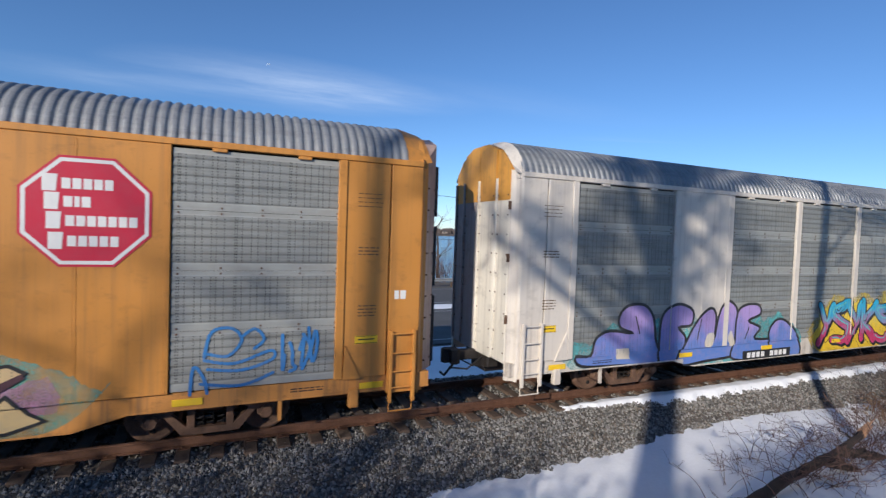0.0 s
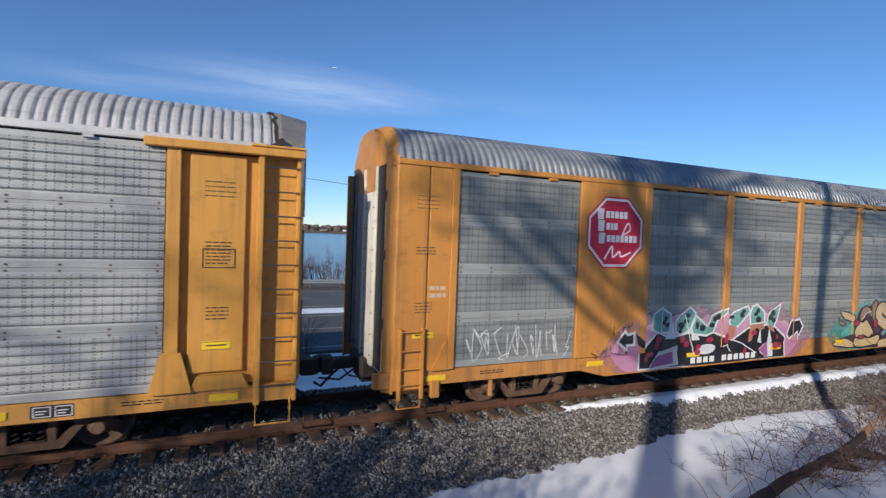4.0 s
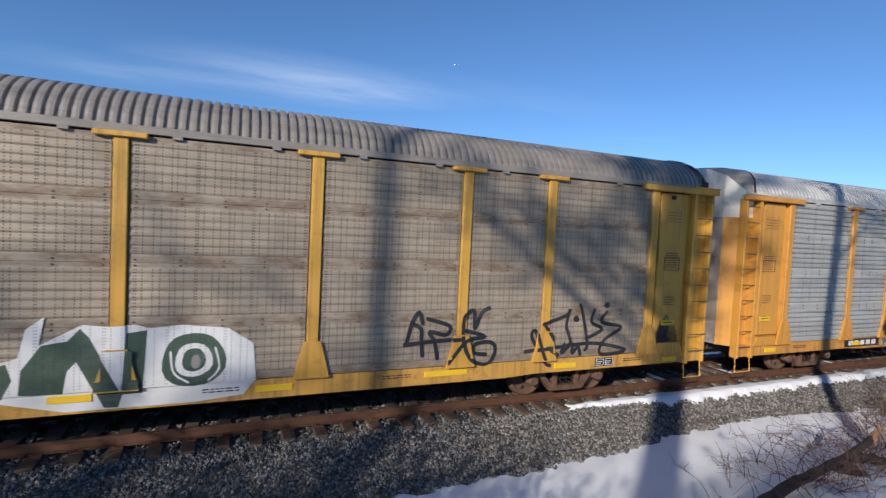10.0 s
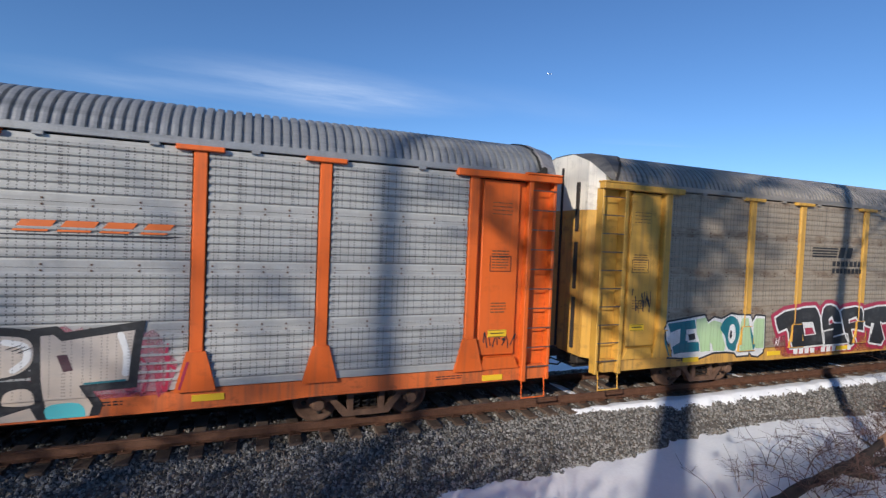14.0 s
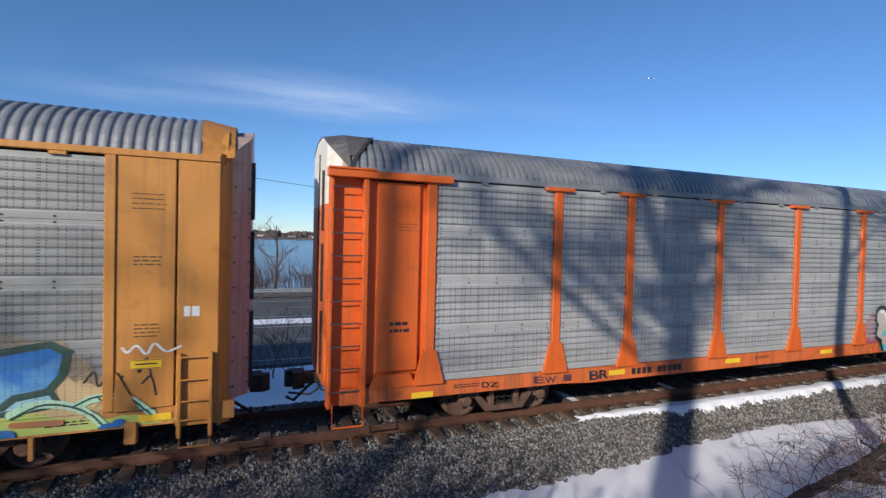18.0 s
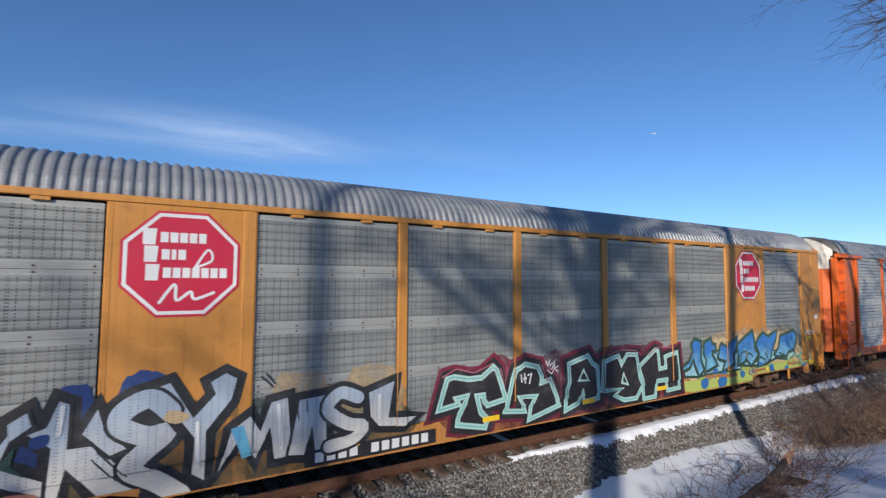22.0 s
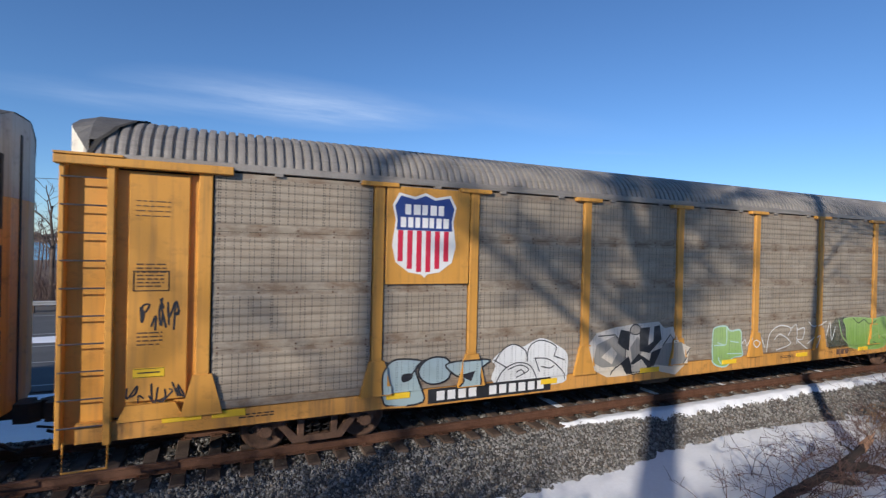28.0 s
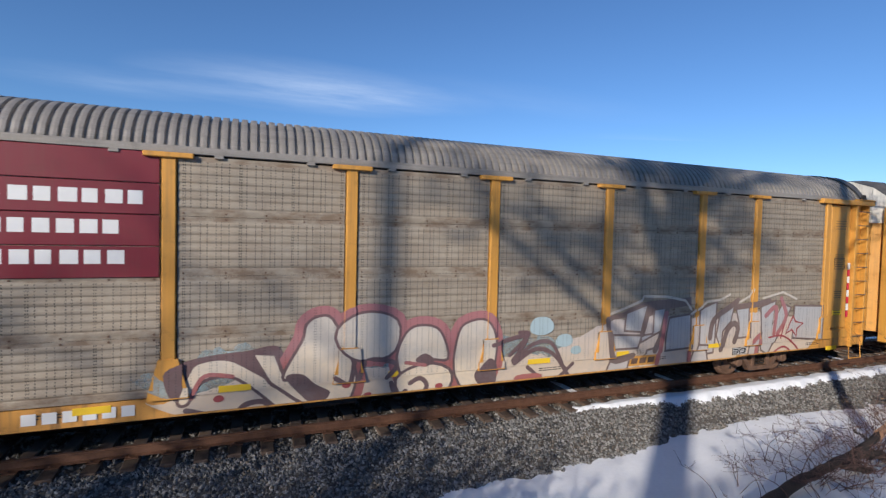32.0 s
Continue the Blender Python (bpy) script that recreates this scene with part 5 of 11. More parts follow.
# bare bushes on the shore and behind the road
for i in range(52):
    rr = random.Random(100 + i)
    x = -18 + 1.15 * i + rr.uniform(-0.6, 0.6)
    y = 41.5 + rr.uniform(0, 4)
    s = thing("shore_bush", "bare grey-brown bush on the lake shore", "shrub", "bushes on the shore", pose(x, y, ground_z(x, y)))
    b = Build()
    for k in range(16):
        a = rr.uniform(0, 6.28)
        d = Vector((math.cos(a) * 0.35, math.sin(a) * 0.35, 1)).normalized()
        limb(b, rr, Vector((rr.gauss(0, 0.5), rr.gauss(0, 0.4), 0)), d, rr.uniform(0.9, 2.1), 0.028, 2, 0.4)
    part("bush_crown", b, TWIG, s)
for sd, x, y, h in ((201, -5.5, 44, 3.5), (202, -1.0, 46.5, 4.5), (203, 19.0, 45, 3.2), (204, -12, 45, 5.0), (205, 30, 45, 4.0), (206, -3.2, 43.5, 4.2), (207, 2.2, 44.5, 2.8), (208, -8.0, 44.0, 5.0)):
    bare_tree("shore_tree", sd, x, y, h, 0.16, 6, "bare tree on the lake shore", reach=2.6, depth=3)

# bare bushes in the snow between the track and the road
for sd, x, y, h in ((211, 1.35, 16.2, 2.6), (212, 0.7, 16.8, 1.8), (213, 2.1, 15.9, 1.6), (214, -9.0, 16.5, 2.2), (215, 15.0, 16.4, 2.2)):
    rr = random.Random(sd)
    s = thing("roadside_bush", "thin bare bush in the snow beside the road", "shrub", "bushes beside the road", pose(x, y, ground_z(x, y)))
    b = Build()
    for k in range(7):
        a = rr.uniform(0, 6.28)
        limb(b, rr, Vector((rr.gauss(0, 0.12), rr.gauss(0, 0.12), 0)), Vector((math.cos(a) * 0.3, math.sin(a) * 0.3, 1)).normalized(), h * rr.uniform(0.5, 0.8), 0.016, 3, 0.4, 0.25, (2, 3))
    part("bush_crown", b, BARK, s)

# wooded point of land to the left of the open water
land = Build()
for i in range(30):
    x0, x1 = -170 + 5.7 * i, -170 + 5.7 * (i + 1)
    land.prism([(58 + 0.4 * i, -3.4), (62 + 0.4 * i, -2.2), (90, -1.2), (130, -1.0), (150, -3.4)], x0, x1)
solo("wooded_point", land, rough_stuff("leaf_litter", (0.12, 0.08, 0.05), (0.20, 0.14, 0.10), 0.4, 1.0, 3, 0.05), "brown wooded point of land in the lake", kind="structure")
wood = Build()
rr = random.Random(55)
for i in range(230):
    x, y = rr.uniform(-120, -1.5), rr.uniform(66, 110)
    z = -1.8
    h = rr.uniform(5, 9.5)
    wood.tube([(x, y, z), (x + rr.gauss(0, 0.2), y, z + h * 0.6), (x + rr.gauss(0, 0.4), y, z + h)], 0.11, 4, taper=0.03)
    for k in range(9):
        q = Vector((x, y, z + h * rr.uniform(0.3, 0.95)))
        d = Vector((rr.gauss(0, 1), rr.gauss(0, 0.6), rr.uniform(0.3, 1.2))).normalized() * rr.uniform(0.8, 2.2)
        wood.tube([q, q + d * 0.5 + Vector((0, 0, 0.1)), q + d], 0.035, 3, taper=0.012)
        for m2 in range(3):
            e = Vector((rr.gauss(0, 1), rr.gauss(0, 0.6), rr.uniform(0.0, 1.0))).normalized() * rr.uniform(0.4, 0.9)
            wood.tube([q + d * 0.6, q + d * 0.6 + e], 0.018, 3, taper=0.008)
solo("bare_woods", wood, TWIG, "bare brown woods on the point", "woods", kind="stuff")

# far woods and houses across the water
rr = random.Random(9)
b = Build()
for i in range(1500):
    x, y = rr.uniform(-900, 1500), rr.uniform(1003, 1120)
    h, w = rr.uniform(6, 15), rr.uniform(4, 9)
    pts = [(x + w * math.cos(a) * rr.uniform(0.7, 1.2), y + w * math.sin(a), 1) for a in (0, 1.05, 2.1, 3.14, 4.2, 5.2)]
    mid = [(x + (px - x) * 0.9, y + (py - y) * 0.9, 1 + h * rr.uniform(0.5, 0.8)) for px, py, _ in pts]
    top = (x + rr.uniform(-2, 2), y, 1 + h)
    for k in range(6):
        b.face([pts[k], pts[(k + 1) % 6], mid[(k + 1) % 6], mid[k]])
        b.face([mid[k], mid[(k + 1) % 6], top])
solo("far_woods", b, FARWOOD, "brown leafless woods across the lake", "woods", kind="stuff")
for i in range(26):
    x, y = -350 + 47 * i + rr.uniform(-14, 14), 998
    hs = thing("lake_house", "small pale house on the far shore", "house", "houses across the lake", pose(x, y, 1))
    w, h = rr.uniform(4, 8), rr.uniform(3, 5)
    part("wall", Build().box(-w, w, -4, 4, 0, h), paint(("white_siding", "tan_siding")[i % 2], ((0.7, 0.69, 0.66), (0.4, 0.33, 0.27))[i % 2]), hs)
    part("roof", Build().prism([(-4.6, h), (0, h + 3), (4.6, h)], -w - 0.5, w + 0.5), rough_stuff("dark_shingles", (0.06, 0.05, 0.05), (0.11, 0.1, 0.1), 1, 0.9), hs)
    for k in (-0.5, 0.3):
        part("window", Build().box(w * k, w * k + 1.4, -4.06, -4.0, 1.2, 2.6), BLACK, hs)

# overhead wires beyond the road
for z, sag in ((7.9, 0.9), (4.1, 0.7)):
    b = Build()
    pts = []
    for i in range(41):
        u = i / 40
        pts.append((-90 + 180 * u, 41.0 - 6 * u, z - sag * (1 - (2 * (u * 4 % 1) - 1) ** 2) - (u - 0.5) * 4.0))
    b.tube(pts, 0.022, 4)
    solo("overhead_wire", b, BLACK, "thin black overhead wire", "wire", "overhead wires")

# thin cirrus far ahead
m, nt, bs = nodes_of("cirrus")
wisp = ramp(nt, noise_of(nt, coords(nt, (0.0009, 0.0022, 1)), 1.0, 8, 0.66), 0.36, 0.86)
soft_f = None
for cx, cy, rx, ry, k in ((350, 3700, 1200, 750, 0.62), (900, 3600, 1000, 500, 0.38), (-900, 4100, 800, 450, 0.3), (1900, 3200, 1600, 420, 0.12), (4300, 4000, 1300, 420, 0.2)):
    mp = nt.nodes.new("ShaderNodeMapping")
    mp.inputs["Location"].default_value, mp.inputs["Scale"].default_value = (-cx / rx, -cy / ry, 0), (1 / rx, 1 / ry, 0)
    tc = nt.nodes.new("ShaderNodeTexCoord")
    nt.links.new(tc.outputs["Object"], mp.inputs[0])
    g = nt.nodes.new("ShaderNodeTexGradient")
    g.gradient_type = "SPHERICAL"
    nt.links.new(mp.outputs[0], g.inputs[0])
    f1 = calc(nt, "MULTIPLY", g.outputs[1], k)
    soft_f = f1 if soft_f is None else calc(nt, "ADD", soft_f, f1)
fac = calc(nt, "MULTIPLY", soft_f, calc(nt, "ADD", calc(nt, "MULTIPLY", wisp, 0.8), 0.2))
# The cloud sheet glows: its sunlit brightness is put in as emission.
em = nt.nodes.new("ShaderNodeEmission")
em.inputs[0].default_value, em.inputs[1].default_value = (0.80, 0.88, 1.0, 1), 0.85
tr = nt.nodes.new("ShaderNodeBsdfTransparent")
ms = nt.nodes.new("ShaderNodeMixShader")
nt.links.new(fac, ms.inputs[0])
nt.links.new(tr.outputs[0], ms.inputs[1])
nt.links.new(em.outputs[0], ms.inputs[2])
nt.links.new(ms.outputs[0], nt.nodes["Material Output"].inputs[0])
b = Build()
for i in range(12):
    x0, x1 = -6000 + 1000 * i, -5000 + 1000 * i
    b.face([(x0, 1500, 1000), (x1, 1500, 1000), (x1, 5400, 1000), (x0, 5400, 1000)])
solo("cirrus_backdrop", b, m, "faint streaks of high cloud in a blue sky", kind="structure")


# ---------------------------------------------------------------- vehicles on the road
GLASS = plain("dark_car_glass", (0.015, 0.017, 0.02), 0.4)
TYRE = rough_stuff("tyre_rubber", (0.02, 0.02, 0.02), (0.035, 0.035, 0.035), 8, 0.9)


def road_car(name, label, col, long, high, nose):
    c = thing(name, label, "car", "vehicles on the road", pose(0, 22.3, -0.97))
    l, h = long / 2, high
    low = [(-l, 0.35), (-l, 0.75), (-l + 0.12, 0.92), (-l + 0.7, 0.98), (l - nose, 0.98), (l - 0.15, 0.80), (l, 0.62), (l, 0.35), (l - 0.3, 0.22), (-l + 0.3, 0.22)]
    part("body", Build().prism(low, -0.88, 0.88, "y"), col, c)
    cab = [(-l + 0.25, 0.97), (-l + 0.62, h - 0.06), (-l + 1.0, h), (l - nose - 0.95, h), (l - nose - 0.6, h - 0.08), (l - nose + 0.15, 0.97)]
    part("cabin", Build().prism(cab, -0.76, 0.76, "y"), col, c)
    win = [(-l + 0.5, 1.02), (-l + 0.76, h - 0.12), (l - nose - 0.75, h - 0.12), (l - nose - 0.1, 1.02)]
    for s in (-1, 1):
        part("side_window", Build().prism(win, s * 0.765, s * 0.785, "y"), GLASS, c)
        part("headlight", Build().box(l - 0.28, l + 0.01, s * 0.62 - 0.16, s * 0.62 + 0.16, 0.62, 0.74, 0.02), CHALK, c)
    for sx in (-l + 0.85, l - 0.9):
        for sy in (-0.8, 0.8):
            w = part("wheel", lambda: Build().disc_y(0, 0, [(0.0, -0.09), (0.2, -0.1), (0.3, -0.11), (0.33, -0.07), (0.33, 0.07), (0.3, 0.11), (0.0, 0.09)], 18), TYRE, c, key="car_tyre", at=pose(sx, sy, 0.33))
            part("rim", lambda: Build().disc_y(0, 0, [(0.0, -0.125), (0.08, -0.12), (0.2, -0.115), (0.21, -0.09)], 10), TREAD, w, key="car_rim")
    return c


SEDAN = road_car("sedan", "black sedan driving on the highway", plain("black_car_paint", (0.015, 0.016, 0.018), 0.25), 4.7, 1.42, 1.25)
SUV = road_car("suv", "grey sport utility vehicle driving on the highway", plain("grey_car_paint", (0.09, 0.10, 0.115), 0.45), 4.8, 1.75, 1.05)



# airliner high over the lake
JETPAINT = plain("white_aircraft_paint", (0.85, 0.85, 0.86), 0.3)
JET = thing("airliner", "tiny white airliner high in the sky", "aircraft", m=pose(250, 4000, 1250))
part("fuselage", Build().tube([(-17, 0, 0), (-12, 0, -0.3), (10, 0, -0.6), (15, 0, -0.8), (17, 0, -1.0)], 1.9, 10, taper=0.8), JETPAINT, JET)
for s in (-1, 1):
    part("wing", Build().prism([(3, 0.5 * s), (-1, 15 * s), (-3, 15 * s), (-3, 0.5 * s)], -1.2, -0.7, "z"), JETPAINT, JET)
    part("tailplane", Build().prism([(-13, 0.3 * s), (-15, 5 * s), (-16.2, 5 * s), (-16, 0.3 * s)], 0.2, 0.5, "z"), JETPAINT, JET)
part("fin", Build().prism([(-12, 1), (-15.5, 6), (-17, 6), (-16.5, 1)], -0.2, 0.2, "y"), JETPAINT, JET)
# ---------------------------------------------------------------- signs, stencils and graffiti on the cars
def spray(name, low, high=None, z0=0.6, z1=2.0):
    """Spray paint that fades from one colour to another up the side."""
    if name in MATS:
        return MATS[name]
    m, nt, b = nodes_of(name)
    v = coords(nt)
    sep = nt.nodes.new("ShaderNodeSeparateXYZ")
    nt.links.new(v, sep.inputs[0])
    n = noise_of(nt, v, 2.5, 4)
    f = calc(nt, "ADD", ramp(nt, sep.outputs[2], z0, z1, -0.15, 1.0), ramp(nt, n, 0.3, 0.7, -0.25, 0.25))
    c = mix(nt, ramp(nt, f, 0.2, 0.8), low, high or low)
    fine = noise_of(nt, v, 14, 4)
    c = mix(nt, ramp(nt, fine, 0.45, 0.8, 0, 0.35), c, tuple(min(1, 0.7 * a + 0.06) for a in (high or low)))
    worn = noise_of(nt, coords(nt, (1.2, 1, 1.8)), 1.6, 6, 0.7)
    c = mix(nt, ramp(nt, worn, 0.52, 0.74, 0, 0.5), c, tuple(0.45 * a + 0.13 for a in (high or low)))
    # the punched holes of the sheet stay open under the paint
    fx = calc(nt, "FRACT", calc(nt, "MULTIPLY", sep.outputs[0], 1 / 0.83))
    row = None
    for c0 in (0.08, 0.17, 0.31, 0.50, 0.535, 0.63, 0.80, 0.92):
        d = calc(nt, "LESS_THAN", calc(nt, "ABSOLUTE", calc(nt, "SUBTRACT", fx, c0)), 0.0095)
        row = d if row is None else calc(nt, "MAXIMUM", row, d)
    fz = calc(nt, "LESS_THAN", calc(nt, "FRACT", calc(nt, "MULTIPLY", sep.outputs[2], 1 / 0.047)), 0.5)
    up = calc(nt, "GREATER_THAN", sep.outputs[2], 1.03)
    c = mix(nt, calc(nt, "MULTIPLY", calc(nt, "MULTIPLY", row, fz), calc(nt, "MULTIPLY", up, 0.5)), c, (0.03, 0.03, 0.03))
    nt.links.new(c, b.inputs["Base Color"])
    b.inputs["Roughness"].default_value = 0.5
    MATS[name] = m
    return m


def level(kind, x, z):
    """Where the side's outer face lies at a place, and the x edges at which it steps."""
    if z < Z_DECK:
        return -1.4805
    if kind == "ttx":
        for p in POSTS:
            d = abs(x - p)
            if (d < 0.1) or (z < 1.15 and d < 0.285) or (z < 1.6 and d < 0.20):
                return -1.5655 if z < 1.6 else -1.5455
        return -1.4865 if abs(x) > 12.17 else -1.5115
    if abs(x) > 12.17:
        return -1.5255
    if -9.1 < x < -7.03 or 7.03 < x < 9.45:
        return -1.5395
    for p in POSTS[2:8]:
        if abs(x - p) < 0.1:
            return -1.5455
    return -1.5115


def edges(kind):
    if kind == "ttx":
        return [-12.17, 12.17] + [p + d for p in POSTS for d in (-0.285, -0.2, -0.1, 0.1, 0.2, 0.285)], [0.705, 0.745, Z_DECK, 1.15, 1.6]
    return [-12.17, -9.1, -7.03, 7.03, 9.45, 12.17] + [p + d for p in POSTS[2:8] for d in (-0.1, 0.1)] + [-8.55, 8.55], [0.56, 0.745, Z_DECK]


def lay_on(kind, polys, lift):
    """Cuts flat shapes (lists of (x, z)) where the side steps and lays each piece on its face."""
    bm = bmesh.new()
    for i, poly in enumerate(polys):
        vs = [bm.verts.new((x, 0.0, z)) for x, z in poly]
        try:
            bm.faces.new(vs)
        except ValueError:
            pass
    if not bm.faces:
        return Build()
    x0, x1 = min(v.co.x for v in bm.verts), max(v.co.x for v in bm.verts)
    xs, zs = edges(kind)
    for x in xs:
        if x0 < x < x1:
            bmesh.ops.bisect_plane(bm, geom=bm.verts[:] + bm.edges[:] + bm.faces[:], plane_co=(x, 0, 0), plane_no=(1, 0, 0))
    for z in zs:
        bmesh.ops.bisect_plane(bm, geom=bm.verts[:] + bm.edges[:] + bm.faces[:], plane_co=(0, 0, z), plane_no=(0, 0, 1))
    b, seen = Build(), {}
    for k, f in enumerate(bm.faces):
        c = f.calc_center_median()
        if c.z < (0.745 if abs(c.x) > 8.55 else (0.705 if kind == "ttx" else 0.56)):
            continue
        y = level(kind, c.x, c.z) - lift
        ids = []
        for v in f.verts:
            key = (round(v.co.x, 4), round(y, 4), round(v.co.z, 4))
            if key not in seen:
                seen[key] = len(b.v)
                b.v.append((v.co.x, y, v.co.z))
            if seen[key] not in ids:
                ids.append(seen[key])
        if len(ids) > 2:
            b.f.append(tuple(ids))
            b.m.append(0)
    bm.free()
    return b


def overspray(mat):
    """Thin mist of the same paint that lets the steel show through."""
    name = mat.name + "_mist"
    if name in MATS:
        return MATS[name]
    m = mat.copy()
    m.name = name
    nt = m.node_tree
    bs, out = nt.nodes["Principled BSDF"], nt.nodes["Material Output"]
    n1, n2 = noise_of(nt, coords(nt), 3.0, 5, 0.7), noise_of(nt, coords(nt), 60, 2)
    fac = ramp(nt, calc(nt, "ADD", n1, calc(nt, "MULTIPLY", n2, 0.35)), 0.5, 0.85, 0.12, 0.75)
    tr, ms = nt.nodes.new("ShaderNodeBsdfTransparent"), nt.nodes.new("ShaderNodeMixShader")
    nt.links.new(fac, ms.inputs[0])
    nt.links.new(tr.outputs[0], ms.inputs[1])
    nt.links.new(bs.outputs[0], ms.inputs[2])
    nt.links.new(ms.outputs[0], out.inputs[0])
    MATS[name] = m
    return m


GLYPHS = {}


def glyph(ch, grow=0.0):
    """Triangles of a letter in the built-in font, fitted to the unit square; grow: how far its outline swells."""
    key = (ch, grow)
    if key not in GLYPHS:
        cu = bpy.data.curves.new("glyph", "FONT")
        cu.body, cu.size, cu.resolution_u, cu.offset = ch, 1.0, 6, grow
        ob = bpy.data.objects.new("glyph", cu)
        me = bpy.data.meshes.new_from_object(ob)
        pts = [(v.co.x, v.co.y) for v in me.vertices]
        tris = [tuple(p.vertices) for p in me.polygons]
        bpy.data.objects.remove(ob)
        bpy.data.curves.remove(cu)
        bpy.data.meshes.remove(me)
        GLYPHS[key] = (pts, tris)
    pts, tris = GLYPHS[key]
    base = GLYPHS[(ch, 0.0)][0] if (ch, 0.0) in GLYPHS else pts
    x0, x1 = min(p[0] for p in base), max(p[0] for p in base)
    z0, z1 = min(p[1] for p in base), max(p[1] for p in base)
    return [((x - x0) / max(x1 - x0, 1e-3), (z - z0) / max(z1 - z0, 1e-3)) for x, z in pts], tris


def fine_tris(pts, tris):
    """The triangles cut small enough to bend."""
    out, todo = [], [tuple(pts[i] for i in t) for t in tris]
    while todo:
        t = todo.pop()
        e = [math.hypot(t[i][0] - t[(i + 1) % 3][0], t[i][1] - t[(i + 1) % 3][1]) for i in range(3)]
        k = e.index(max(e))
        if e[k] < 0.3:
            out.append(t)
            continue
        p, q, r = t[k], t[(k + 1) % 3], t[(k + 2) % 3]
        m = ((p[0] + q[0]) / 2, (p[1] + q[1]) / 2)
        todo += [(p, m, r), (m, q, r)]
    return out


def sway(p, amount):
    """Bends a flat point as a sprayer's arm would."""
    x, z = p
    return (x + amount * 1.1 * noise.noise((x * 1.9, z * 1.9, 4)) + amount * 0.3 * noise.noise((x * 6, z * 6, 2)), z + amount * 0.9 * noise.noise((x * 1.9, z * 1.9, 11)) + amount * 0.3 * noise.noise((x * 6, z * 6, 7)))


def word_groups(text, x0, x1, z0, z1, grow, seed, wild=0.1, gap=0.05):
    """The letters of a word, each a list of triangles, jumbled as hand-sprayed letters are."""
    rnd = random.Random(seed)
    out = []
    wide = {"I": 0.5, "M": 1.25, "N": 1.05, "T": 0.95, "O": 1.1}
    ws = [wide.get(ch, 1.0) for ch in text]
    k = (x1 - x0) / sum(ws)
    a = x0
    for ch, cw in zip(text, ws):
        w = cw * k
        glyph(ch, 0.0)
        pts, tris = glyph(ch, grow)
        lean, dz, sz, tilt = rnd.uniform(-wild, wild), rnd.uniform(-wild, wild) * 0.4, rnd.uniform(1 - wild, 1 + wild * 0.6), rnd.uniform(-wild, wild) * 0.7
        pinch = rnd.uniform(-wild, wild)
        g = []
        for t in fine_tris(pts, tris):
            poly = []
            for u, v in t:
                uu = 0.5 + (u - 0.5) * (1 + pinch * (v - 0.5))
                poly.append((a + w * (gap + (1 - 2 * gap) * uu) + lean * w * (v - 0.5), z0 + (z1 - z0) * ((v - 0.5) * sz + 0.5 + dz + tilt * (u - 0.5))))
            g.append([sway(p, wild * 0.6) for p in poly])
        out.append(g)
        a += w
    return out


def ribbon(pts, w, cap=5, more=0.0, swell=(1.0, 1.0)):
    """A brush stroke with round ends, as one strip; it may swell from one end to the other."""
    side, n = [], len(pts)
    w0 = w
    for i, (x, z) in enumerate(pts):
        w = w0 * (swell[0] + (swell[1] - swell[0]) * i / (n - 1)) + more
        xa, za = pts[max(i - 1, 0)]
        xb, zb = pts[min(i + 1, n - 1)]
        d = math.hypot(xb - xa, zb - za) or 1e-6
        side.append((-(zb - za) / d * w / 2, (xb - xa) / d * w / 2))
    out = []
    for i in range(n - 1):
        (xa, za), (xb, zb), (na, ma), (nb, mb) = pts[i], pts[i + 1], side[i], side[i + 1]
        out.append([(xa + na, za + ma), (xa - na, za - ma), (xb - nb, zb - mb), (xb + nb, zb + mb)])
    for i, s in ((0, 1), (n - 1, -1)):
        (x, z), (nx, nz) = pts[i], side[i]
        w = 2 * math.hypot(nx, nz)
        a0 = math.atan2(nz, nx)
        out.append([(x + w / 2 * math.cos(a0 + s * math.pi * k / cap), z + w / 2 * math.sin(a0 + s * math.pi * k / cap)) for k in range(cap + 1)])
    return out


def curve(pts, n=5):
    out = []
    for i in range(len(pts) - 1):
        p0, p1, p2, p3 = pts[max(i - 1, 0)], pts[i], pts[i + 1], pts[min(i + 2, len(pts) - 1)]
        for k in range(n):
            u = k / n
            out.append(tuple(0.5 * (2 * p1[j] + (p2[j] - p0[j]) * u + (2 * p0[j] - 5 * p1[j] + 4 * p2[j] - p3[j]) * u * u + (3 * p1[j] - p0[j] - 3 * p2[j] + p3[j]) * u ** 3) for j in (0, 1)))
    out.append(pts[-1])
    return out


def cloud(x0, x1, z0, z1, seed, rag=0.16, grow=0.0):
    """Sprayed ground behind letters, with an uneven billowing edge."""
    out, n = [], max(8, int((x1 - x0) / 0.05))

    def top(x):
        u = (x - x0) / (x1 - x0)
        m = min(1.0, 4.5 * u + 0.1, 4.5 * (1 - u) + 0.1) ** 0.5
        return z0 + (z1 - z0) * m + rag * (1.1 * noise.noise((x * 1.7, seed * 3.7, 0)) + 0.6 * noise.noise((x * 5.1, seed, 1)) + 0.25 * noise.noise((x * 14, seed, 2))) + grow

    def low(x):
        u = (x - x0) / (x1 - x0)
        return z0 + 0.5 * (z1 - z0) * max(0.0, 1 - min(9 * u, 9 * (1 - u))) ** 2
    for i in range(n):
        a, c = x0 + (x1 - x0) * i / n, x0 + (x1 - x0) * (i + 1) / n
        out.append([(a, low(a)), (c, low(c)), (c, max(low(c) + 0.02, top(c))), (a, max(low(a) + 0.02, top(a)))])
    return out


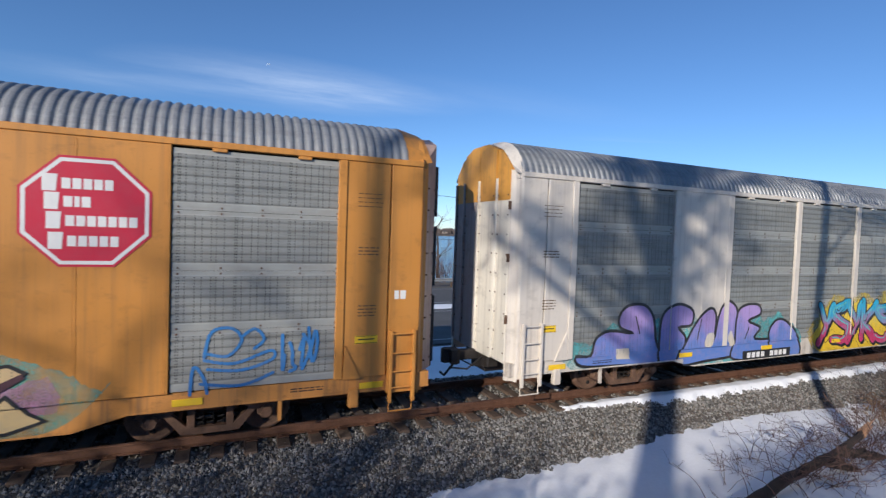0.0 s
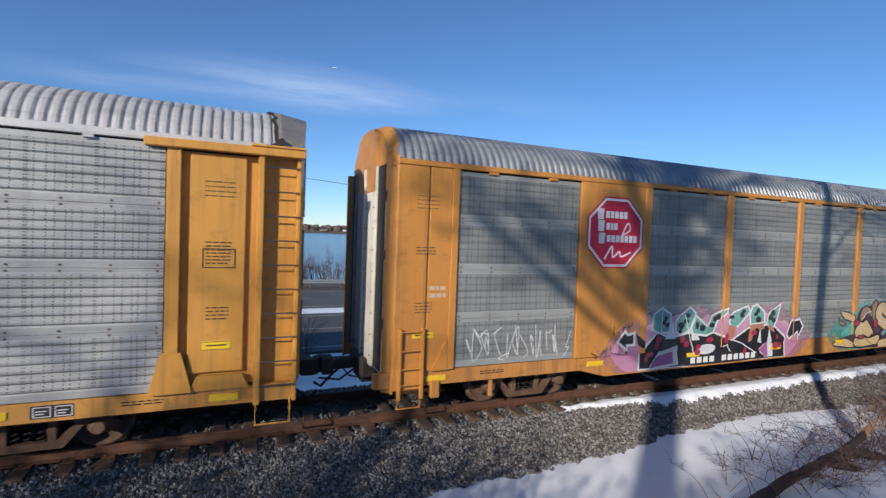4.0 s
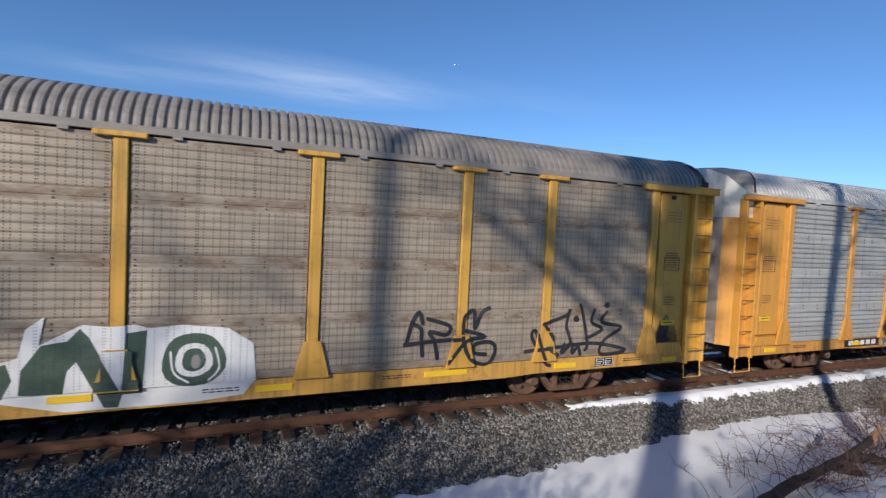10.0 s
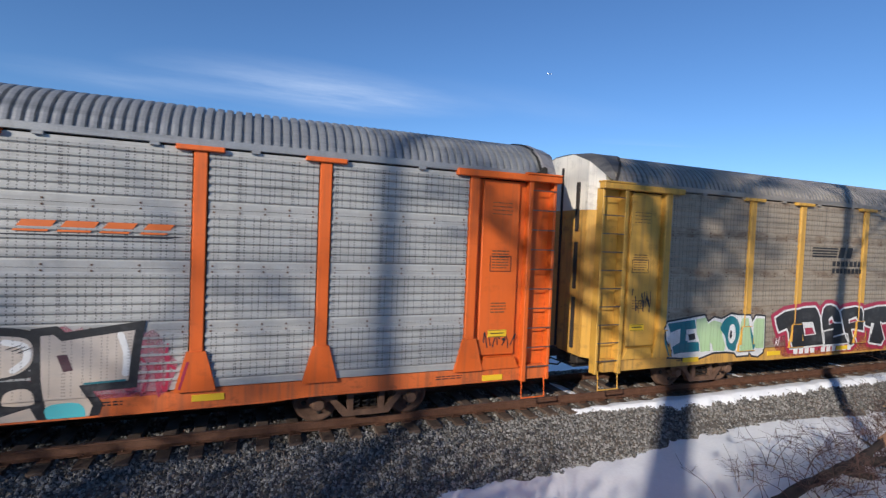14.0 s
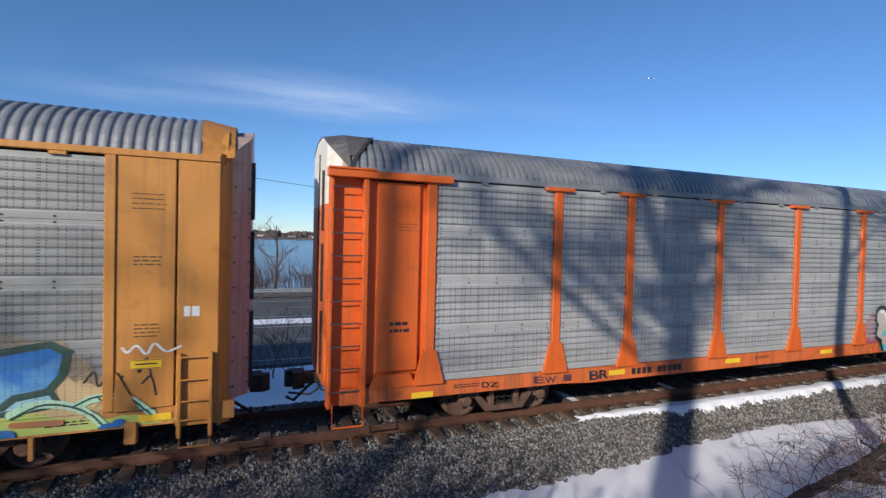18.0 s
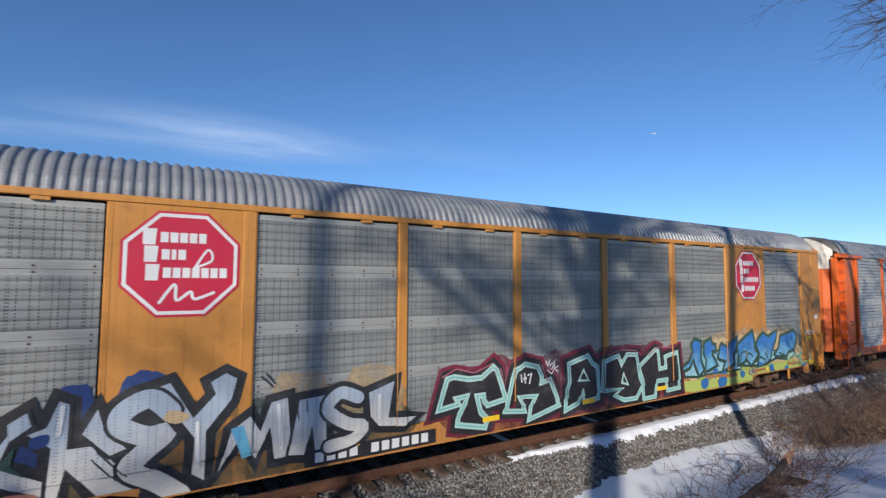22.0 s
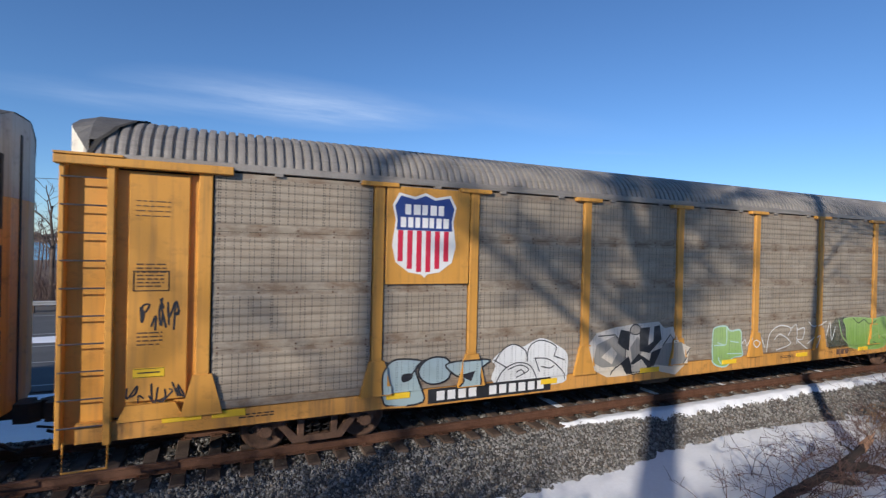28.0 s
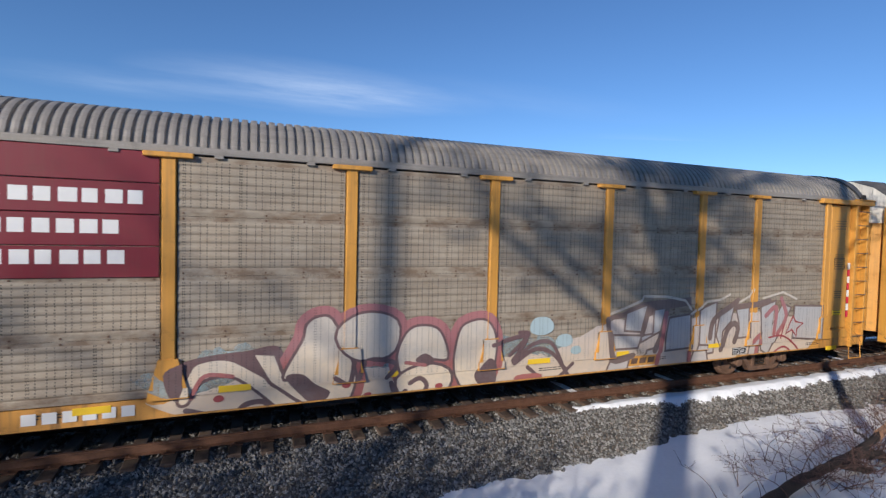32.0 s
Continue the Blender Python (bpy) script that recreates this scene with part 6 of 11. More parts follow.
def dots(x0, x1, z0, z1, n, r0, r1, seed):
    rnd = random.Random(seed)
    out = []
    for i in range(n):
        x, z, r = rnd.uniform(x0, x1), rnd.uniform(z0, z1), rnd.uniform(r0, r1)
        sq, ph = rnd.uniform(0.6, 1.5), rnd.uniform(0, 6)
        out.append([[(x + r * sq ** 0.5 * (1 + 0.22 * math.sin(3 * a + ph) + 0.12 * math.sin(5 * a + 2 * ph)) * math.cos(a), z + r / sq ** 0.5 * (1 + 0.22 * math.sin(3 * a + ph) + 0.12 * math.sin(5 * a + 2 * ph)) * math.sin(a)) for a in (6.283 * k / 18 for k in range(18))]])
    return out


def piece(car, kind, label, layers):
    """A graffiti piece: layers of (name, groups of shapes, paint) from the wall outwards; each group is one part."""
    top = None
    for i, (name, groups, mat) in enumerate(layers):
        for j, polys in enumerate(groups):
            b = lay_on(kind, polys, 0.002 + 0.0022 * i + 0.00025 * (j % 6))
            if not b.f:
                continue
            ob = part(name if top else "graffiti", b, mat, top or car, label if not top else "")
            top = top or ob


def shapes_word(x0, x1, z0, z1, n, seed, w, curvy=0.6):
    """Fat letter-like strokes too wild to read: lists of points."""
    rnd = random.Random(seed)
    out, step = [], (x1 - x0) / n
    for i in range(n):
        a, b = x0 + step * i + w * 0.25, x0 + step * (i + 1) + w * 0.05
        lo, hi = z0 + w * 0.5, z1 - w * 0.4 + rnd.uniform(-0.18, 0.08)
        m, c = (lo + hi) / 2 + rnd.uniform(-0.1, 0.1), (a + b) / 2
        d = rnd.uniform(-0.12, 0.12)
        forms = [
            [[(b, hi), (a + d, hi - 0.12), (a, m), (c, lo), (b + d, lo + 0.12)], [(a, m), (b, m + 0.08)]],
            [[(a, lo), (a + d, hi), (c, m), (b + d, hi), (b, lo)]],
            [[(a, hi), (c, m), (b + d, hi - 0.08)], [(c, m), (a + d + 0.1, lo)]],
            [[(b, hi), (a, m + 0.25), (b + d, m - 0.15), (b - 0.05, lo), (a + d, lo + 0.08)]],
            [[(a, lo), (c + d, hi), (b, lo)], [(a + 0.1, m - 0.1), (b - 0.05, m - 0.15)]],
            [[(a + d, hi), (a, lo)], [(b, hi - 0.05), (a + 0.05, m), (b + d + 0.05, lo)]],
            [[(a, hi - 0.1), (b, hi)], [(c, hi), (c + d, lo)]],
            [[(c, hi), (a, m), (c, lo), (b, m), (c, hi)]]]
        for s in forms[rnd.randrange(len(forms))]:
            out.append(curve(s, 4) if rnd.random() < curvy and len(s) > 2 else s)
    return out


def wild_piece(car, kind, label, x0, x1, z0, z1, n, seed, w, back, line, fill, shine=None, rim=None, extra=(), rag=0.16, cap=5):
    rnd = random.Random(seed + 500)
    ss = []
    for p in shapes_word(x0, x1, z0, z1, n, seed, w, 0.6 if cap > 2 else 0.0):
        fine = [tuple(p[i][j] + (p[i + 1][j] - p[i][j]) * k / 3 for j in (0, 1)) for i in range(len(p) - 1) for k in range(3)] + [p[-1]]
        ss.append(([sway(q, 0.12) for q in fine], (rnd.uniform(0.65, 1.35), rnd.uniform(0.65, 1.35))))
    lay = [("overspray", [cloud(x0 - 0.5, x1 + 0.5, 0.53, z1 - 0.05, seed + 1, rag * 1.3, 0.12)], overspray(back)), ("backdrop_spray", [cloud(x0 - 0.3, x1 + 0.3, 0.53, z1 - 0.15, seed, rag)], back)] if back else []
    if rim:
        lay.append(("rim", [ribbon(p, w, cap, 0.17, k) for p, k in ss], rim))
    lay.append(("letter_shade", [ribbon([(x + 0.07, z - 0.06) for x, z in p], w, cap, 0.05, k) for p, k in ss], line))
    lay.append(("letter_outline", [ribbon(p, w, cap, 0.07, k) for p, k in ss], line))
    lay.append(("letter", [ribbon(p, w, cap, 0.0, k) for p, k in ss], fill))
    if shine:
        lay.append(("highlight", [ribbon([(x - w * 0.12, z + w * 0.2) for x, z in p[1:-1]], 0.035, 3, 0.0, k) for p, k in ss], shine))
    # thin lines and flicks inside and round the letters
    marks = []
    for i in range(int(2.2 * (x1 - x0))):
        x, z, l = rnd.uniform(x0, x1), rnd.uniform(z0 + 0.1, z1 - 0.1), rnd.uniform(0.12, 0.4)
        a = rnd.uniform(0, 6.28)
        marks.append(ribbon(curve([(x, z), (x + l * 0.5 * math.cos(a), z + l * 0.5 * math.sin(a)), (x + l * math.cos(a + 0.8), z + l * math.sin(a + 0.8))], 4), rnd.uniform(0.012, 0.03)))
    lay.append(("detail_line", marks, line))
    piece(car, kind, label, lay + list(extra))


def word_piece(car, kind, label, text, x0, x1, z0, z1, seed, back, rim, line, fill, wild=0.1, grow=0.03, extra=(), shade=None, halo=None):
    lay = [("overspray", [cloud(x0 - 0.5, x1 + 0.5, 0.53, z1 - 0.02, seed + 1, 0.22, 0.1)], overspray(back)), ("backdrop_spray", [cloud(x0 - 0.3, x1 + 0.3, 0.53, z1 - 0.12, seed)], back)] if back else []
    if halo:
        lay.append(("halo", word_groups(text, x0, x1, z0, z1, grow + 0.11, seed, wild), halo))
    if rim:
        lay.append(("rim", word_groups(text, x0, x1, z0, z1, grow + 0.05, seed, wild), rim))
    if shade:
        lay.append(("letter_shade", [[[(x + 0.08, z - 0.07) for x, z in q] for q in g] for g in word_groups(text, x0, x1, z0, z1, grow + 0.02, seed, wild)], shade))
    lay.append(("letter_outline", word_groups(text, x0, x1, z0, z1, grow + 0.025, seed, wild), line))
    lay.append(("letter", word_groups(text, x0, x1, z0, z1, grow, seed, wild), fill))
    piece(car, kind, label, lay + list(extra))


def tag(car, kind, label, strokes, w, mat):
    piece(car, kind, label, [("stroke", [ribbon(curve(s), w) for s in strokes], mat)])


def scribble(car, kind, label, x0, x1, z0, z1, n, seed, w, mat):
    rnd = random.Random(seed)
    st = []
    for i in range(n):
        a = x0 + (x1 - x0) * i / n
        d = (x1 - x0) / n
        st.append([(a + rnd.uniform(-0.3, 1.3) * d, rnd.uniform(z0, z1)) for _ in range(rnd.choice((3, 4, 5)))])
    tag(car, kind, label, st, w, mat)


S = {k: spray("spray_" + k, *v) for k, v in dict(
    teal=((0.06, 0.36, 0.30), (0.20, 0.52, 0.46)), pink=((0.50, 0.22, 0.36), (0.62, 0.38, 0.46)),
    purple=((0.10, 0.20, 0.50), (0.28, 0.14, 0.42)), lilac=((0.12, 0.22, 0.55), (0.42, 0.30, 0.60)),
    aqua=((0.10, 0.48, 0.52), (0.16, 0.55, 0.55)), yellow=((0.75, 0.50, 0.02), (0.80, 0.60, 0.05)), crimson=((0.36, 0.02, 0.055), (0.40, 0.035, 0.08)),
    redblue=((0.55, 0.03, 0.12), (0.05, 0.40, 0.62)), lagoon=((0.03, 0.20, 0.42), (0.08, 0.40, 0.22), 0.6, 1.5), leafy=((0.55, 0.42, 0.03), (0.06, 0.38, 0.16)),
    sky=((0.20, 0.55, 0.68), (0.08, 0.28, 0.58)), cobalt=((0.25, 0.55, 0.68), (0.05, 0.20, 0.55)), lime=((0.45, 0.55, 0.12), (0.65, 0.60, 0.25)),
    chrome=((0.60, 0.58, 0.53), (0.40, 0.47, 0.55)), white=((0.70, 0.70, 0.68), (0.78, 0.78, 0.76)), mint=((0.42, 0.68, 0.46), (0.62, 0.76, 0.56)),
    bottle=((0.03, 0.07, 0.05), (0.05, 0.10, 0.07)), black=((0.015, 0.015, 0.017), (0.03, 0.03, 0.03)), maroon=((0.10, 0.03, 0.04), (0.17, 0.05, 0.06)),
    bone=((0.66, 0.58, 0.45), (0.58, 0.55, 0.50)), dustywhite=((0.62, 0.50, 0.37), (0.58, 0.50, 0.44)), rose=((0.38, 0.13, 0.11), (0.40, 0.17, 0.17)),
    green=((0.22, 0.38, 0.06), (0.30, 0.46, 0.12)), ink=((0.02, 0.02, 0.025), (0.02, 0.02, 0.025)), blue=((0.04, 0.16, 0.42), (0.05, 0.20, 0.48)),
    paleblue=((0.36, 0.58, 0.62), (0.22, 0.46, 0.60)), tan=((0.62, 0.46, 0.22), (0.60, 0.44, 0.24)), cocoa=((0.42, 0.28, 0.16), (0.30, 0.20, 0.13)), plum=((0.07, 0.03, 0.04), (0.09, 0.04, 0.05)), magenta=((0.36, 0.12, 0.28), (0.42, 0.18, 0.34)),
    seafoam=((0.12, 0.34, 0.27), (0.20, 0.42, 0.35)), salmon=((0.45, 0.18, 0.11), (0.48, 0.22, 0.15)), greenblack2=((0.015, 0.013, 0.015), (0.022, 0.02, 0.022)), emerald=((0.05, 0.32, 0.14), (0.08, 0.40, 0.22)),
    mintpale=((0.42, 0.62, 0.56), (0.52, 0.70, 0.62)), mint2=((0.18, 0.48, 0.45), (0.22, 0.52, 0.50)), lime2=((0.55, 0.62, 0.05), (0.60, 0.66, 0.10)), sky2=((0.10, 0.45, 0.58), (0.15, 0.30, 0.55), 0.8, 1.7),
    deepteal=((0.015, 0.16, 0.20), (0.02, 0.18, 0.22)), lightgreen=((0.42, 0.60, 0.30), (0.48, 0.64, 0.36)), bottle2=((0.045, 0.075, 0.05), (0.07, 0.11, 0.075)), galv=((0.26, 0.25, 0.22), (0.30, 0.28, 0.25)),
    bone2=((0.52, 0.44, 0.36), (0.56, 0.49, 0.42)), rosepink=((0.48, 0.09, 0.14), (0.52, 0.16, 0.20)), orange2=((0.40, 0.17, 0.06), (0.42, 0.20, 0.08)), maroon2=((0.13, 0.015, 0.03), (0.20, 0.02, 0.045)),
    black2=((0.02, 0.018, 0.018), (0.025, 0.022, 0.022)), navy2=((0.02, 0.04, 0.13), (0.03, 0.06, 0.20)), paleteal=((0.36, 0.46, 0.46), (0.42, 0.52, 0.54)), leafgreen=((0.28, 0.44, 0.12), (0.36, 0.52, 0.20)),
    mauve=((0.14, 0.09, 0.085), (0.17, 0.10, 0.10)), bone3=((0.74, 0.61, 0.44), (0.62, 0.55, 0.46)), crimson2=((0.34, 0.07, 0.07), (0.36, 0.09, 0.09)), umber2=((0.17, 0.12, 0.10), (0.20, 0.14, 0.12)), pearl=((0.50, 0.45, 0.40), (0.46, 0.45, 0.44))).items()}


def round_loop(pts, n=4):
    """A smooth closed outline through points."""
    out, k = [], len(pts)
    for i in range(k):
        p0, p1, p2, p3 = pts[i - 1], pts[i], pts[(i + 1) % k], pts[(i + 2) % k]
        for a in range(n):
            u = a / n
            out.append(tuple(0.5 * (2 * p1[j] + (p2[j] - p0[j]) * u + (2 * p0[j] - 5 * p1[j] + 4 * p2[j] - p3[j]) * u * u + (3 * p1[j] - p0[j] - 3 * p2[j] + p3[j]) * u ** 3) for j in (0, 1)))
    return out


def band(pts, w):
    """A line of width w drawn round a closed shape, mitred at its corners."""
    q = [p for i, p in enumerate(pts) if math.dist(p, pts[i - 1]) > 1e-3]
    n, out = len(q), []
    for i in range(n):
        (xa, za), (x, z), (xb, zb) = q[i - 1], q[i], q[(i + 1) % n]
        d1, d2 = math.hypot(x - xa, z - za), math.hypot(xb - x, zb - z)
        n1, n2 = ((za - z) / d1, (x - xa) / d1), ((z - zb) / d2, (xb - x) / d2)
        mx, mz = n1[0] + n2[0], n1[1] + n2[1]
        l = math.hypot(mx, mz) or 1e-6
        k = min(1.7, 2 / max(l, 0.3)) * w / 2 / l
        out.append(((x + mx * k, z + mz * k), (x - mx * k, z - mz * k)))
    return [[out[i][0], out[i][1], out[(i + 1) % n][1], out[(i + 1) % n][0]] for i in range(n)]


class Mural:
    """A graffiti piece painted by hand: flat shapes, each laid over the one before."""

    def __init__(self, car, kind, label):
        self.car, self.kind, self.label, self.top, self.n = car, kind, label, None, 0

    def put(self, name, polys, mat):
        b = lay_on(self.kind, polys, 0.002 + 0.00032 * self.n)
        self.n += 1
        if b.f:
            ob = part(name if self.top else "graffiti", b, mat, self.top or self.car, "" if self.top else self.label)
            self.top = self.top or ob

    def fill(self, name, mat, pts, soft=True):
        self.put(name, [round_loop(pts) if soft else pts], mat)

    def line(self, name, mat, w, pts, soft=True):
        self.put(name, ribbon(curve(pts) if soft and len(pts) > 2 else [tuple(p) for p in pts], w), mat)

    def ink(self, name, mat, pts, edge, w, soft=True):
        """A filled shape with a drawn outline."""
        self.fill(name, mat, pts, soft)
        q = round_loop(pts) if soft else pts
        self.put(name + "_outline", band(q, w), edge)

    def fat(self, name, mat, w, pts, edge, lw):
        """A thick brush stroke with an outline."""
        q = curve(pts)
        self.put(name + "_outline", ribbon(q, w + 2 * lw), edge)
        self.put(name, ribbon(q, w), mat)

    def oval(self, name, mat, x, z, rx, rz, edge=None, lw=0.04):
        for k, m in ((lw, edge), (0.0, mat)):
            if m:
                self.put(name, [[(x + (rx + k) * (1 + 0.06 * math.sin(3 * a + x)) * math.cos(a), z + (rz + k) * (1 + 0.06 * math.sin(2 * a + z)) * math.sin(a)) for a in (6.2832 * i / 20 for i in range(20))]], m)

    def mist(self, mat, x0, x1, z0, z1, seed, rag, thin=True):
        """Sprayed ground; thin: a haze that lets the steel show."""
        self.put("overspray" if thin else "ground_spray", cloud(x0, x1, z0, z1, seed, rag), overspray(mat) if thin else mat)



def octagon(car, x0, x1, z0, z1, script):
    """Red eight-sided sign; its brand lettering stands as plain bars."""
    cx, cz, r = (x0 + x1) / 2, (z0 + z1) / 2, (x1 - x0) / 2

    def oct(k):
        c = 0.42
        h = (z1 - z0) / 2 * k
        w = r * k
        return [(cx - w, cz - h * c), (cx - w * c, cz - h), (cx + w * c, cz - h), (cx + w, cz - h * c), (cx + w, cz + h * c), (cx + w * c, cz + h), (cx - w * c, cz + h), (cx - w, cz + h * c)]

    def flat(polys, y):
        b = Build()
        for p in polys:
            b.face([(x, y, z) for x, z in p])
        return b
    base = part("sign", Build().prism(oct(1.0), -1.5435, -1.5385, "y"), RED, car, "crimson octagon sign with a white border")
    ring = []
    o, i = oct(0.955), oct(0.89)
    for k in range(8):
        ring.append([o[k], o[(k + 1) % 8], i[(k + 1) % 8], i[k]])
    part("border", flat(ring, -1.5460), CHALK, base)
    rnd = random.Random(int(100 * x0))
    rows = ((0.40, 5), (0.08, 3), (-0.26, 7), (-0.62, 5))
    for k, (v, n) in enumerate(rows):
        z = cz + v * r
        a = cx - 0.66 * r + 0.03 * r * k
        polys = [[(a, z - 0.05 * r), (a + 0.20 * r, z - 0.05 * r), (a + 0.22 * r, z + 0.25 * r), (a, z + 0.25 * r)]]
        if script and k == 3:
            polys = ribbon(curve([(cx - 0.36 * r, z - 0.1 * r), (cx - 0.12 * r, z + 0.24 * r), (cx - 0.08 * r, z - 0.06 * r), (cx + 0.15 * r, z + 0.10 * r), (cx + 0.22 * r, z - 0.04 * r), (cx + 0.55 * r, z + 0.08 * r)]), 0.055 * r)
            polys += ribbon(curve([(cx + 0.18 * r, z + 0.5 * r), (cx + 0.42 * r, z + 0.9 * r), (cx + 0.50 * r, z + 0.7 * r), (cx + 0.2 * r, z + 0.55 * r)]), 0.045 * r)
        else:
            x = a + 0.28 * r
            for q in range(n):
                w = 0.13 * r * (0.6 if q == 1 and n == 3 else 1.0)
                polys.append([(x, z), (x + w, z), (x + w, z + 0.19 * r), (x, z + 0.19 * r)])
                x += w + 0.03 * r
        part("lettering", flat(polys, -1.5470 - 0.0002 * k), CHALK, base)


for car_key in "BF":
    dz = 0.0 if car_key == "B" else 0.2
    octagon(CAR[car_key], 7.58, 9.2, 3.0 + dz, 4.6 + dz, False)
    octagon(CAR[car_key], -8.92, -7.3, 3.0 + dz, 4.6 + dz, True)


def blocks(n, x0, x1, z0, z1, y, slant=0.0, seed=1):
    """A brand's lettering as plain letter-sized blocks; slant: how far their heads lean."""
    rnd, b = random.Random(seed), Build()
    w = (x1 - x0) / n
    for i in range(n):
        a, c = x0 + w * (i + 0.10), x0 + w * (i + rnd.uniform(0.74, 0.92))
        b.prism([(a, z0), (c, z0), (c + slant, z1), (a + slant, z1)], y - 0.0015, y, "y")
    return b


def text_bar(car, text_len, x0, x1, z0, z1, mat, back=None, kind_y=-1.4890):
    """Reporting mark: a row of letter-sized bars, on a ground panel if one is given."""
    b = Build()
    w = (x1 - x0) / text_len
    for i in range(text_len):
        if i == 4 and text_len > 6:
            continue
        b.box(x0 + w * i + 0.12 * w, x0 + w * (i + 1) - 0.16 * w, kind_y - 0.006, kind_y - 0.003, z0, z1)
    if back:
        p = plate(car, x0 - 0.15, x1 + 0.15, z0 - 0.05, z1 + 0.05, back, kind_y - 0.003, "ground_panel")
        p.data.materials[0] = back
    tagged(part("reporting_mark", b, mat, car), kind="stuff")


USUAL = [(x, 0.44, 0.84) for x in (-12.6, -8.7, -5.6, -2.4, 0.6, 3.5, 6.5, 9.5, 12.5)]
REFLECTORS = dict(
    D=[(-11.2, 0.5, 0.85), (-8.2, 0.5, 0.85), (-5.3, 0.5, 0.86), (-2.4, 0.5, 0.88), (0.57, 0.55, 0.90), (3.4, 0.6, 0.84), (6.43, 0.9, 0.87), (9.41, 0.56, 0.84), (12.48, 0.48, 0.81)],
    E=[(-12.26, 0.43, 0.77), (-7.62, 0.44, 0.84), (-3.96, 0.5, 0.85), (-0.24, 0.48, 0.85), (3.4, 0.48, 0.85), (7.1, 0.48, 0.85), (12.3, 0.45, 0.8)],
    G=[(-12.5, 0.55, 0.95), (-11.8, 0.5, 0.94), (-8.88, 0.46, 0.93), (-5.46, 0.42, 0.90), (-2.64, 0.6, 0.91), (0.2, 0.54, 0.90), (3.3, 0.5, 0.88), (6.4, 0.5, 0.86), (9.4, 0.5, 0.85), (12.4, 0.5, 0.8)],
    H=[(-11.4, 0.5, 0.85), (-8.2, 0.5, 0.9), (-5.6, 0.5, 0.9), (-3.6, 0.5, 1.06), (-0.72, 0.48, 1.06), (2.3, 0.55, 1.06), (4.5, 0.5, 1.06), (7.48, 0.6, 1.06), (12.18, 0.46, 0.69)])


def sill_marks(car, seed, cols, plate_x=None):
    """Reflector plates, consolidated stencil panels and small print along the sill."""
    for x, w, z in REFLECTORS.get(chr(seed), USUAL):
        plate(car, x, x + w, z - 0.055, z + 0.055, SIGNAL, -1.5185 if z > Z_DECK else -1.4985, "reflector", "bright yellow reflector plate")
    for x in (-11.4, -6.1, -2.9, 2.6, 5.6, 11.3):
        bars(car, x, 0.88, 2, 0.55, 0.02, 0.045, cols, -1.4835)
    if plate_x is not None:
        p = plate(car, plate_x, plate_x + 0.52, 0.76, 0.95, INK, -1.4845, "data_panel", "black stencilled data panel with white frames")
        for a in (0.03, 0.29):
            b = Build()
            for z in (0.785, 0.925):
                b.box(plate_x + a, plate_x + a + 0.21, -1.4875, -1.4845, z - 0.006, z + 0.006)
            for xx in (a, a + 0.2):
                b.box(plate_x + xx, plate_x + xx + 0.012, -1.4880, -1.4845, 0.785, 0.925)
            b.box(plate_x + a + 0.03, plate_x + a + 0.16, -1.4875, -1.4845, 0.86, 0.875)
            b.box(plate_x + a + 0.03, plate_x + a + 0.13, -1.4875, -1.4845, 0.82, 0.835)
            part("data_frame", b, CHALK, p)


def end_marks(car, kind, s, ink):
    """Warning plate and small print on an end bay."""
    y = -1.490 if kind == "ttx" else -1.5285
    lo = 12.38 if s > 0 else -12.9
    p = plate(car, lo, lo + 0.42, 1.62, 1.77, SIGNAL, y, "warning_plate", "yellow warning plate with black border")
    b = Build()
    for z in (1.628, 1.755):
        b.box(lo + 0.01, lo + 0.41, y - 0.003, y + 0.002, z, z + 0.008)
    b.box(lo + 0.06, lo + 0.36, y - 0.003, y + 0.002, 1.69, 1.71)
    part("warning_border", b, INK, p)
    bars(car, lo, 4.32, 4, 0.46, 0.014, 0.075, ink, y - 0.001)
    bars(car, lo + 0.02, 3.35, 3, 0.4, 0.022, 0.06, ink, y - 0.001)
    bars(car, lo + 0.04, 2.3, 4, 0.34, 0.02, 0.06, ink, y - 0.001)
    if kind == "ttx":
        b = Build()
        for z in (2.95, 3.25):
            b.box(lo - 0.02, lo + 0.46, y - 0.003, y + 0.002, z, z + 0.012)
        for xx in (lo - 0.02, lo + 0.448):
            b.box(xx, xx + 0.012, y - 0.0035, y + 0.002, 2.95, 3.262)
        part("stencil_frame", b, INK, car)
        bars(car, lo + 0.03, 3.18, 4, 0.36, 0.02, 0.055, ink, y - 0.001)


for key in "ABCDEFGH":
    kind = "kcs" if key in "ABF" else "ttx"
    sill_marks(CAR[key], ord(key), INK, {"C": 10.2, "D": 10.5, "F": 8.35, "G": 8.4, "H": 8.4}.get(key))
    for s in (-1, 1):
        if key == "E" and s < 0:
            bars(CAR[key], -12.62, 4.0, 3, 0.40, 0.014, 0.06, FAINT, -1.4875)
            bars(CAR[key], -12.72, 2.12, 2, 0.38, 0.06, 0.13, INK, -1.4875)
        else:
            end_marks(CAR[key], kind, s, FAINT)
    if key in "BF":
        bars(CAR[key], -12.58 if key == "B" else -13.36, 2.55, 2, 0.34, 0.08, 0.14, WORN, -1.5285)
        bars(CAR[key], 13.1, 2.42, 1, 0.26, 0.16, 0.2, CHALK, -1.5285)

# --- car A
c = CAR["A"]
g = Mural(c, "kcs", "lilac and blue bubble graffiti with a turquoise halo")
g.mist(S["aqua"], -12.41, -3.64, 0.55, 1.75, 7, 0.3, True)
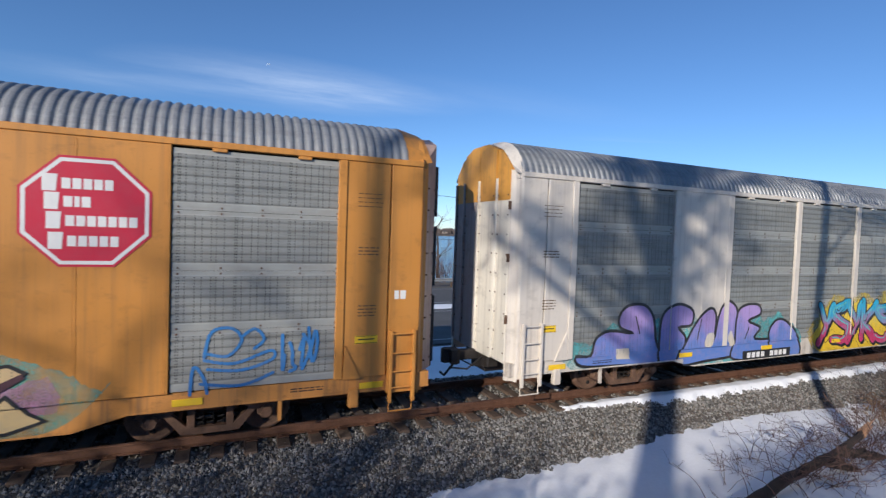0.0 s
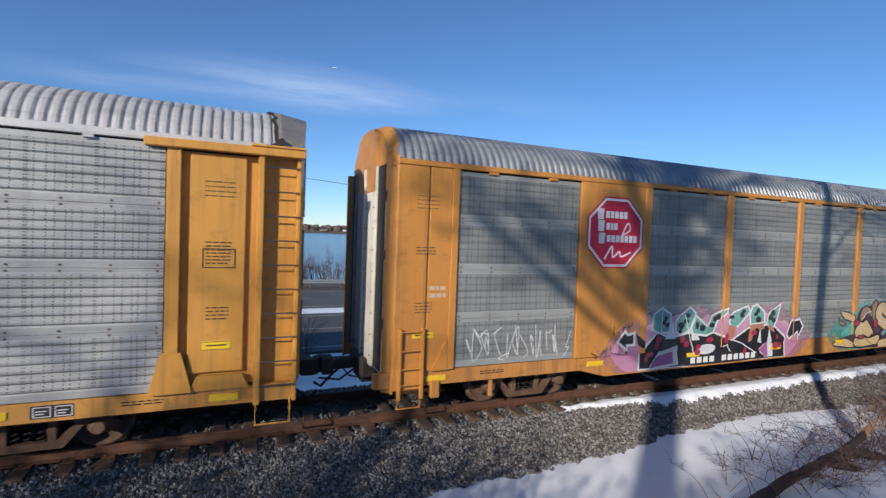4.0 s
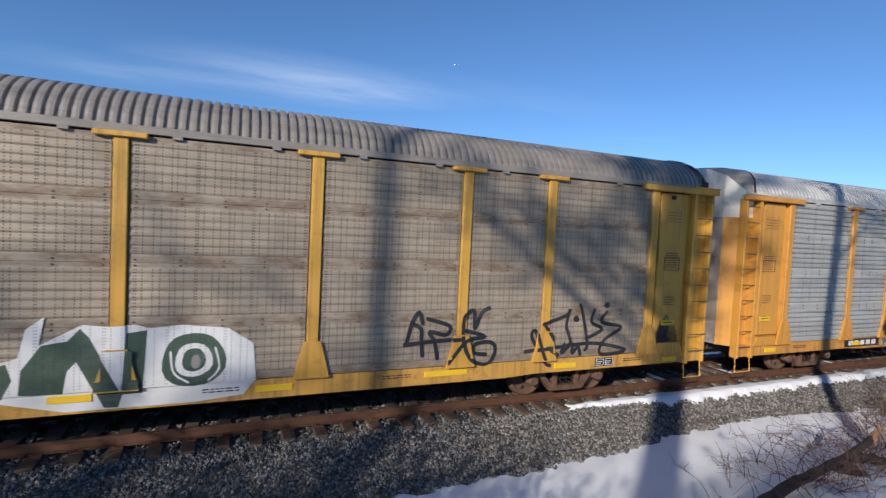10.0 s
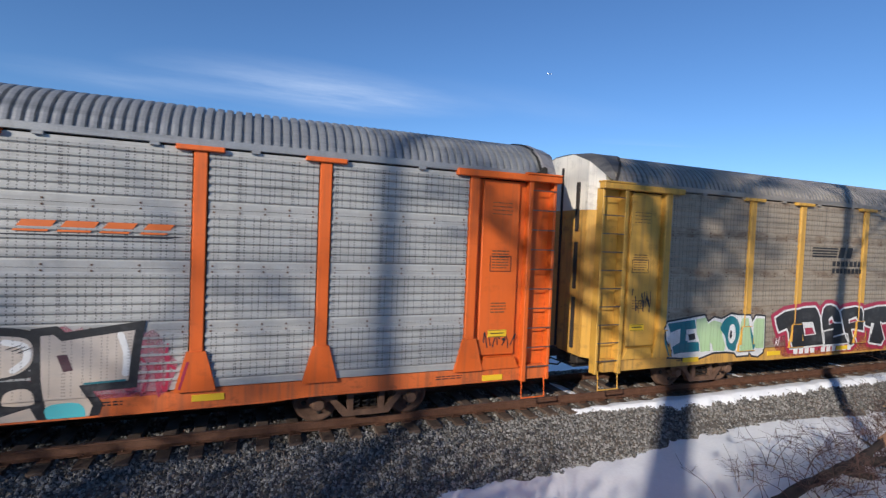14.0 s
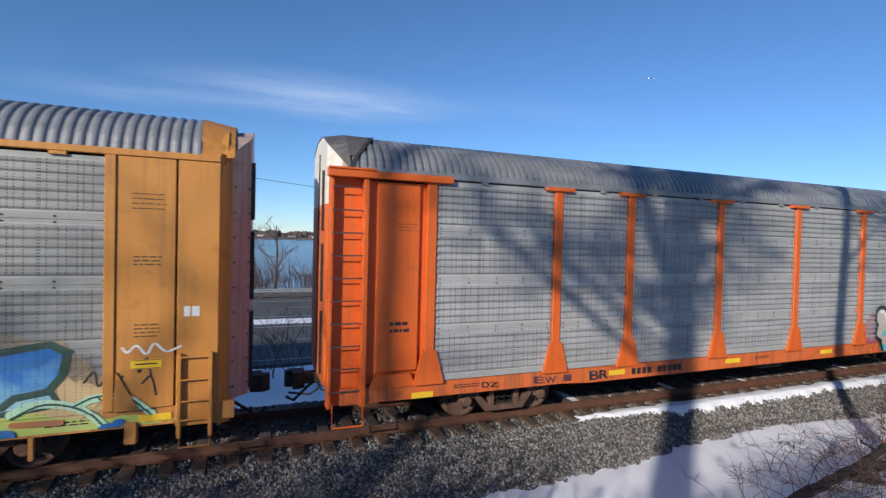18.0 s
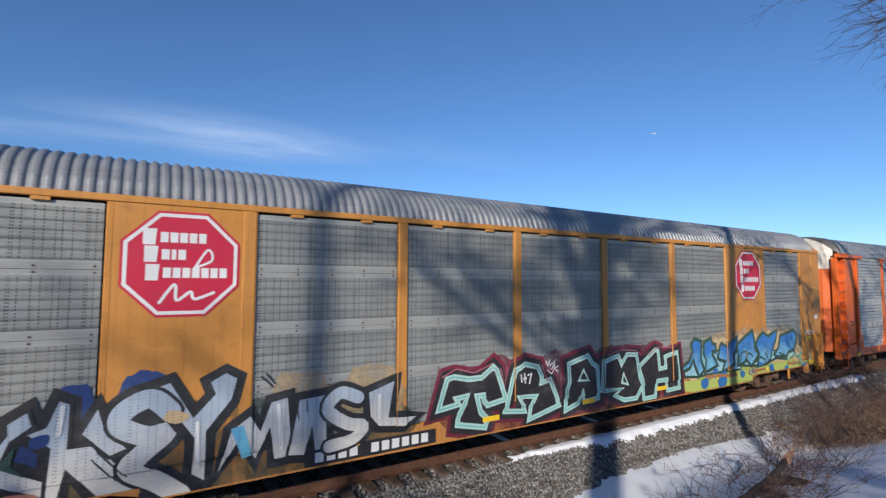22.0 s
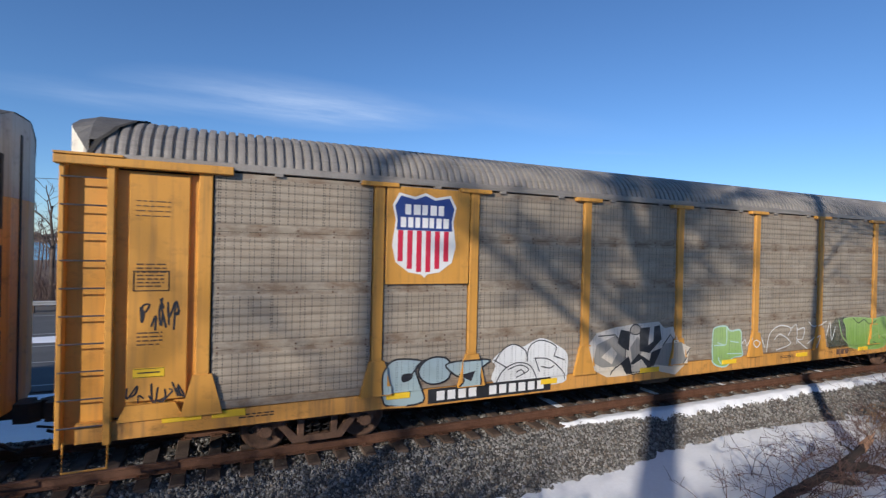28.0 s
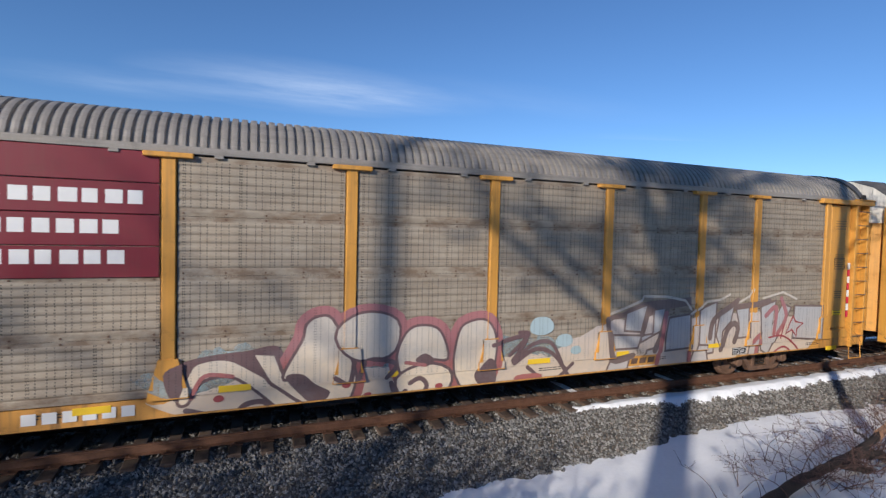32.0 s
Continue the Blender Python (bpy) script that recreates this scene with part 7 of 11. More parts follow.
g.ink("letter", S["lilac"], [(-11.72, 0.8), (-11.89, 1.04), (-11.5, 1.03), (-11.36, 1.41), (-10.96, 1.57), (-10.28, 1.48), (-10.66, 1.63), (-10.7, 1.9), (-10.46, 2.13), (-9.97, 2.14), (-9.66, 1.86), (-9.55, 1.31), (-9.42, 0.72), (-10.74, 0.74)], S["black"], 0.07)
g.ink("letter", S["lilac"], [(-9.36, 0.68), (-9.4, 1.71), (-9.14, 2.05), (-8.77, 2.13), (-8.36, 1.95), (-8.4, 1.6), (-8.82, 1.55), (-8.57, 1.25), (-8.81, 0.64)], S["black"], 0.07)
g.ink("letter", S["lilac"], [(-8.76, 0.63), (-8.42, 1.39), (-8.05, 1.83), (-7.7, 2), (-7.52, 1.78), (-7.55, 1.2), (-7.43, 1.78), (-7.25, 2.09), (-6.99, 2.16), (-6.69, 1.9), (-6.71, 1.3), (-6.44, 0.76), (-7.76, 0.63)], S["black"], 0.07)
g.ink("letter", S["lilac"], [(-6.73, 1.08), (-6.68, 1.82), (-6.37, 2.04), (-5.86, 2.03), (-5.75, 1.78), (-6.22, 1.61), (-5.74, 1.41), (-5.92, 1.11), (-4.62, 1.04), (-4.83, 0.57), (-6.69, 0.59)], S["black"], 0.07)
g.ink("letter", S["lilac"], [(-5.37, 1.2), (-5.16, 1.54), (-4.8, 1.6), (-4.35, 1.34), (-3.91, 0.8), (-4.07, 0.48), (-5.08, 0.67)], S["black"], 0.07)
g.fill("patch", S["bone"], [(-10.77, 1.14), (-10.39, 1.14), (-10.31, 0.87), (-10.72, 0.89)], False)
g.fill("patch", S["bone"], [(-7.89, 1.04), (-7.81, 1.33), (-7.57, 1.34), (-7.62, 1.03)])
g.fill("patch", S["bone"], [(-7, 1.2), (-6.89, 1.38), (-6.73, 1), (-6.9, 0.98)])
g.line("stroke", S["black"], 0.035, [(-10.21, 1.88), (-10.07, 1.47)])
g.line("stroke", S["black"], 0.035, [(-8.05, 1.73), (-8.17, 1.23)])
g.line("stroke", S["black"], 0.035, [(-6.2, 1.43), (-6.34, 1.13)])
wild_piece(c, "kcs", "red, blue and yellow graffiti", -3.2, 2.0, 0.7, 2.1, 7, 12, 0.24, S["yellow"], S["black"], S["redblue"], S["aqua"])
text_bar(c, 9, -6.2, -4.5, 0.60, 0.74, CHALK, INK)
for s in (-1, 1):
    plate(c, s * 13.3 - 0.05, s * 13.3 + 0.2, 0.8, 0.92, SIGNAL, -1.4835, "reflector")

# --- car B
c = CAR["B"]
g = Mural(c, "kcs", "sand and brown graffiti letters on a turquoise ground")
g.mist(S["teal"], 0.0, 8.69, 0.56, 1.95, 3, 0.2, True)
g.mist(S["teal"], 0.7, 7.49, 0.56, 1.72, 4, 0.2, False)
g.mist(S["pink"], 7.29, 8.09, 0.85, 1.35, 33, 0.1, True)
g.fill("letter_shade", S["plum"], [(0.52, 0.72), (1.06, 0.95), (1.43, 1.07), (1.39, 1.39), (1.81, 1.85), (2.3, 1.9), (2.64, 2), (3.27, 1.88), (3.83, 2), (4.53, 1.96), (4.75, 1.81), (5.17, 1.9), (5.85, 1.92), (6.21, 1.52), (6.36, 0.96), (6.26, 0.52), (5.22, 0.57), (3.78, 0.54), (2.33, 0.57), (1.14, 0.62)], False)
g.ink("letter", S["tan"], [(0.49, 0.74), (0.7, 0.87), (1.06, 0.93), (1.44, 0.82), (1.74, 0.62), (1.14, 0.64)], S["black"], 0.045)
g.ink("letter", S["tan"], [(0.67, 1.78), (1.16, 1.71), (1.44, 1.61), (1.4, 1.41), (0.94, 1.51)], S["black"], 0.045, False)
g.ink("letter", S["cocoa"], [(0.66, 1.57), (0.76, 1.47), (1.03, 1.37), (0.85, 1.32), (0.7, 1.39)], S["black"], 0.035)
g.ink("letter", S["tan"], [(1.52, 0.75), (1.75, 1), (2.32, 0.88), (2.84, 0.96), (2.95, 0.84), (2.85, 0.66), (2.33, 0.61), (1.75, 0.61)], S["black"], 0.05)
g.ink("letter", S["tan"], [(1.55, 0.97), (1.42, 1.08), (1.51, 1.26), (1.75, 1.45), (1.9, 1.38), (2.1, 1.47), (2.3, 1.3), (2.52, 1.05), (2.36, 0.88), (2.07, 0.95), (1.79, 0.9)], S["black"], 0.05)
g.ink("letter", S["cocoa"], [(1.74, 1.63), (1.85, 1.81), (2.09, 1.89), (2.32, 1.78), (2.43, 1.59), (2.33, 1.53), (2.14, 1.64), (1.98, 1.48), (1.79, 1.42)], S["black"], 0.05)
g.ink("letter", S["cocoa"], [(2.34, 1.9), (2.55, 2.07), (2.69, 2), (2.59, 1.7), (2.52, 1.33), (2.41, 1.53)], S["black"], 0.045, False)
g.fat("letter", S["tan"], 0.32, [(3.25, 1.65), (3, 1.82), (2.78, 1.71), (2.83, 1.45), (3.19, 1.25), (3.48, 1.02), (3.53, 0.78), (3.3, 0.65), (3.03, 0.62)], S["black"], 0.05)
g.ink("letter", S["tan"], [(3.29, 1.86), (3.6, 1.98), (3.85, 1.98), (3.74, 1.69), (3.64, 1.37), (3.76, 0.96), (3.79, 0.6), (3.63, 0.59), (3.53, 0.88), (3.38, 1.23), (3.42, 1.48)], S["black"], 0.05)
g.ink("letter", S["tan"], [(3.75, 1.31), (4.06, 1.62), (3.99, 1.78), (4.33, 1.99), (4.46, 1.92), (4.46, 1.71), (4.24, 1.62), (4.12, 1.45), (3.78, 1.11)], S["black"], 0.05, False)
g.ink("letter", S["tan"], [(3.82, 0.93), (4.17, 1.05), (4.55, 1.49), (4.66, 1.42), (4.38, 0.91), (4.23, 0.55), (3.97, 0.56)], S["black"], 0.05)
g.ink("letter", S["tan"], [(4.65, 1.52), (4.8, 1.89), (5.06, 1.9), (5.32, 1.57), (5.59, 1.02), (5.71, 0.57), (5.24, 0.6), (4.78, 0.66), (4.63, 0.7)], S["black"], 0.05)
g.fill("hole", S["plum"], [(4.8, 1.13), (4.89, 1.35), (5.03, 1.11)], False)
g.fill("hole", S["plum"], [(4.73, 0.77), (4.78, 0.92), (5.12, 0.95), (5.23, 0.79), (5.16, 0.66)])
g.fill("patch", S["tan"], [(4.8, 0.74), (5.1, 0.84), (5.16, 0.69), (4.84, 0.66)])
g.ink("letter", S["tan"], [(4.92, 1.71), (5.09, 1.97), (5.79, 2), (5.87, 1.88), (5.53, 1.86), (5.13, 1.76)], S["black"], 0.05, False)
g.ink("letter", S["cocoa"], [(5.61, 1.59), (5.68, 1.79), (5.91, 1.84), (6.27, 1.59), (6.07, 1.48), (5.88, 1.43), (6.36, 1.09), (6.17, 0.89), (5.88, 1.21), (5.65, 1.43)], S["black"], 0.05)
g.ink("letter", S["tan"], [(6.18, 1.89), (6.48, 2.04), (6.69, 1.9), (6.55, 1.62), (6.44, 1.33), (6.27, 1.47), (6.2, 1.68)], S["black"], 0.05, False)
g.ink("letter", S["tan"], [(6.55, 1.45), (6.63, 1.65), (6.95, 1.53), (7.49, 1.61), (7.68, 1.49), (7.59, 1.38), (7.11, 1.24), (6.85, 1.32)], S["black"], 0.05, False)
g.ink("letter", S["tan"], [(5.86, 0.72), (6.21, 0.89), (6.78, 0.92), (7.08, 0.81), (7.46, 1.17), (7.7, 0.89), (7.89, 0.76), (7.44, 0.62), (6.66, 0.64), (6.1, 0.59)], S["black"], 0.05, False)
g.oval("eye", S["crimson"], 3.76, 1.63, 0.13, 0.14, S["black"], 0.035)
g.oval("eye", S["crimson"], 2.59, 1.33, 0.11, 0.13, S["black"], 0.035)
g.oval("eye", S["crimson"], 1.54, 1.38, 0.16, 0.09, S["black"], 0.035)
g.oval("eye", S["crimson"], 1.91, 0.93, 0.17, 0.05, S["black"], 0.035)
g.oval("eye", S["crimson"], 5.8, 1, 0.13, 0.08, S["black"], 0.035)
g.oval("eye", S["crimson"], 3.06, 1.02, 0.16, 0.07, S["black"], 0.035)
g.fill("patch", S["aqua"], [(3.08, 1.1), (3.2, 1.01), (3.09, 0.92), (3, 1.01)])
g.fill("shade", S["plum"], [(3.86, 0.99), (4.2, 1.13), (4.01, 0.84)], False)
g.fill("shade", S["plum"], [(4.12, 1.43), (4.44, 1.7), (4.36, 1.44), (4.15, 1.33)], False)
g.fill("patch", S["crimson"], [(7.11, 1.26), (7.37, 1.37), (7.33, 1.22), (7.2, 1.17)])
g.fill("shade", S["plum"], [(7.32, 1.33), (7.65, 1.49), (7.68, 1.42), (7.37, 1.22)], False)
g.line("stroke", S["white"], 0.018, [(2.74, 1.43), (3.19, 1.25), (3.57, 0.88)])
g.line("stroke", S["white"], 0.018, [(1.86, 1.49), (2.06, 1.66), (2.3, 1.72)])
g.line("stroke", S["white"], 0.018, [(1.75, 1.05), (1.86, 1.4)])
g.line("stroke", S["white"], 0.018, [(4.55, 1.3), (4.37, 0.7)])
g = Mural(c, "kcs", "green and black spotted graffiti on a pink ground")
g.mist(S["pink"], -8.58, -0.56, 0.55, 2.0, 21, 0.16, True)
g.mist(S["pink"], -8.18, -1.06, 0.55, 1.78, 22, 0.16, False)
g.ink("letter", S["greenblack2"], [(-7.18, 0.59), (-7.18, 1.02), (-7, 1.16), (-6.65, 1.47), (-6.22, 1.31), (-5.59, 1.41), (-4.76, 1.39), (-4.01, 1.15), (-3.4, 1.43), (-2.42, 1.51), (-1.85, 1.12), (-1.77, 0.55), (-3.01, 0.55), (-4.74, 0.51), (-5.86, 0.56)], S["white"], 0.05, False)
g.fill("spike", S["white"], [(-6.4, 1.29), (-6.24, 1.67), (-6.14, 1.7), (-6.05, 1.28)], False)
g.fill("spike", S["white"], [(-5.56, 1.71), (-5.49, 1.21), (-5.2, 1.21)], False)
g.fill("spike", S["white"], [(-3, 1.04), (-2.9, 1.45), (-2.84, 1)], False)
g.fill("spike", S["white"], [(-2.6, 1), (-2.54, 1.4), (-2.4, 1.01)], False)
g.fill("spike", S["white"], [(-6.71, 0.59), (-6.55, 0.99), (-5.98, 1.12), (-5.88, 0.63), (-6.58, 0.57)], False)
g.fill("spike", S["white"], [(-2.93, 0.81), (-2.57, 1.05), (-2.32, 0.96), (-2.29, 0.6), (-2.63, 0.61)], False)
g.fill("patch", S["magenta"], [(-6.58, 0.88), (-6.1, 0.97), (-6.06, 0.67), (-6.8, 0.62)], False)
g.fill("patch", S["magenta"], [(-2.88, 0.83), (-2.57, 1.03), (-2.49, 0.62), (-2.66, 0.63)], False)
g.ink("letter", S["seafoam"], [(-6.83, 1.54), (-6.8, 1.9), (-6.54, 2.05), (-6.23, 1.89), (-6.26, 1.46), (-6.59, 1.44)], S["white"], 0.05, False)
g.ink("letter", S["seafoam"], [(-6.07, 1.68), (-5.95, 1.84), (-5.59, 2.05), (-5.38, 1.89), (-5.59, 1.45), (-5.87, 1.38), (-6.05, 1.44)], S["white"], 0.05, False)
g.ink("letter", S["seafoam"], [(-5.52, 1.55), (-5.36, 1.82), (-4.95, 1.54), (-4.8, 1.82), (-4.26, 1.99), (-4.28, 1.88), (-4.6, 1.67), (-4.75, 1.38), (-4.99, 1.31), (-5.48, 1.37)], S["white"], 0.05, False)
g.ink("letter", S["seafoam"], [(-4.15, 1.64), (-4.03, 1.87), (-3.46, 2.03), (-3.35, 1.86), (-3.8, 1.51), (-4.06, 1.43)], S["white"], 0.05, False)
g.ink("letter", S["seafoam"], [(-3.37, 1.79), (-3.28, 2), (-3.1, 2.06), (-2.77, 1.85), (-2.76, 1.56), (-3.32, 1.52)], S["white"], 0.05, False)
g.ink("letter", S["seafoam"], [(-2.68, 1.53), (-2.57, 1.82), (-2.11, 2.05), (-2.24, 1.6), (-2.41, 1.36)], S["white"], 0.05, False)
g.fill("patch", S["salmon"], [(-4.17, 1.58), (-4.06, 1.52), (-3.87, 1.49), (-3.97, 1.19), (-4.26, 1.12)], False)
g.fill("patch", S["salmon"], [(-3.32, 1.52), (-2.8, 1.54), (-2.75, 1.39), (-2.94, 1.35), (-3.08, 1.46), (-3.26, 1.09), (-3.39, 1.05)], False)
g.fill("patch", S["salmon"], [(-2.66, 1.5), (-2.36, 1.41), (-2.31, 1.26), (-2.56, 1.37)], False)
g.oval("eye", S["white"], -4.94, 0.96, 0.32, 0.14, S["black"], 0.03)
g.oval("spot", S["black"], -6.47, 1.7, 0.06, 0.06)
g.oval("spot", S["black"], -6.35, 1.63, 0.07, 0.06)
g.oval("spot", S["black"], -6.41, 1.8, 0.05, 0.07)
g.oval("spot", S["black"], -5.88, 1.6, 0.11, 0.09)
g.oval("spot", S["black"], -5.72, 1.7, 0.1, 0.06)
g.oval("spot", S["black"], -5.67, 1.84, 0.08, 0.06)
g.oval("spot", S["black"], -5.91, 1.46, 0.06, 0.06)
g.oval("spot", S["black"], -5.33, 1.58, 0.06, 0.1)
g.oval("spot", S["black"], -5.14, 1.51, 0.1, 0.09)
g.oval("spot", S["black"], -4.8, 1.57, 0.1, 0.06)
g.oval("spot", S["black"], -4.7, 1.72, 0.07, 0.08)
g.oval("spot", S["black"], -4.58, 1.78, 0.09, 0.09)
g.oval("spot", S["black"], -4.07, 1.75, 0.1, 0.05)
g.oval("spot", S["black"], -3.68, 1.8, 0.09, 0.08)
g.oval("spot", S["black"], -3.62, 1.89, 0.08, 0.06)
g.oval("spot", S["black"], -3.14, 1.8, 0.08, 0.05)
g.oval("spot", S["black"], -3.02, 1.65, 0.11, 0.09)
g.oval("spot", S["black"], -3.05, 1.89, 0.08, 0.07)
g.oval("spot", S["black"], -2.52, 1.69, 0.1, 0.08)
g.oval("spot", S["black"], -2.42, 1.81, 0.1, 0.09)
g.oval("spot", S["black"], -2.39, 1.61, 0.08, 0.07)
g.oval("spot", S["crimson"], -6.62, 1.29, 0.1, 0.09)
g.oval("spot", S["crimson"], -6.68, 1.13, 0.07, 0.08)
g.oval("spot", S["crimson"], -6.84, 0.94, 0.12, 0.06)
g.oval("spot", S["crimson"], -6.96, 0.84, 0.06, 0.1)
g.oval("spot", S["crimson"], -5.84, 1.26, 0.08, 0.09)
g.oval("spot", S["crimson"], -5.69, 1.14, 0.09, 0.08)
g.oval("spot", S["crimson"], -4.87, 1.2, 0.13, 0.07)
g.oval("spot", S["crimson"], -5.27, 1.04, 0.09, 0.07)
g.oval("spot", S["crimson"], -5.25, 0.9, 0.1, 0.08)
g.oval("spot", S["crimson"], -4.25, 1.26, 0.08, 0.1)
g.oval("spot", S["crimson"], -4.31, 1.17, 0.08, 0.09)
g.oval("spot", S["crimson"], -3.17, 1.3, 0.12, 0.07)
g.oval("spot", S["crimson"], -2.21, 1.15, 0.06, 0.07)
g.oval("spot", S["crimson"], -2.22, 0.9, 0.11, 0.1)
g.oval("spot", S["crimson"], -2.05, 0.91, 0.08, 0.08)
g.oval("spot", S["crimson"], -3.48, 0.82, 0.07, 0.09)
g.line("stroke", S["white"], 0.03, [(-5.77, 1.85), (-5.55, 1.19), (-5.36, 0.83)], False)
g.line("stroke", S["white"], 0.03, [(-4.43, 1), (-4.22, 1.05), (-4.05, 0.85)], False)
g.line("stroke", S["white"], 0.03, [(-4.01, 1.15), (-3.66, 1.05), (-3.02, 0.75)], False)
g.line("stroke", S["white"], 0.03, [(-6.84, 0.64), (-6.58, 0.96)], False)
g.line("stroke", S["white"], 0.03, [(-6.54, 2.05), (-6.55, 1.48)], False)
g.ink("letter", S["black"], [(-7.93, 1.31), (-7.72, 1.55), (-7.62, 1.46), (-7.43, 1.5), (-7.42, 1.22), (-7.64, 1.22), (-7.64, 1.11)], S["white"], 0.06, False)
g.fill("arrow", S["black"], [(-7.37, 1.48), (-7.08, 1.28), (-7.09, 1.1), (-7.31, 1.21)], False)
g.ink("letter", S["black"], [(-1.81, 1.18), (-1.64, 1.57), (-1.28, 1.61), (-1.09, 1.39), (-1.36, 1.03), (-1.4, 1.27), (-1.68, 1.06)], S["white"], 0.05, False)
text_bar(c, 11, -5.5, -3.0, 0.62, 0.77, CHALK, INK)
tag(c, "kcs", "blue line drawing of a round-eyed face", [[(9.95, 1.55), (10.05, 1.95), (10.35, 2.0), (10.5, 1.8), (10.3, 1.55), (10.0, 1.6)], [(10.5, 1.85), (10.7, 1.98), (10.85, 1.8), (10.7, 1.65)], [(9.95, 1.5), (10.4, 1.42), (10.95, 1.6), (10.98, 1.45), (10.5, 1.3), (10.0, 1.35)], [(9.75, 0.95), (9.8, 1.4), (9.95, 1.2), (10.0, 0.95)], [(9.9, 1.12), (10.5, 1.05), (11.0, 1.22)]], 0.05, S["blue"])
scribble(c, "kcs", "blue scrawled tag", 11.15, 11.7, 1.2, 2.0, 5, 8, 0.055, S["blue"])
scribble(c, "kcs", "thin white scrawled tag", -11.75, -9.25, 1.08, 1.8, 16, 9, 0.02, S["white"])
scribble(c, "kcs", "small black scrawled tag", -8.6, -7.6, 0.95, 1.25, 6, 10, 0.022, S["ink"])
scribble(c, "kcs", "small black scrawled tag", -8.1, -7.5, 1.4, 1.75, 5, 14, 0.022, S["ink"])


# --- car C
c = CAR["C"]
g = Mural(c, "ttx", "green, yellow and blue flowing graffiti with eyes")
g.mist(S["lagoon"], -7.26, -1.39, 0.6, 1.5, 33, 0.12, True)
g.ink("wave", S["teal"], [(-7.06, 0.72), (-6.87, 0.94), (-6.23, 1.09), (-4.48, 1.08), (-2.35, 1.03), (-2.33, 0.69), (-4.98, 0.63), (-6.82, 0.67)], S["black"], 0.03, False)
g.fill("wave", S["blue"], [(-5.38, 0.7), (-5.24, 1.04), (-4.59, 1.1), (-4.05, 0.95), (-3.72, 1.09), (-3.26, 1), (-3.02, 0.79), (-3.93, 0.69)])
g.fill("wave", S["sky"], [(-6.95, 0.72), (-6.83, 0.98), (-6.49, 0.91), (-6.65, 0.71)])
g.ink("letter", S["leafy"], [(-6.9, 1.15), (-6.76, 1.4), (-6.5, 1.62), (-6.24, 1.77), (-5.78, 1.61), (-5.4, 1.39), (-4.6, 1.51), (-4.4, 1.65), (-3.97, 1.74), (-3.94, 1.05), (-5.39, 1.03)], S["black"], 0.04)
g.ink("letter", S["mintpale"], [(-4.99, 1.08), (-4.9, 1.37), (-4.6, 1.46), (-4.38, 1.24), (-4.48, 1.09)], S["black"], 0.03)
g.ink("letter", S["mintpale"], [(-5.59, 1.32), (-5.4, 1.46), (-5.1, 1.34), (-5.14, 1.09), (-5.39, 1.09)], S["black"], 0.03)
g.ink("letter", S["mintpale"], [(-4.03, 1.11), (-3.96, 1.42), (-3.46, 1.63), (-3.28, 1.27), (-3.61, 1.02)], S["black"], 0.03)
g.ink("letter", S["leafy"], [(-3.21, 1.16), (-3.05, 1.39), (-2.81, 1.58), (-2.47, 1.45), (-2.33, 1.1), (-2.55, 1)], S["black"], 0.035)
g.fat("letter", S["emerald"], 0.16, [(-6.97, 1.39), (-6.67, 1.47), (-6.37, 1.71), (-6.29, 1.91)], S["black"], 0.035)
g.fat("letter", S["emerald"], 0.17, [(-5.96, 1.3), (-5.78, 1.55), (-5.3, 1.5), (-4.81, 1.55), (-4.4, 1.83), (-3.92, 1.89), (-3.35, 1.73), (-3, 1.81)], S["black"], 0.035)
g.fat("letter", S["emerald"], 0.12, [(-3.95, 1.21), (-3.72, 1.46), (-3.49, 1.58)], S["black"], 0.03)
g.line("stroke", S["yellow"], 0.05, [(-5.25, 1.38), (-4.8, 1.45), (-4.45, 1.69), (-3.97, 1.72), (-3.41, 1.65)])
g.fill("mark", S["black"], [(-6.37, 1.56), (-6.24, 1.63), (-6.14, 1.45), (-6.05, 1.16), (-6.16, 1.26), (-6.23, 1.41)])
g.oval("eye", S["yellow"], -5.83, 0.94, 0.24, 0.2, S["black"], 0.035)
g.oval("spot", S["black"], -5.83, 0.94, 0.08, 0.07)
g.oval("eye", S["bone"], -6.36, 0.97, 0.19, 0.16, S["black"], 0.035)
g.oval("spot", S["black"], -6.36, 0.97, 0.06, 0.06)
g.oval("eye", S["sky"], -5.17, 0.89, 0.17, 0.14, S["black"], 0.035)
g.oval("spot", S["black"], -5.17, 0.89, 0.06, 0.05)
g.oval("eye", S["mintpale"], -4.66, 0.95, 0.17, 0.14, S["black"], 0.035)
g.oval("spot", S["black"], -4.66, 0.95, 0.06, 0.05)
g.oval("eye", S["tan"], -4.2, 0.89, 0.14, 0.12, S["black"], 0.035)
g.oval("spot", S["black"], -4.2, 0.89, 0.05, 0.04)
g.oval("eye", S["blue"], -3.88, 0.86, 0.17, 0.14, S["black"], 0.035)
g.oval("spot", S["black"], -3.88, 0.86, 0.06, 0.05)
g.oval("eye", S["yellow"], -2.79, 0.96, 0.14, 0.12, S["black"], 0.035)
g.oval("spot", S["black"], -2.79, 0.96, 0.05, 0.04)
g.oval("eye", S["bone"], -6.83, 0.94, 0.13, 0.11, S["black"], 0.035)
g.oval("spot", S["black"], -6.83, 0.94, 0.04, 0.04)
g.oval("spot", S["ink"], -6.06, 1.88, 0.2, 0.17)
g.oval("spot", S["ink"], -5.28, 1.76, 0.25, 0.21)
g.oval("spot", S["ink"], -5.12, 1.79, 0.12, 0.1)
g.oval("spot", S["ink"], -4.77, 1.95, 0.13, 0.11)
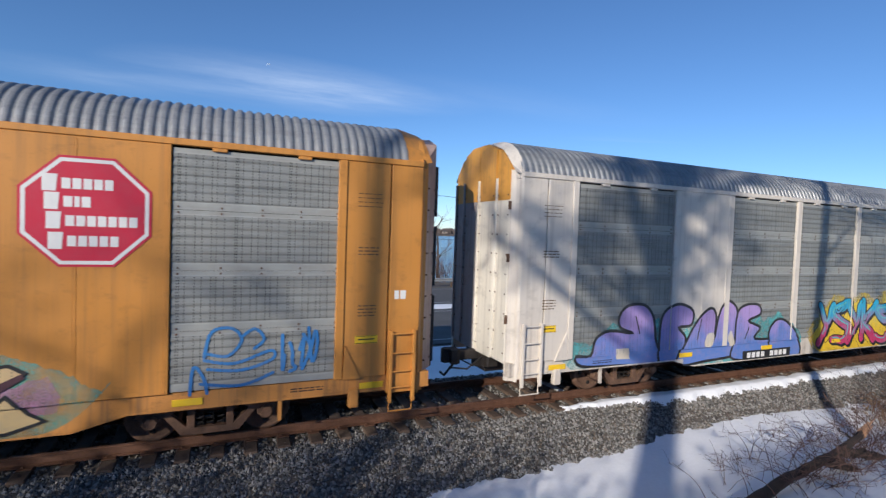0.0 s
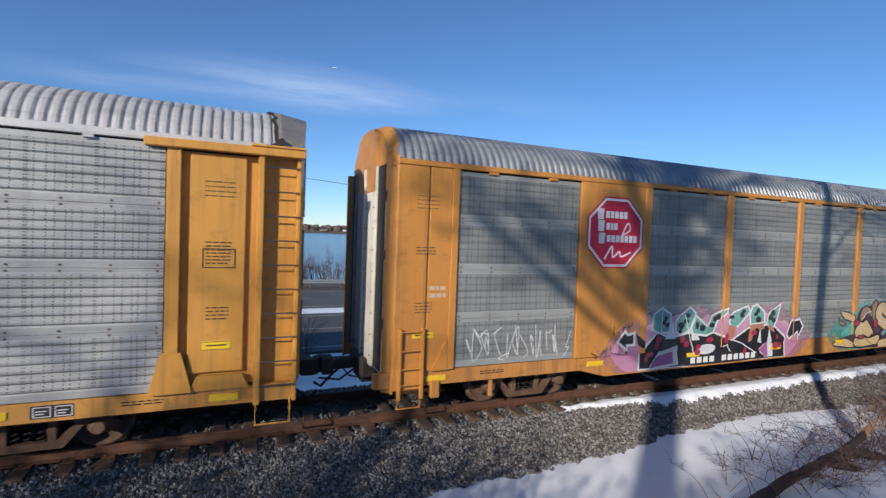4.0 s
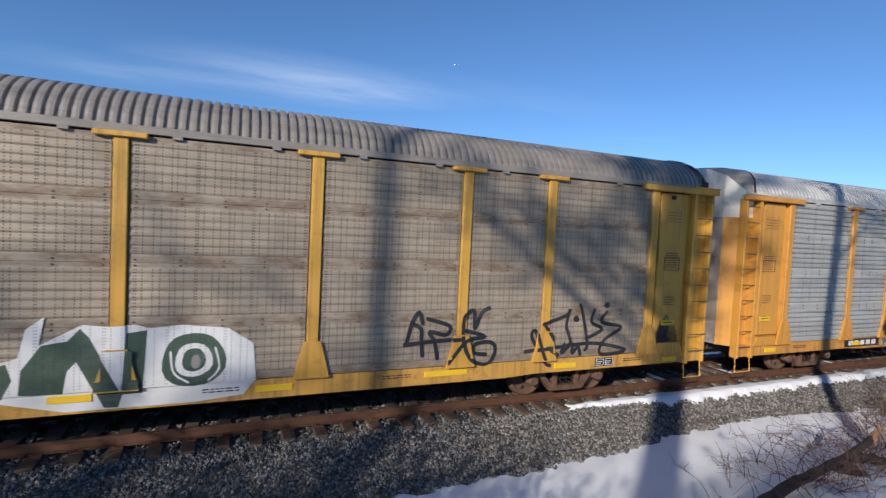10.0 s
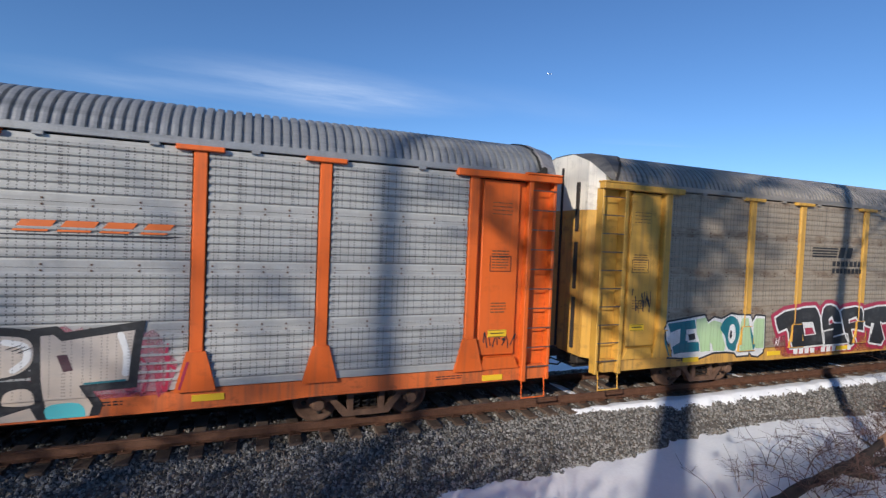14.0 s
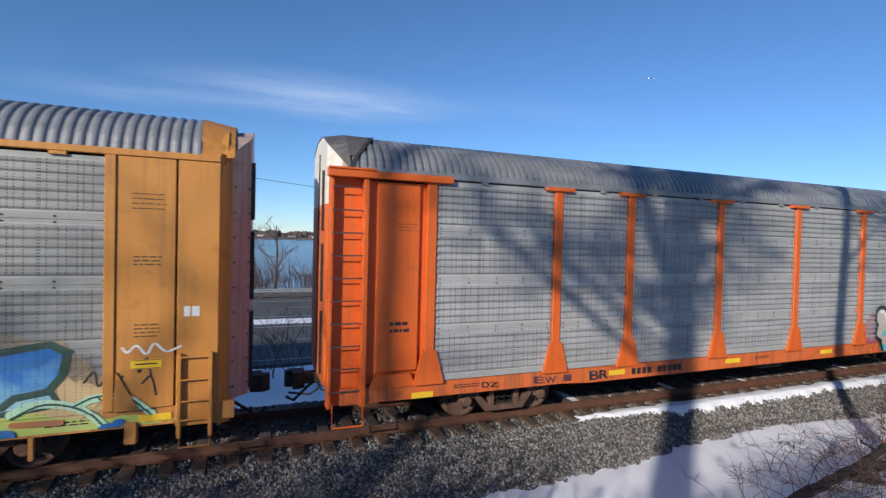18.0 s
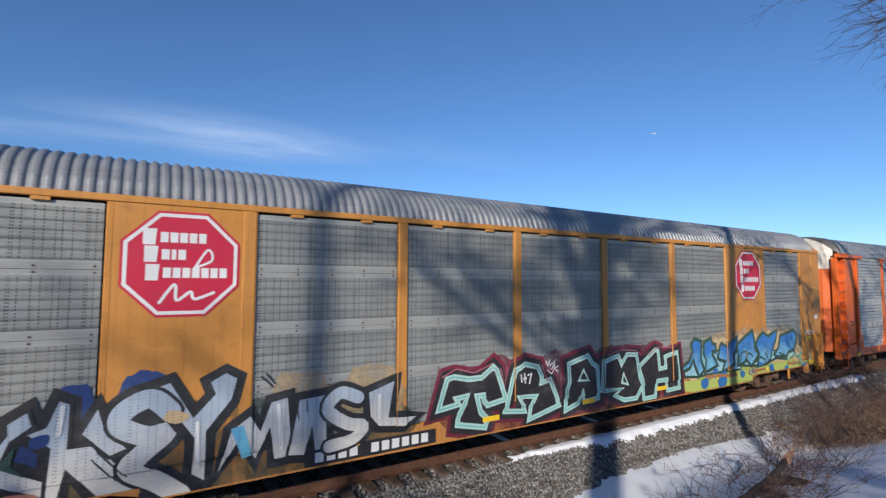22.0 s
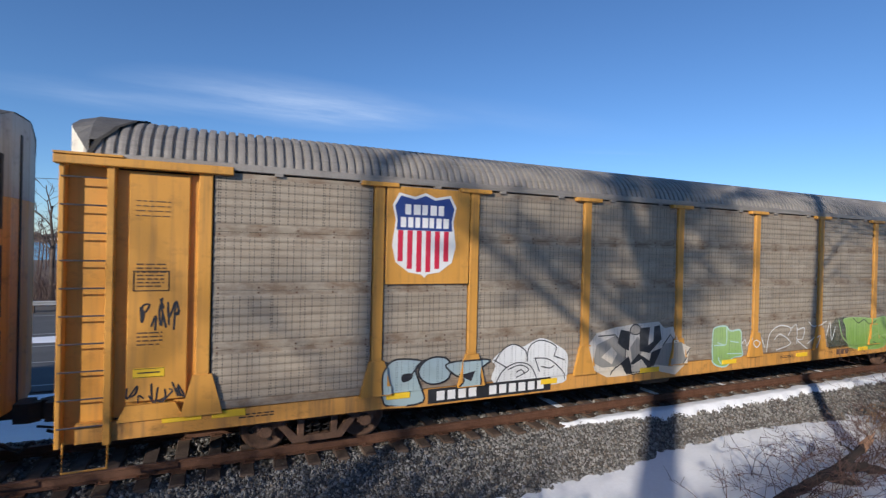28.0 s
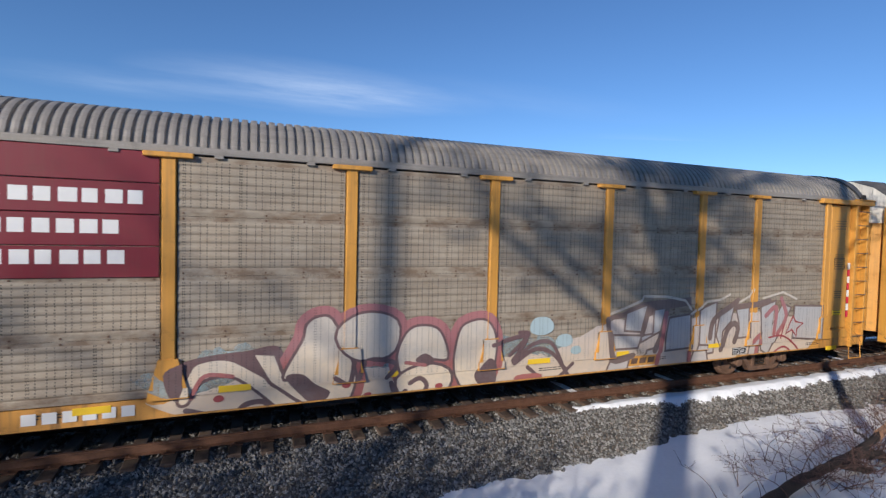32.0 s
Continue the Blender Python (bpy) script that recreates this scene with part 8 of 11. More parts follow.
g.oval("spot", S["ink"], -4.41, 2, 0.12, 0.1)
g.oval("spot", S["ink"], -3.98, 1.93, 0.15, 0.13)
g.oval("spot", S["ink"], -3.76, 1.99, 0.08, 0.07)
g.oval("spot", S["ink"], -3.48, 2.02, 0.08, 0.07)
g.oval("spot", S["ink"], -3.03, 1.89, 0.15, 0.13)
g.oval("spot", S["ink"], -2.38, 1.8, 0.2, 0.17)
g.oval("spot", S["ink"], -2.13, 1.71, 0.12, 0.1)
g.oval("spot", S["ink"], -1.78, 1.43, 0.15, 0.13)
g.oval("spot", S["ink"], -6.85, 1.8, 0.12, 0.1)
g.oval("spot", S["ink"], -6.54, 1.81, 0.1, 0.09)
g.oval("spot", S["ink"], -5.71, 1.77, 0.12, 0.1)
g.oval("spot", S["ink"], -5.51, 1.81, 0.09, 0.08)
g.oval("spot", S["ink"], -1.71, 1.06, 0.15, 0.13)
g.oval("spot", S["ink"], -7.13, 1.45, 0.14, 0.12)
g.oval("spot", S["ink"], -7.12, 1.13, 0.12, 0.1)
g.oval("spot", S["ink"], -2.71, 1.85, 0.1, 0.09)
g.oval("spot", S["ink"], -3.26, 1.76, 0.09, 0.08)
g.oval("spot", S["ink"], -7.25, 1.3, 0.13, 0.11)
g.put("spots", [p for d in dots(-7.16, -1.29, 1.6, 1.95, 46, 0.02, 0.05, 7) for p in d], S["ink"])
g.line("stroke", S["ink"], 0.03, [(-6.97, 1.41), (-6.59, 1.5), (-6.24, 1.84)])
g.line("stroke", S["ink"], 0.03, [(-6.67, 1.2), (-6.49, 1.29)])
g.line("stroke", S["ink"], 0.03, [(-5.96, 1.52), (-5.87, 1.46)])
g.line("stroke", S["ink"], 0.03, [(-4.9, 1.17), (-4.8, 1.27)])
g.line("stroke", S["ink"], 0.03, [(-3.81, 1.04), (-3.67, 1.19), (-3.55, 1.07), (-3.45, 1.28)])
g.line("stroke", S["ink"], 0.03, [(-2.22, 0.8), (-2.04, 0.91), (-1.84, 0.77), (-1.78, 0.89), (-1.98, 1.02)])
g.line("stroke", S["ink"], 0.03, [(-1.46, 1.27), (-1.54, 1.51), (-1.34, 1.56), (-1.47, 1.39)])
g.line("stroke", S["ink"], 0.03, [(-7.01, 1.69), (-6.76, 1.77), (-6.59, 1.65), (-6.84, 1.57)])
g.line("stroke", S["ink"], 0.03, [(-3.17, 1.59), (-2.94, 1.69)])
word_piece(c, "ttx", "black hand-painted word under an arc", "MAS", -0.85, 0.45, 1.40, 1.78, 5, None, None, S["ink"], S["ink"], 0.2, 0.02)
tag(c, "ttx", "black painted arc and underline", [[(-1.0, 1.75), (-0.75, 2.02), (-0.2, 2.12), (0.35, 2.02), (0.6, 1.75)], [(-0.9, 1.32), (-0.2, 1.36), (0.3, 1.28)]], 0.06, S["ink"])
g = Mural(c, "ttx", "pale blue spiky graffiti with yellow tips")
g.line("halo", S["lime2"], 0.16, [(1.58, 1.61), (1.79, 1.94), (2.13, 1.98)])
g.line("halo", S["lime2"], 0.16, [(2.36, 2.07), (2.54, 2.02), (2.84, 2.06)])
g.line("halo", S["lime2"], 0.16, [(3.09, 2), (3.35, 1.89)])
g.line("halo", S["lime2"], 0.16, [(3.93, 1.98), (4.18, 2.13), (4.53, 2.02), (4.95, 2.12), (5.17, 2)])
g.line("halo", S["lime2"], 0.16, [(5.76, 2.04), (6.06, 2.12), (6.37, 2.08), (6.86, 1.96), (7.34, 2.15)])
g.ink("spike", S["white"], [(1, 1.2), (1.27, 1.11), (1.24, 0.75), (1.1, 0.76)], S["black"], 0.035, False)
g.ink("spike", S["white"], [(1.55, 1.07), (1.57, 1.56), (1.65, 1.8), (1.83, 1.05)], S["black"], 0.035, False)
g.ink("spike", S["white"], [(2.33, 1.47), (2.39, 2.02), (2.54, 2.04), (2.62, 1.66)], S["black"], 0.035, False)
g.ink("spike", S["white"], [(2.71, 1.71), (2.91, 1.8), (3.27, 1.06), (3.09, 0.94)], S["black"], 0.035, False)
g.ink("spike", S["white"], [(3.15, 1.95), (3.88, 1.69), (3.98, 1.23), (3.66, 0.93), (3.37, 1.53)], S["black"], 0.035, False)
g.ink("spike", S["white"], [(3.94, 1.71), (4.23, 1.43), (4.44, 1.39), (4.45, 1.69)], S["black"], 0.035, False)
g.ink("spike", S["white"], [(4.53, 1.61), (4.99, 2.03), (4.85, 1.57), (4.59, 1.25)], S["black"], 0.035, False)
g.ink("spike", S["white"], [(5.57, 1.54), (5.92, 1.92), (6.07, 2.03), (6, 1.46)], S["black"], 0.035, False)
g.ink("spike", S["white"], [(6.16, 1.34), (6.2, 1.86), (6.46, 2.05), (6.54, 1.5)], S["black"], 0.035, False)
g.ink("spike", S["white"], [(6.66, 1.43), (6.87, 1.9), (7.39, 2.09), (6.98, 1.54)], S["black"], 0.035, False)
g.ink("spike", S["white"], [(6.77, 1.13), (7.36, 0.92), (7.59, 1.21), (8.02, 1.25), (8.12, 1.06), (7.8, 0.77), (7.04, 0.82)], S["black"], 0.035, False)
g.ink("letter", S["sky2"], [(1.24, 0.74), (1.28, 1.06), (1.78, 0.98), (2.54, 1), (3.03, 0.87), (4.34, 0.8), (5.47, 0.92), (6.54, 0.97), (7.37, 0.86), (8.04, 1.04), (8.13, 0.94), (7.93, 0.7), (5.79, 0.67), (4.35, 0.62), (2.44, 0.67)], S["black"], 0.035, False)
g.ink("letter", S["sky2"], [(1.63, 1.06), (1.66, 1.6), (1.85, 1.89), (2.13, 1.93), (2.33, 1.72), (2.34, 1.47), (2.5, 1.72), (2.84, 2.04), (2.77, 1.71), (2.64, 1.35), (2.5, 1.11), (2.24, 0.91), (1.9, 0.94)], S["black"], 0.04)
g.ink("letter", S["sky2"], [(2.8, 1.6), (3.17, 1.69), (3.52, 1.15), (3.82, 1.02), (3.6, 0.85), (3.3, 1.06), (3.12, 0.89), (2.92, 1.24)], S["black"], 0.035, False)
g.ink("letter", S["sky2"], [(3.46, 1.55), (3.88, 1.61), (4.01, 1.28), (4.31, 1.29), (4.38, 0.77), (3.97, 0.8), (3.85, 1.13)], S["black"], 0.035, False)
g.oval("eye", S["sky2"], 4.23, 1.81, 0.27, 0.3, S["black"], 0.05)
g.ink("letter", S["sky2"], [(4.48, 0.76), (4.48, 1.26), (4.79, 1.29), (4.91, 1.62), (5.18, 1.9), (5.55, 1.82), (5.6, 1.37), (5.83, 1.7), (6.03, 2.01), (6.03, 1.46), (5.91, 1.04), (5.39, 1.03), (5.04, 0.84)], S["black"], 0.04)
g.ink("letter", S["sky2"], [(6.15, 0.99), (6.18, 1.74), (6.4, 2.01), (6.57, 1.61), (7.31, 2.06), (6.98, 1.48), (6.68, 1.2), (6.91, 0.9), (6.28, 0.81)], S["black"], 0.04, False)
g.ink("letter", S["bone"], [(2, 1.14), (2.02, 1.26), (2.11, 1.28), (2.13, 1.13)], S["black"], 0.03)
g.ink("letter", S["bone"], [(5.13, 1.14), (5.17, 1.3), (5.28, 1.33), (5.25, 1.15)], S["black"], 0.03)
g.line("stroke", S["ink"], 0.025, [(1.82, 1.84), (1.81, 1.55)])
g.line("stroke", S["ink"], 0.025, [(2.02, 1.86), (2, 1.69)])
g.line("stroke", S["ink"], 0.025, [(4.13, 1.92), (4.22, 1.59)])
g.line("stroke", S["ink"], 0.025, [(4.27, 1.92), (4.32, 1.67)])
g.line("stroke", S["ink"], 0.025, [(5.11, 1.83), (5.17, 1.61)])
g.line("stroke", S["ink"], 0.025, [(6.39, 1.85), (6.38, 1.5)])
g.line("stroke", S["white"], 0.02, [(1.29, 0.8), (1.31, 0.96), (1.47, 0.98), (1.45, 0.81)], False)
g.line("stroke", S["white"], 0.02, [(2.66, 0.92), (2.84, 0.96), (2.88, 0.8)], False)
g.line("stroke", S["white"], 0.02, [(3.74, 0.82), (3.93, 0.88)], False)
g.line("stroke", S["white"], 0.02, [(5.11, 0.83), (5.4, 0.9)], False)
g.put("spray", [p for d in dots(0.6, 1.5, 0.8, 1.7, 14, 0.08, 0.18, 3) + dots(7.3, 8.6, 1.2, 1.9, 14, 0.08, 0.18, 4) for p in d], S["purple"])
text_bar(c, 5, -8.9, -7.45, 0.79, 0.93, CHALK, INK)
part("brand_lettering", blocks(8, -6.98, -4.72, 3.34, 3.60, -1.5125, 0.02, 3), INK, c, "dark painted brand lettering")
part("brand_stripe", Build().box(-6.98, -4.62, -1.5135, -1.5125, 3.70, 3.72).box(-6.98, -4.62, -1.5135, -1.5125, 3.20, 3.22), INK, c)

# --- car D
c = CAR["D"]
g = Mural(c, "ttx", "mint and dark teal letters on a white ground")
g.ink("ground", S["white"], [(-11.91, 1.66), (-11.79, 1.81), (-10.58, 1.95), (-10.46, 1.78), (-10.27, 1.89), (-10, 1.84), (-9.67, 1.96), (-9.38, 1.92), (-8.97, 1.91), (-8.88, 1.76), (-8.77, 1.9), (-8.4, 1.87), (-8.36, 0.89), (-8.56, 0.78), (-8.81, 0.82), (-8.91, 0.92), (-8.92, 0.83), (-9.35, 0.83), (-9.46, 0.93), (-9.77, 0.96), (-10.17, 0.97), (-10.71, 0.84), (-11.7, 0.93), (-11.64, 1.1), (-11.87, 1.37)], S["ink"], 0.045, False)
g.fill("letter", S["deepteal"], [(-11.78, 1.76), (-10.91, 1.83), (-10.85, 1.61), (-11.16, 1.6), (-11.19, 1.33), (-10.75, 1.28), (-10.7, 1.05), (-11.36, 1.04), (-11.53, 1.01), (-11.6, 1.19), (-11.36, 1.3), (-11.37, 1.63), (-11.68, 1.54)], False)
g.ink("letter", S["white"], [(-11.17, 1.58), (-10.88, 1.59), (-10.83, 1.3), (-11.1, 1.29)], S["white"], 0.02, False)
g.fill("hole", S["ink"], [(-11.11, 1.48), (-10.9, 1.5), (-10.86, 1.35), (-11.06, 1.33)], False)
g.fill("letter", S["lightgreen"], [(-10.87, 1.83), (-10.56, 1.88), (-10.46, 1.72), (-10.27, 1.8), (-9.99, 1.73), (-9.96, 1.42), (-9.82, 1.14), (-9.86, 1.01), (-10.24, 1.03), (-10.29, 1.19), (-10.37, 1.27), (-10.35, 1.04), (-10.67, 1.03), (-10.72, 1.29), (-10.82, 1.48)], False)
g.fill("letter", S["deepteal"], [(-10.03, 1.59), (-9.91, 1.79), (-9.71, 1.89), (-9.51, 1.84), (-9.36, 1.67), (-9.34, 1.39), (-9.42, 1.16), (-9.48, 1), (-9.74, 1.08), (-9.85, 1.37)])
g.oval("spot", S["white"], -9.61, 1.44, 0.13, 0.26)
g.oval("spot", S["ink"], -9.65, 1.42, 0.04, 0.12)
g.fill("letter", S["lightgreen"], [(-9.32, 1.67), (-9.26, 1.83), (-9.09, 1.83), (-8.97, 1.37), (-8.9, 1.07), (-8.96, 0.96), (-9.34, 0.97), (-9.38, 1.09), (-9.33, 1.39)], False)
g.fill("letter", S["lightgreen"], [(-8.84, 1.69), (-8.75, 1.81), (-8.43, 1.79), (-8.41, 1.02), (-8.78, 1.03), (-8.82, 1.36)], False)
g.fill("shade", S["deepteal"], [(-9.07, 1.7), (-8.79, 1.14), (-8.88, 0.98), (-8.97, 1.27)], False)
g.fill("shade", S["deepteal"], [(-11.94, 1.54), (-11.87, 1.37), (-11.7, 0.93), (-11.78, 1.03), (-11.9, 1.29)], False)
g = Mural(c, "ttx", "black block letters with white and red outlines")
g.mist(S["crimson"], -8.20, -1.05, 0.72, 2.0, 7, 0.10, True)
g.ink("halo", S["crimson"], [(-8.04, 1.81), (-7.66, 1.98), (-6.86, 2.07), (-6.4, 2.08), (-6.27, 1.97), (-6.14, 1.77), (-6.04, 1.37), (-5.92, 0.98), (-6.53, 0.95), (-7.32, 0.93), (-7.42, 1.11), (-7.47, 1.37), (-7.54, 1.48), (-7.86, 1.4), (-7.99, 1.64)], S["crimson"], 0.26, False)
g.ink("halo", S["crimson"], [(-6.12, 1.75), (-6.06, 2.02), (-5.93, 2.12), (-5.71, 2.13), (-5.49, 2.07), (-5.31, 1.92), (-5.17, 1.61), (-5.05, 1.32), (-4.77, 0.97), (-5.37, 0.95), (-5.92, 0.95), (-6.04, 1.37)], S["crimson"], 0.26, False)
g.ink("halo", S["crimson"], [(-5.29, 1.93), (-5.14, 2.01), (-4.59, 2.06), (-4.35, 2.02), (-4.24, 1.87), (-4.22, 1.31), (-4.57, 1.37), (-4.7, 1.37), (-4.56, 1.09), (-4.49, 0.93), (-4.64, 0.86), (-4.79, 0.97), (-5.04, 1.32), (-5.17, 1.64)], S["crimson"], 0.26, False)
g.ink("halo", S["crimson"], [(-4.24, 1.85), (-4.18, 1.95), (-3.51, 2.05), (-2.87, 2.06), (-2.8, 1.97), (-2.83, 1.53), (-3.21, 1.5), (-3.32, 1.57), (-3.02, 0.99), (-3.12, 0.84), (-3.75, 0.93), (-3.83, 1.02), (-3.77, 1.39), (-4.19, 1.49)], S["crimson"], 0.26, False)
g.ink("halo", S["crimson"], [(-2.8, 1.97), (-2.2, 2.05), (-2.01, 1.91), (-1.93, 1.58), (-2.14, 1.45), (-1.69, 1.23), (-1.42, 1.04), (-1.43, 0.79), (-1.66, 0.75), (-2.48, 1.21), (-2.52, 0.84), (-2.64, 0.79), (-2.82, 0.91)], S["crimson"], 0.26, False)
g.ink("letter", S["black"], [(-8.04, 1.81), (-7.66, 1.98), (-6.86, 2.07), (-6.4, 2.08), (-6.27, 1.97), (-6.14, 1.77), (-6.04, 1.37), (-5.92, 0.98), (-6.53, 0.95), (-7.32, 0.93), (-7.42, 1.11), (-7.47, 1.37), (-7.54, 1.48), (-7.86, 1.4), (-7.99, 1.64)], S["white"], 0.055, False)
g.ink("letter", S["black"], [(-6.12, 1.75), (-6.06, 2.02), (-5.93, 2.12), (-5.71, 2.13), (-5.49, 2.07), (-5.31, 1.92), (-5.17, 1.61), (-5.05, 1.32), (-4.77, 0.97), (-5.37, 0.95), (-5.92, 0.95), (-6.04, 1.37)], S["white"], 0.055, False)
g.ink("letter", S["black"], [(-5.29, 1.93), (-5.14, 2.01), (-4.59, 2.06), (-4.35, 2.02), (-4.24, 1.87), (-4.22, 1.31), (-4.57, 1.37), (-4.7, 1.37), (-4.56, 1.09), (-4.49, 0.93), (-4.64, 0.86), (-4.79, 0.97), (-5.04, 1.32), (-5.17, 1.64)], S["white"], 0.055, False)
g.ink("letter", S["black"], [(-4.24, 1.85), (-4.18, 1.95), (-3.51, 2.05), (-2.87, 2.06), (-2.8, 1.97), (-2.83, 1.53), (-3.21, 1.5), (-3.32, 1.57), (-3.02, 0.99), (-3.12, 0.84), (-3.75, 0.93), (-3.83, 1.02), (-3.77, 1.39), (-4.19, 1.49)], S["white"], 0.055, False)
g.ink("letter", S["black"], [(-2.8, 1.97), (-2.2, 2.05), (-2.01, 1.91), (-1.93, 1.58), (-2.14, 1.45), (-1.69, 1.23), (-1.42, 1.04), (-1.43, 0.79), (-1.66, 0.75), (-2.48, 1.21), (-2.52, 0.84), (-2.64, 0.79), (-2.82, 0.91)], S["white"], 0.055, False)
g.fill("hole", S["white"], [(-6.91, 1.65), (-6.47, 1.65), (-6.29, 1.3), (-6.79, 1.27)], False)
g.fill("hole", S["white"], [(-5.79, 1.71), (-5.65, 1.8), (-5.52, 1.61), (-5.75, 1.54)], False)
g.fill("hole", S["white"], [(-4.88, 1.68), (-4.53, 1.76), (-4.41, 1.63), (-4.85, 1.55)], False)
g.fill("hole", S["white"], [(-2.57, 1.69), (-2.27, 1.72), (-2.21, 1.59), (-2.54, 1.54)], False)
g.fill("hole", S["crimson"], [(-6.79, 1.49), (-6.48, 1.49), (-6.37, 1.32), (-6.76, 1.3)], False)
g.fill("hole", S["crimson"], [(-5.75, 1.66), (-5.63, 1.69), (-5.58, 1.59), (-5.73, 1.57)], False)
g.fill("hole", S["crimson"], [(-4.82, 1.64), (-4.53, 1.68), (-4.48, 1.63), (-4.8, 1.58)], False)
g.fill("hole", S["crimson"], [(-2.52, 1.6), (-2.35, 1.61), (-2.31, 1.57), (-2.52, 1.55)], False)
g.fill("hole", S["crimson"], [(-3.19, 1.44), (-2.95, 1.47), (-2.93, 1.03), (-3.01, 1.2)], False)
g.fill("hole", S["crimson"], [(-2.46, 1.11), (-1.91, 0.91), (-2.43, 0.9)], False)
g.fill("spike", S["white"], [(-3.79, 1.55), (-3.62, 1.53), (-3.76, 1.12)], False)
g.line("stroke", S["white"], 0.045, [(-6.02, 1.37), (-5.56, 1.42)], False)
g.line("stroke", S["white"], 0.045, [(-5.51, 1.2), (-5.02, 1.27), (-4.89, 1.26), (-4.78, 0.98)], False)
g.line("stroke", S["white"], 0.045, [(-5.31, 1.92), (-5.18, 1.59), (-5.05, 1.3)], False)
g.line("stroke", S["white"], 0.045, [(-6.06, 1.47), (-5.98, 1.35), (-5.9, 0.98)], False)
g.line("stroke", S["white"], 0.045, [(-5.52, 1.6), (-5.17, 1.59)], False)
g = Mural(c, "ttx", "dark green letters on a brushed white ground")
g.fill("ground", S["white"], [(-1.37, 0.74), (-1.26, 1.43), (-1.08, 1.86), (-0.47, 1.91), (-0.3, 1.8), (-0.37, 1.37), (0.23, 1.55), (0.32, 1.96), (0.54, 2.14), (0.47, 1.72), (0.99, 2.01), (1.29, 1.97), (1.66, 1.99), (1.85, 1.93), (2.29, 1.97), (2.96, 1.9), (3.35, 1.63), (3.41, 1.02), (3.22, 0.77), (2.31, 0.69), (1.01, 0.65), (-0, 0.9), (-1.04, 0.71)], False)
g.fill("letter", S["bottle2"], [(-1.25, 1.04), (-1.2, 1.66), (-1.08, 1.81), (-0.55, 1.89), (-0.69, 1.27), (-0.37, 1.34), (0.1, 1.47), (0.17, 1.23), (0.05, 0.96), (-0.41, 0.87), (-0.9, 0.87)], False)
g.fill("letter", S["bottle2"], [(0.24, 1.01), (0.27, 1.37), (0.5, 1.72), (0.81, 1.77), (0.96, 1.95), (1.07, 1.82), (1.51, 0.93), (1.45, 0.72), (1.27, 0.73), (0.92, 1.46), (0.81, 1.32), (0.76, 0.98)], False)
g.fill("letter", S["bottle2"], [(1.55, 1.86), (1.82, 1.9), (1.77, 0.92), (1.5, 0.91)], False)
g.oval("spot", S["bottle2"], 2.47, 1.4, 0.46, 0.46)
g.oval("spot", S["white"], 2.47, 1.4, 0.27, 0.29)
g.oval("spot", S["bottle2"], 2.47, 1.4, 0.17, 0.2)
g.oval("spot", S["galv"], 2.5, 1.37, 0.07, 0.12)
g.line("stroke", S["white"], 0.02, [(-1.14, 1.26), (-1.09, 1.08), (-1.03, 1.22), (-0.96, 1.05)], False)
g.line("stroke", S["white"], 0.02, [(-0.96, 1.08), (-0.81, 1.16)], False)
g.line("stroke", S["white"], 0.03, [(2.14, 1.54), (2.19, 1.21), (2.4, 1.04)])
g.line("stroke", S["white"], 0.03, [(2.78, 1.58), (2.84, 1.25), (2.69, 1.06)])
g = Mural(c, "ttx", "large black scrawled tags")
g.line("stroke", S["ink"], 0.08, [(6.03, 1.52), (6.12, 1.88), (6.25, 2.08), (6.33, 1.87)])
g.line("stroke", S["ink"], 0.08, [(6.12, 1.86), (6.3, 1.77), (6.32, 1.54), (6.35, 1.25)])
g.line("stroke", S["ink"], 0.08, [(5.99, 1.47), (6.52, 1.51), (7.11, 1.53)])
g.line("stroke", S["ink"], 0.08, [(6.43, 1.95), (6.89, 1.8), (6.82, 1.63), (6.48, 1.7), (6.59, 1.51), (6.66, 1.18)])
g.line("stroke", S["ink"], 0.08, [(7.18, 1.48), (7.18, 1.9), (7.25, 2.03), (7.41, 2.08), (7.44, 1.73), (7.58, 2.05), (7.74, 2.14)])
g.line("stroke", S["ink"], 0.08, [(7.22, 1.7), (7.68, 1.56), (7.23, 1.48), (7.37, 1.12), (7.75, 1), (7.92, 1.26), (7.82, 1.44), (7.48, 1.42), (7.44, 1.25), (7.71, 1.2)])
g.line("stroke", S["ink"], 0.08, [(7.18, 1.44), (6.88, 1.08)])
g.line("stroke", S["ink"], 0.08, [(8.87, 1.33), (8.77, 1.55), (8.86, 1.64), (8.97, 1.37), (9.15, 0.95), (9.29, 0.86)])
g.line("stroke", S["ink"], 0.08, [(8.63, 1.2), (8.89, 1.23), (9.28, 1.25)])
g.line("stroke", S["ink"], 0.08, [(9.04, 1.77), (9.62, 1.94), (9.71, 2.08), (9.64, 1.71), (9.75, 1.31), (9.15, 1.26)])
g.line("stroke", S["ink"], 0.08, [(9.09, 1.74), (9.32, 1.42)])
g.line("stroke", S["ink"], 0.08, [(9.99, 2.16), (10.11, 1.79), (10.22, 1.28), (10.17, 1.17)])
g.line("stroke", S["ink"], 0.08, [(10.38, 2.05), (10.31, 1.78), (10.61, 1.61), (10.18, 1.42)])
g.line("stroke", S["ink"], 0.08, [(10.72, 2), (10.59, 1.77), (11.15, 1.64), (10.68, 1.36), (10.61, 1.05), (11.32, 1.11), (10.46, 1.3), (9.78, 1.29)])
g.line("stroke", S["ink"], 0.08, [(9.61, 1.32), (9.54, 1.12), (9.78, 1.31)])
g.line("stroke", S["ink"], 0.08, [(9.83, 1.31), (9.83, 1.11), (9.97, 1.25), (10.04, 1.08)])
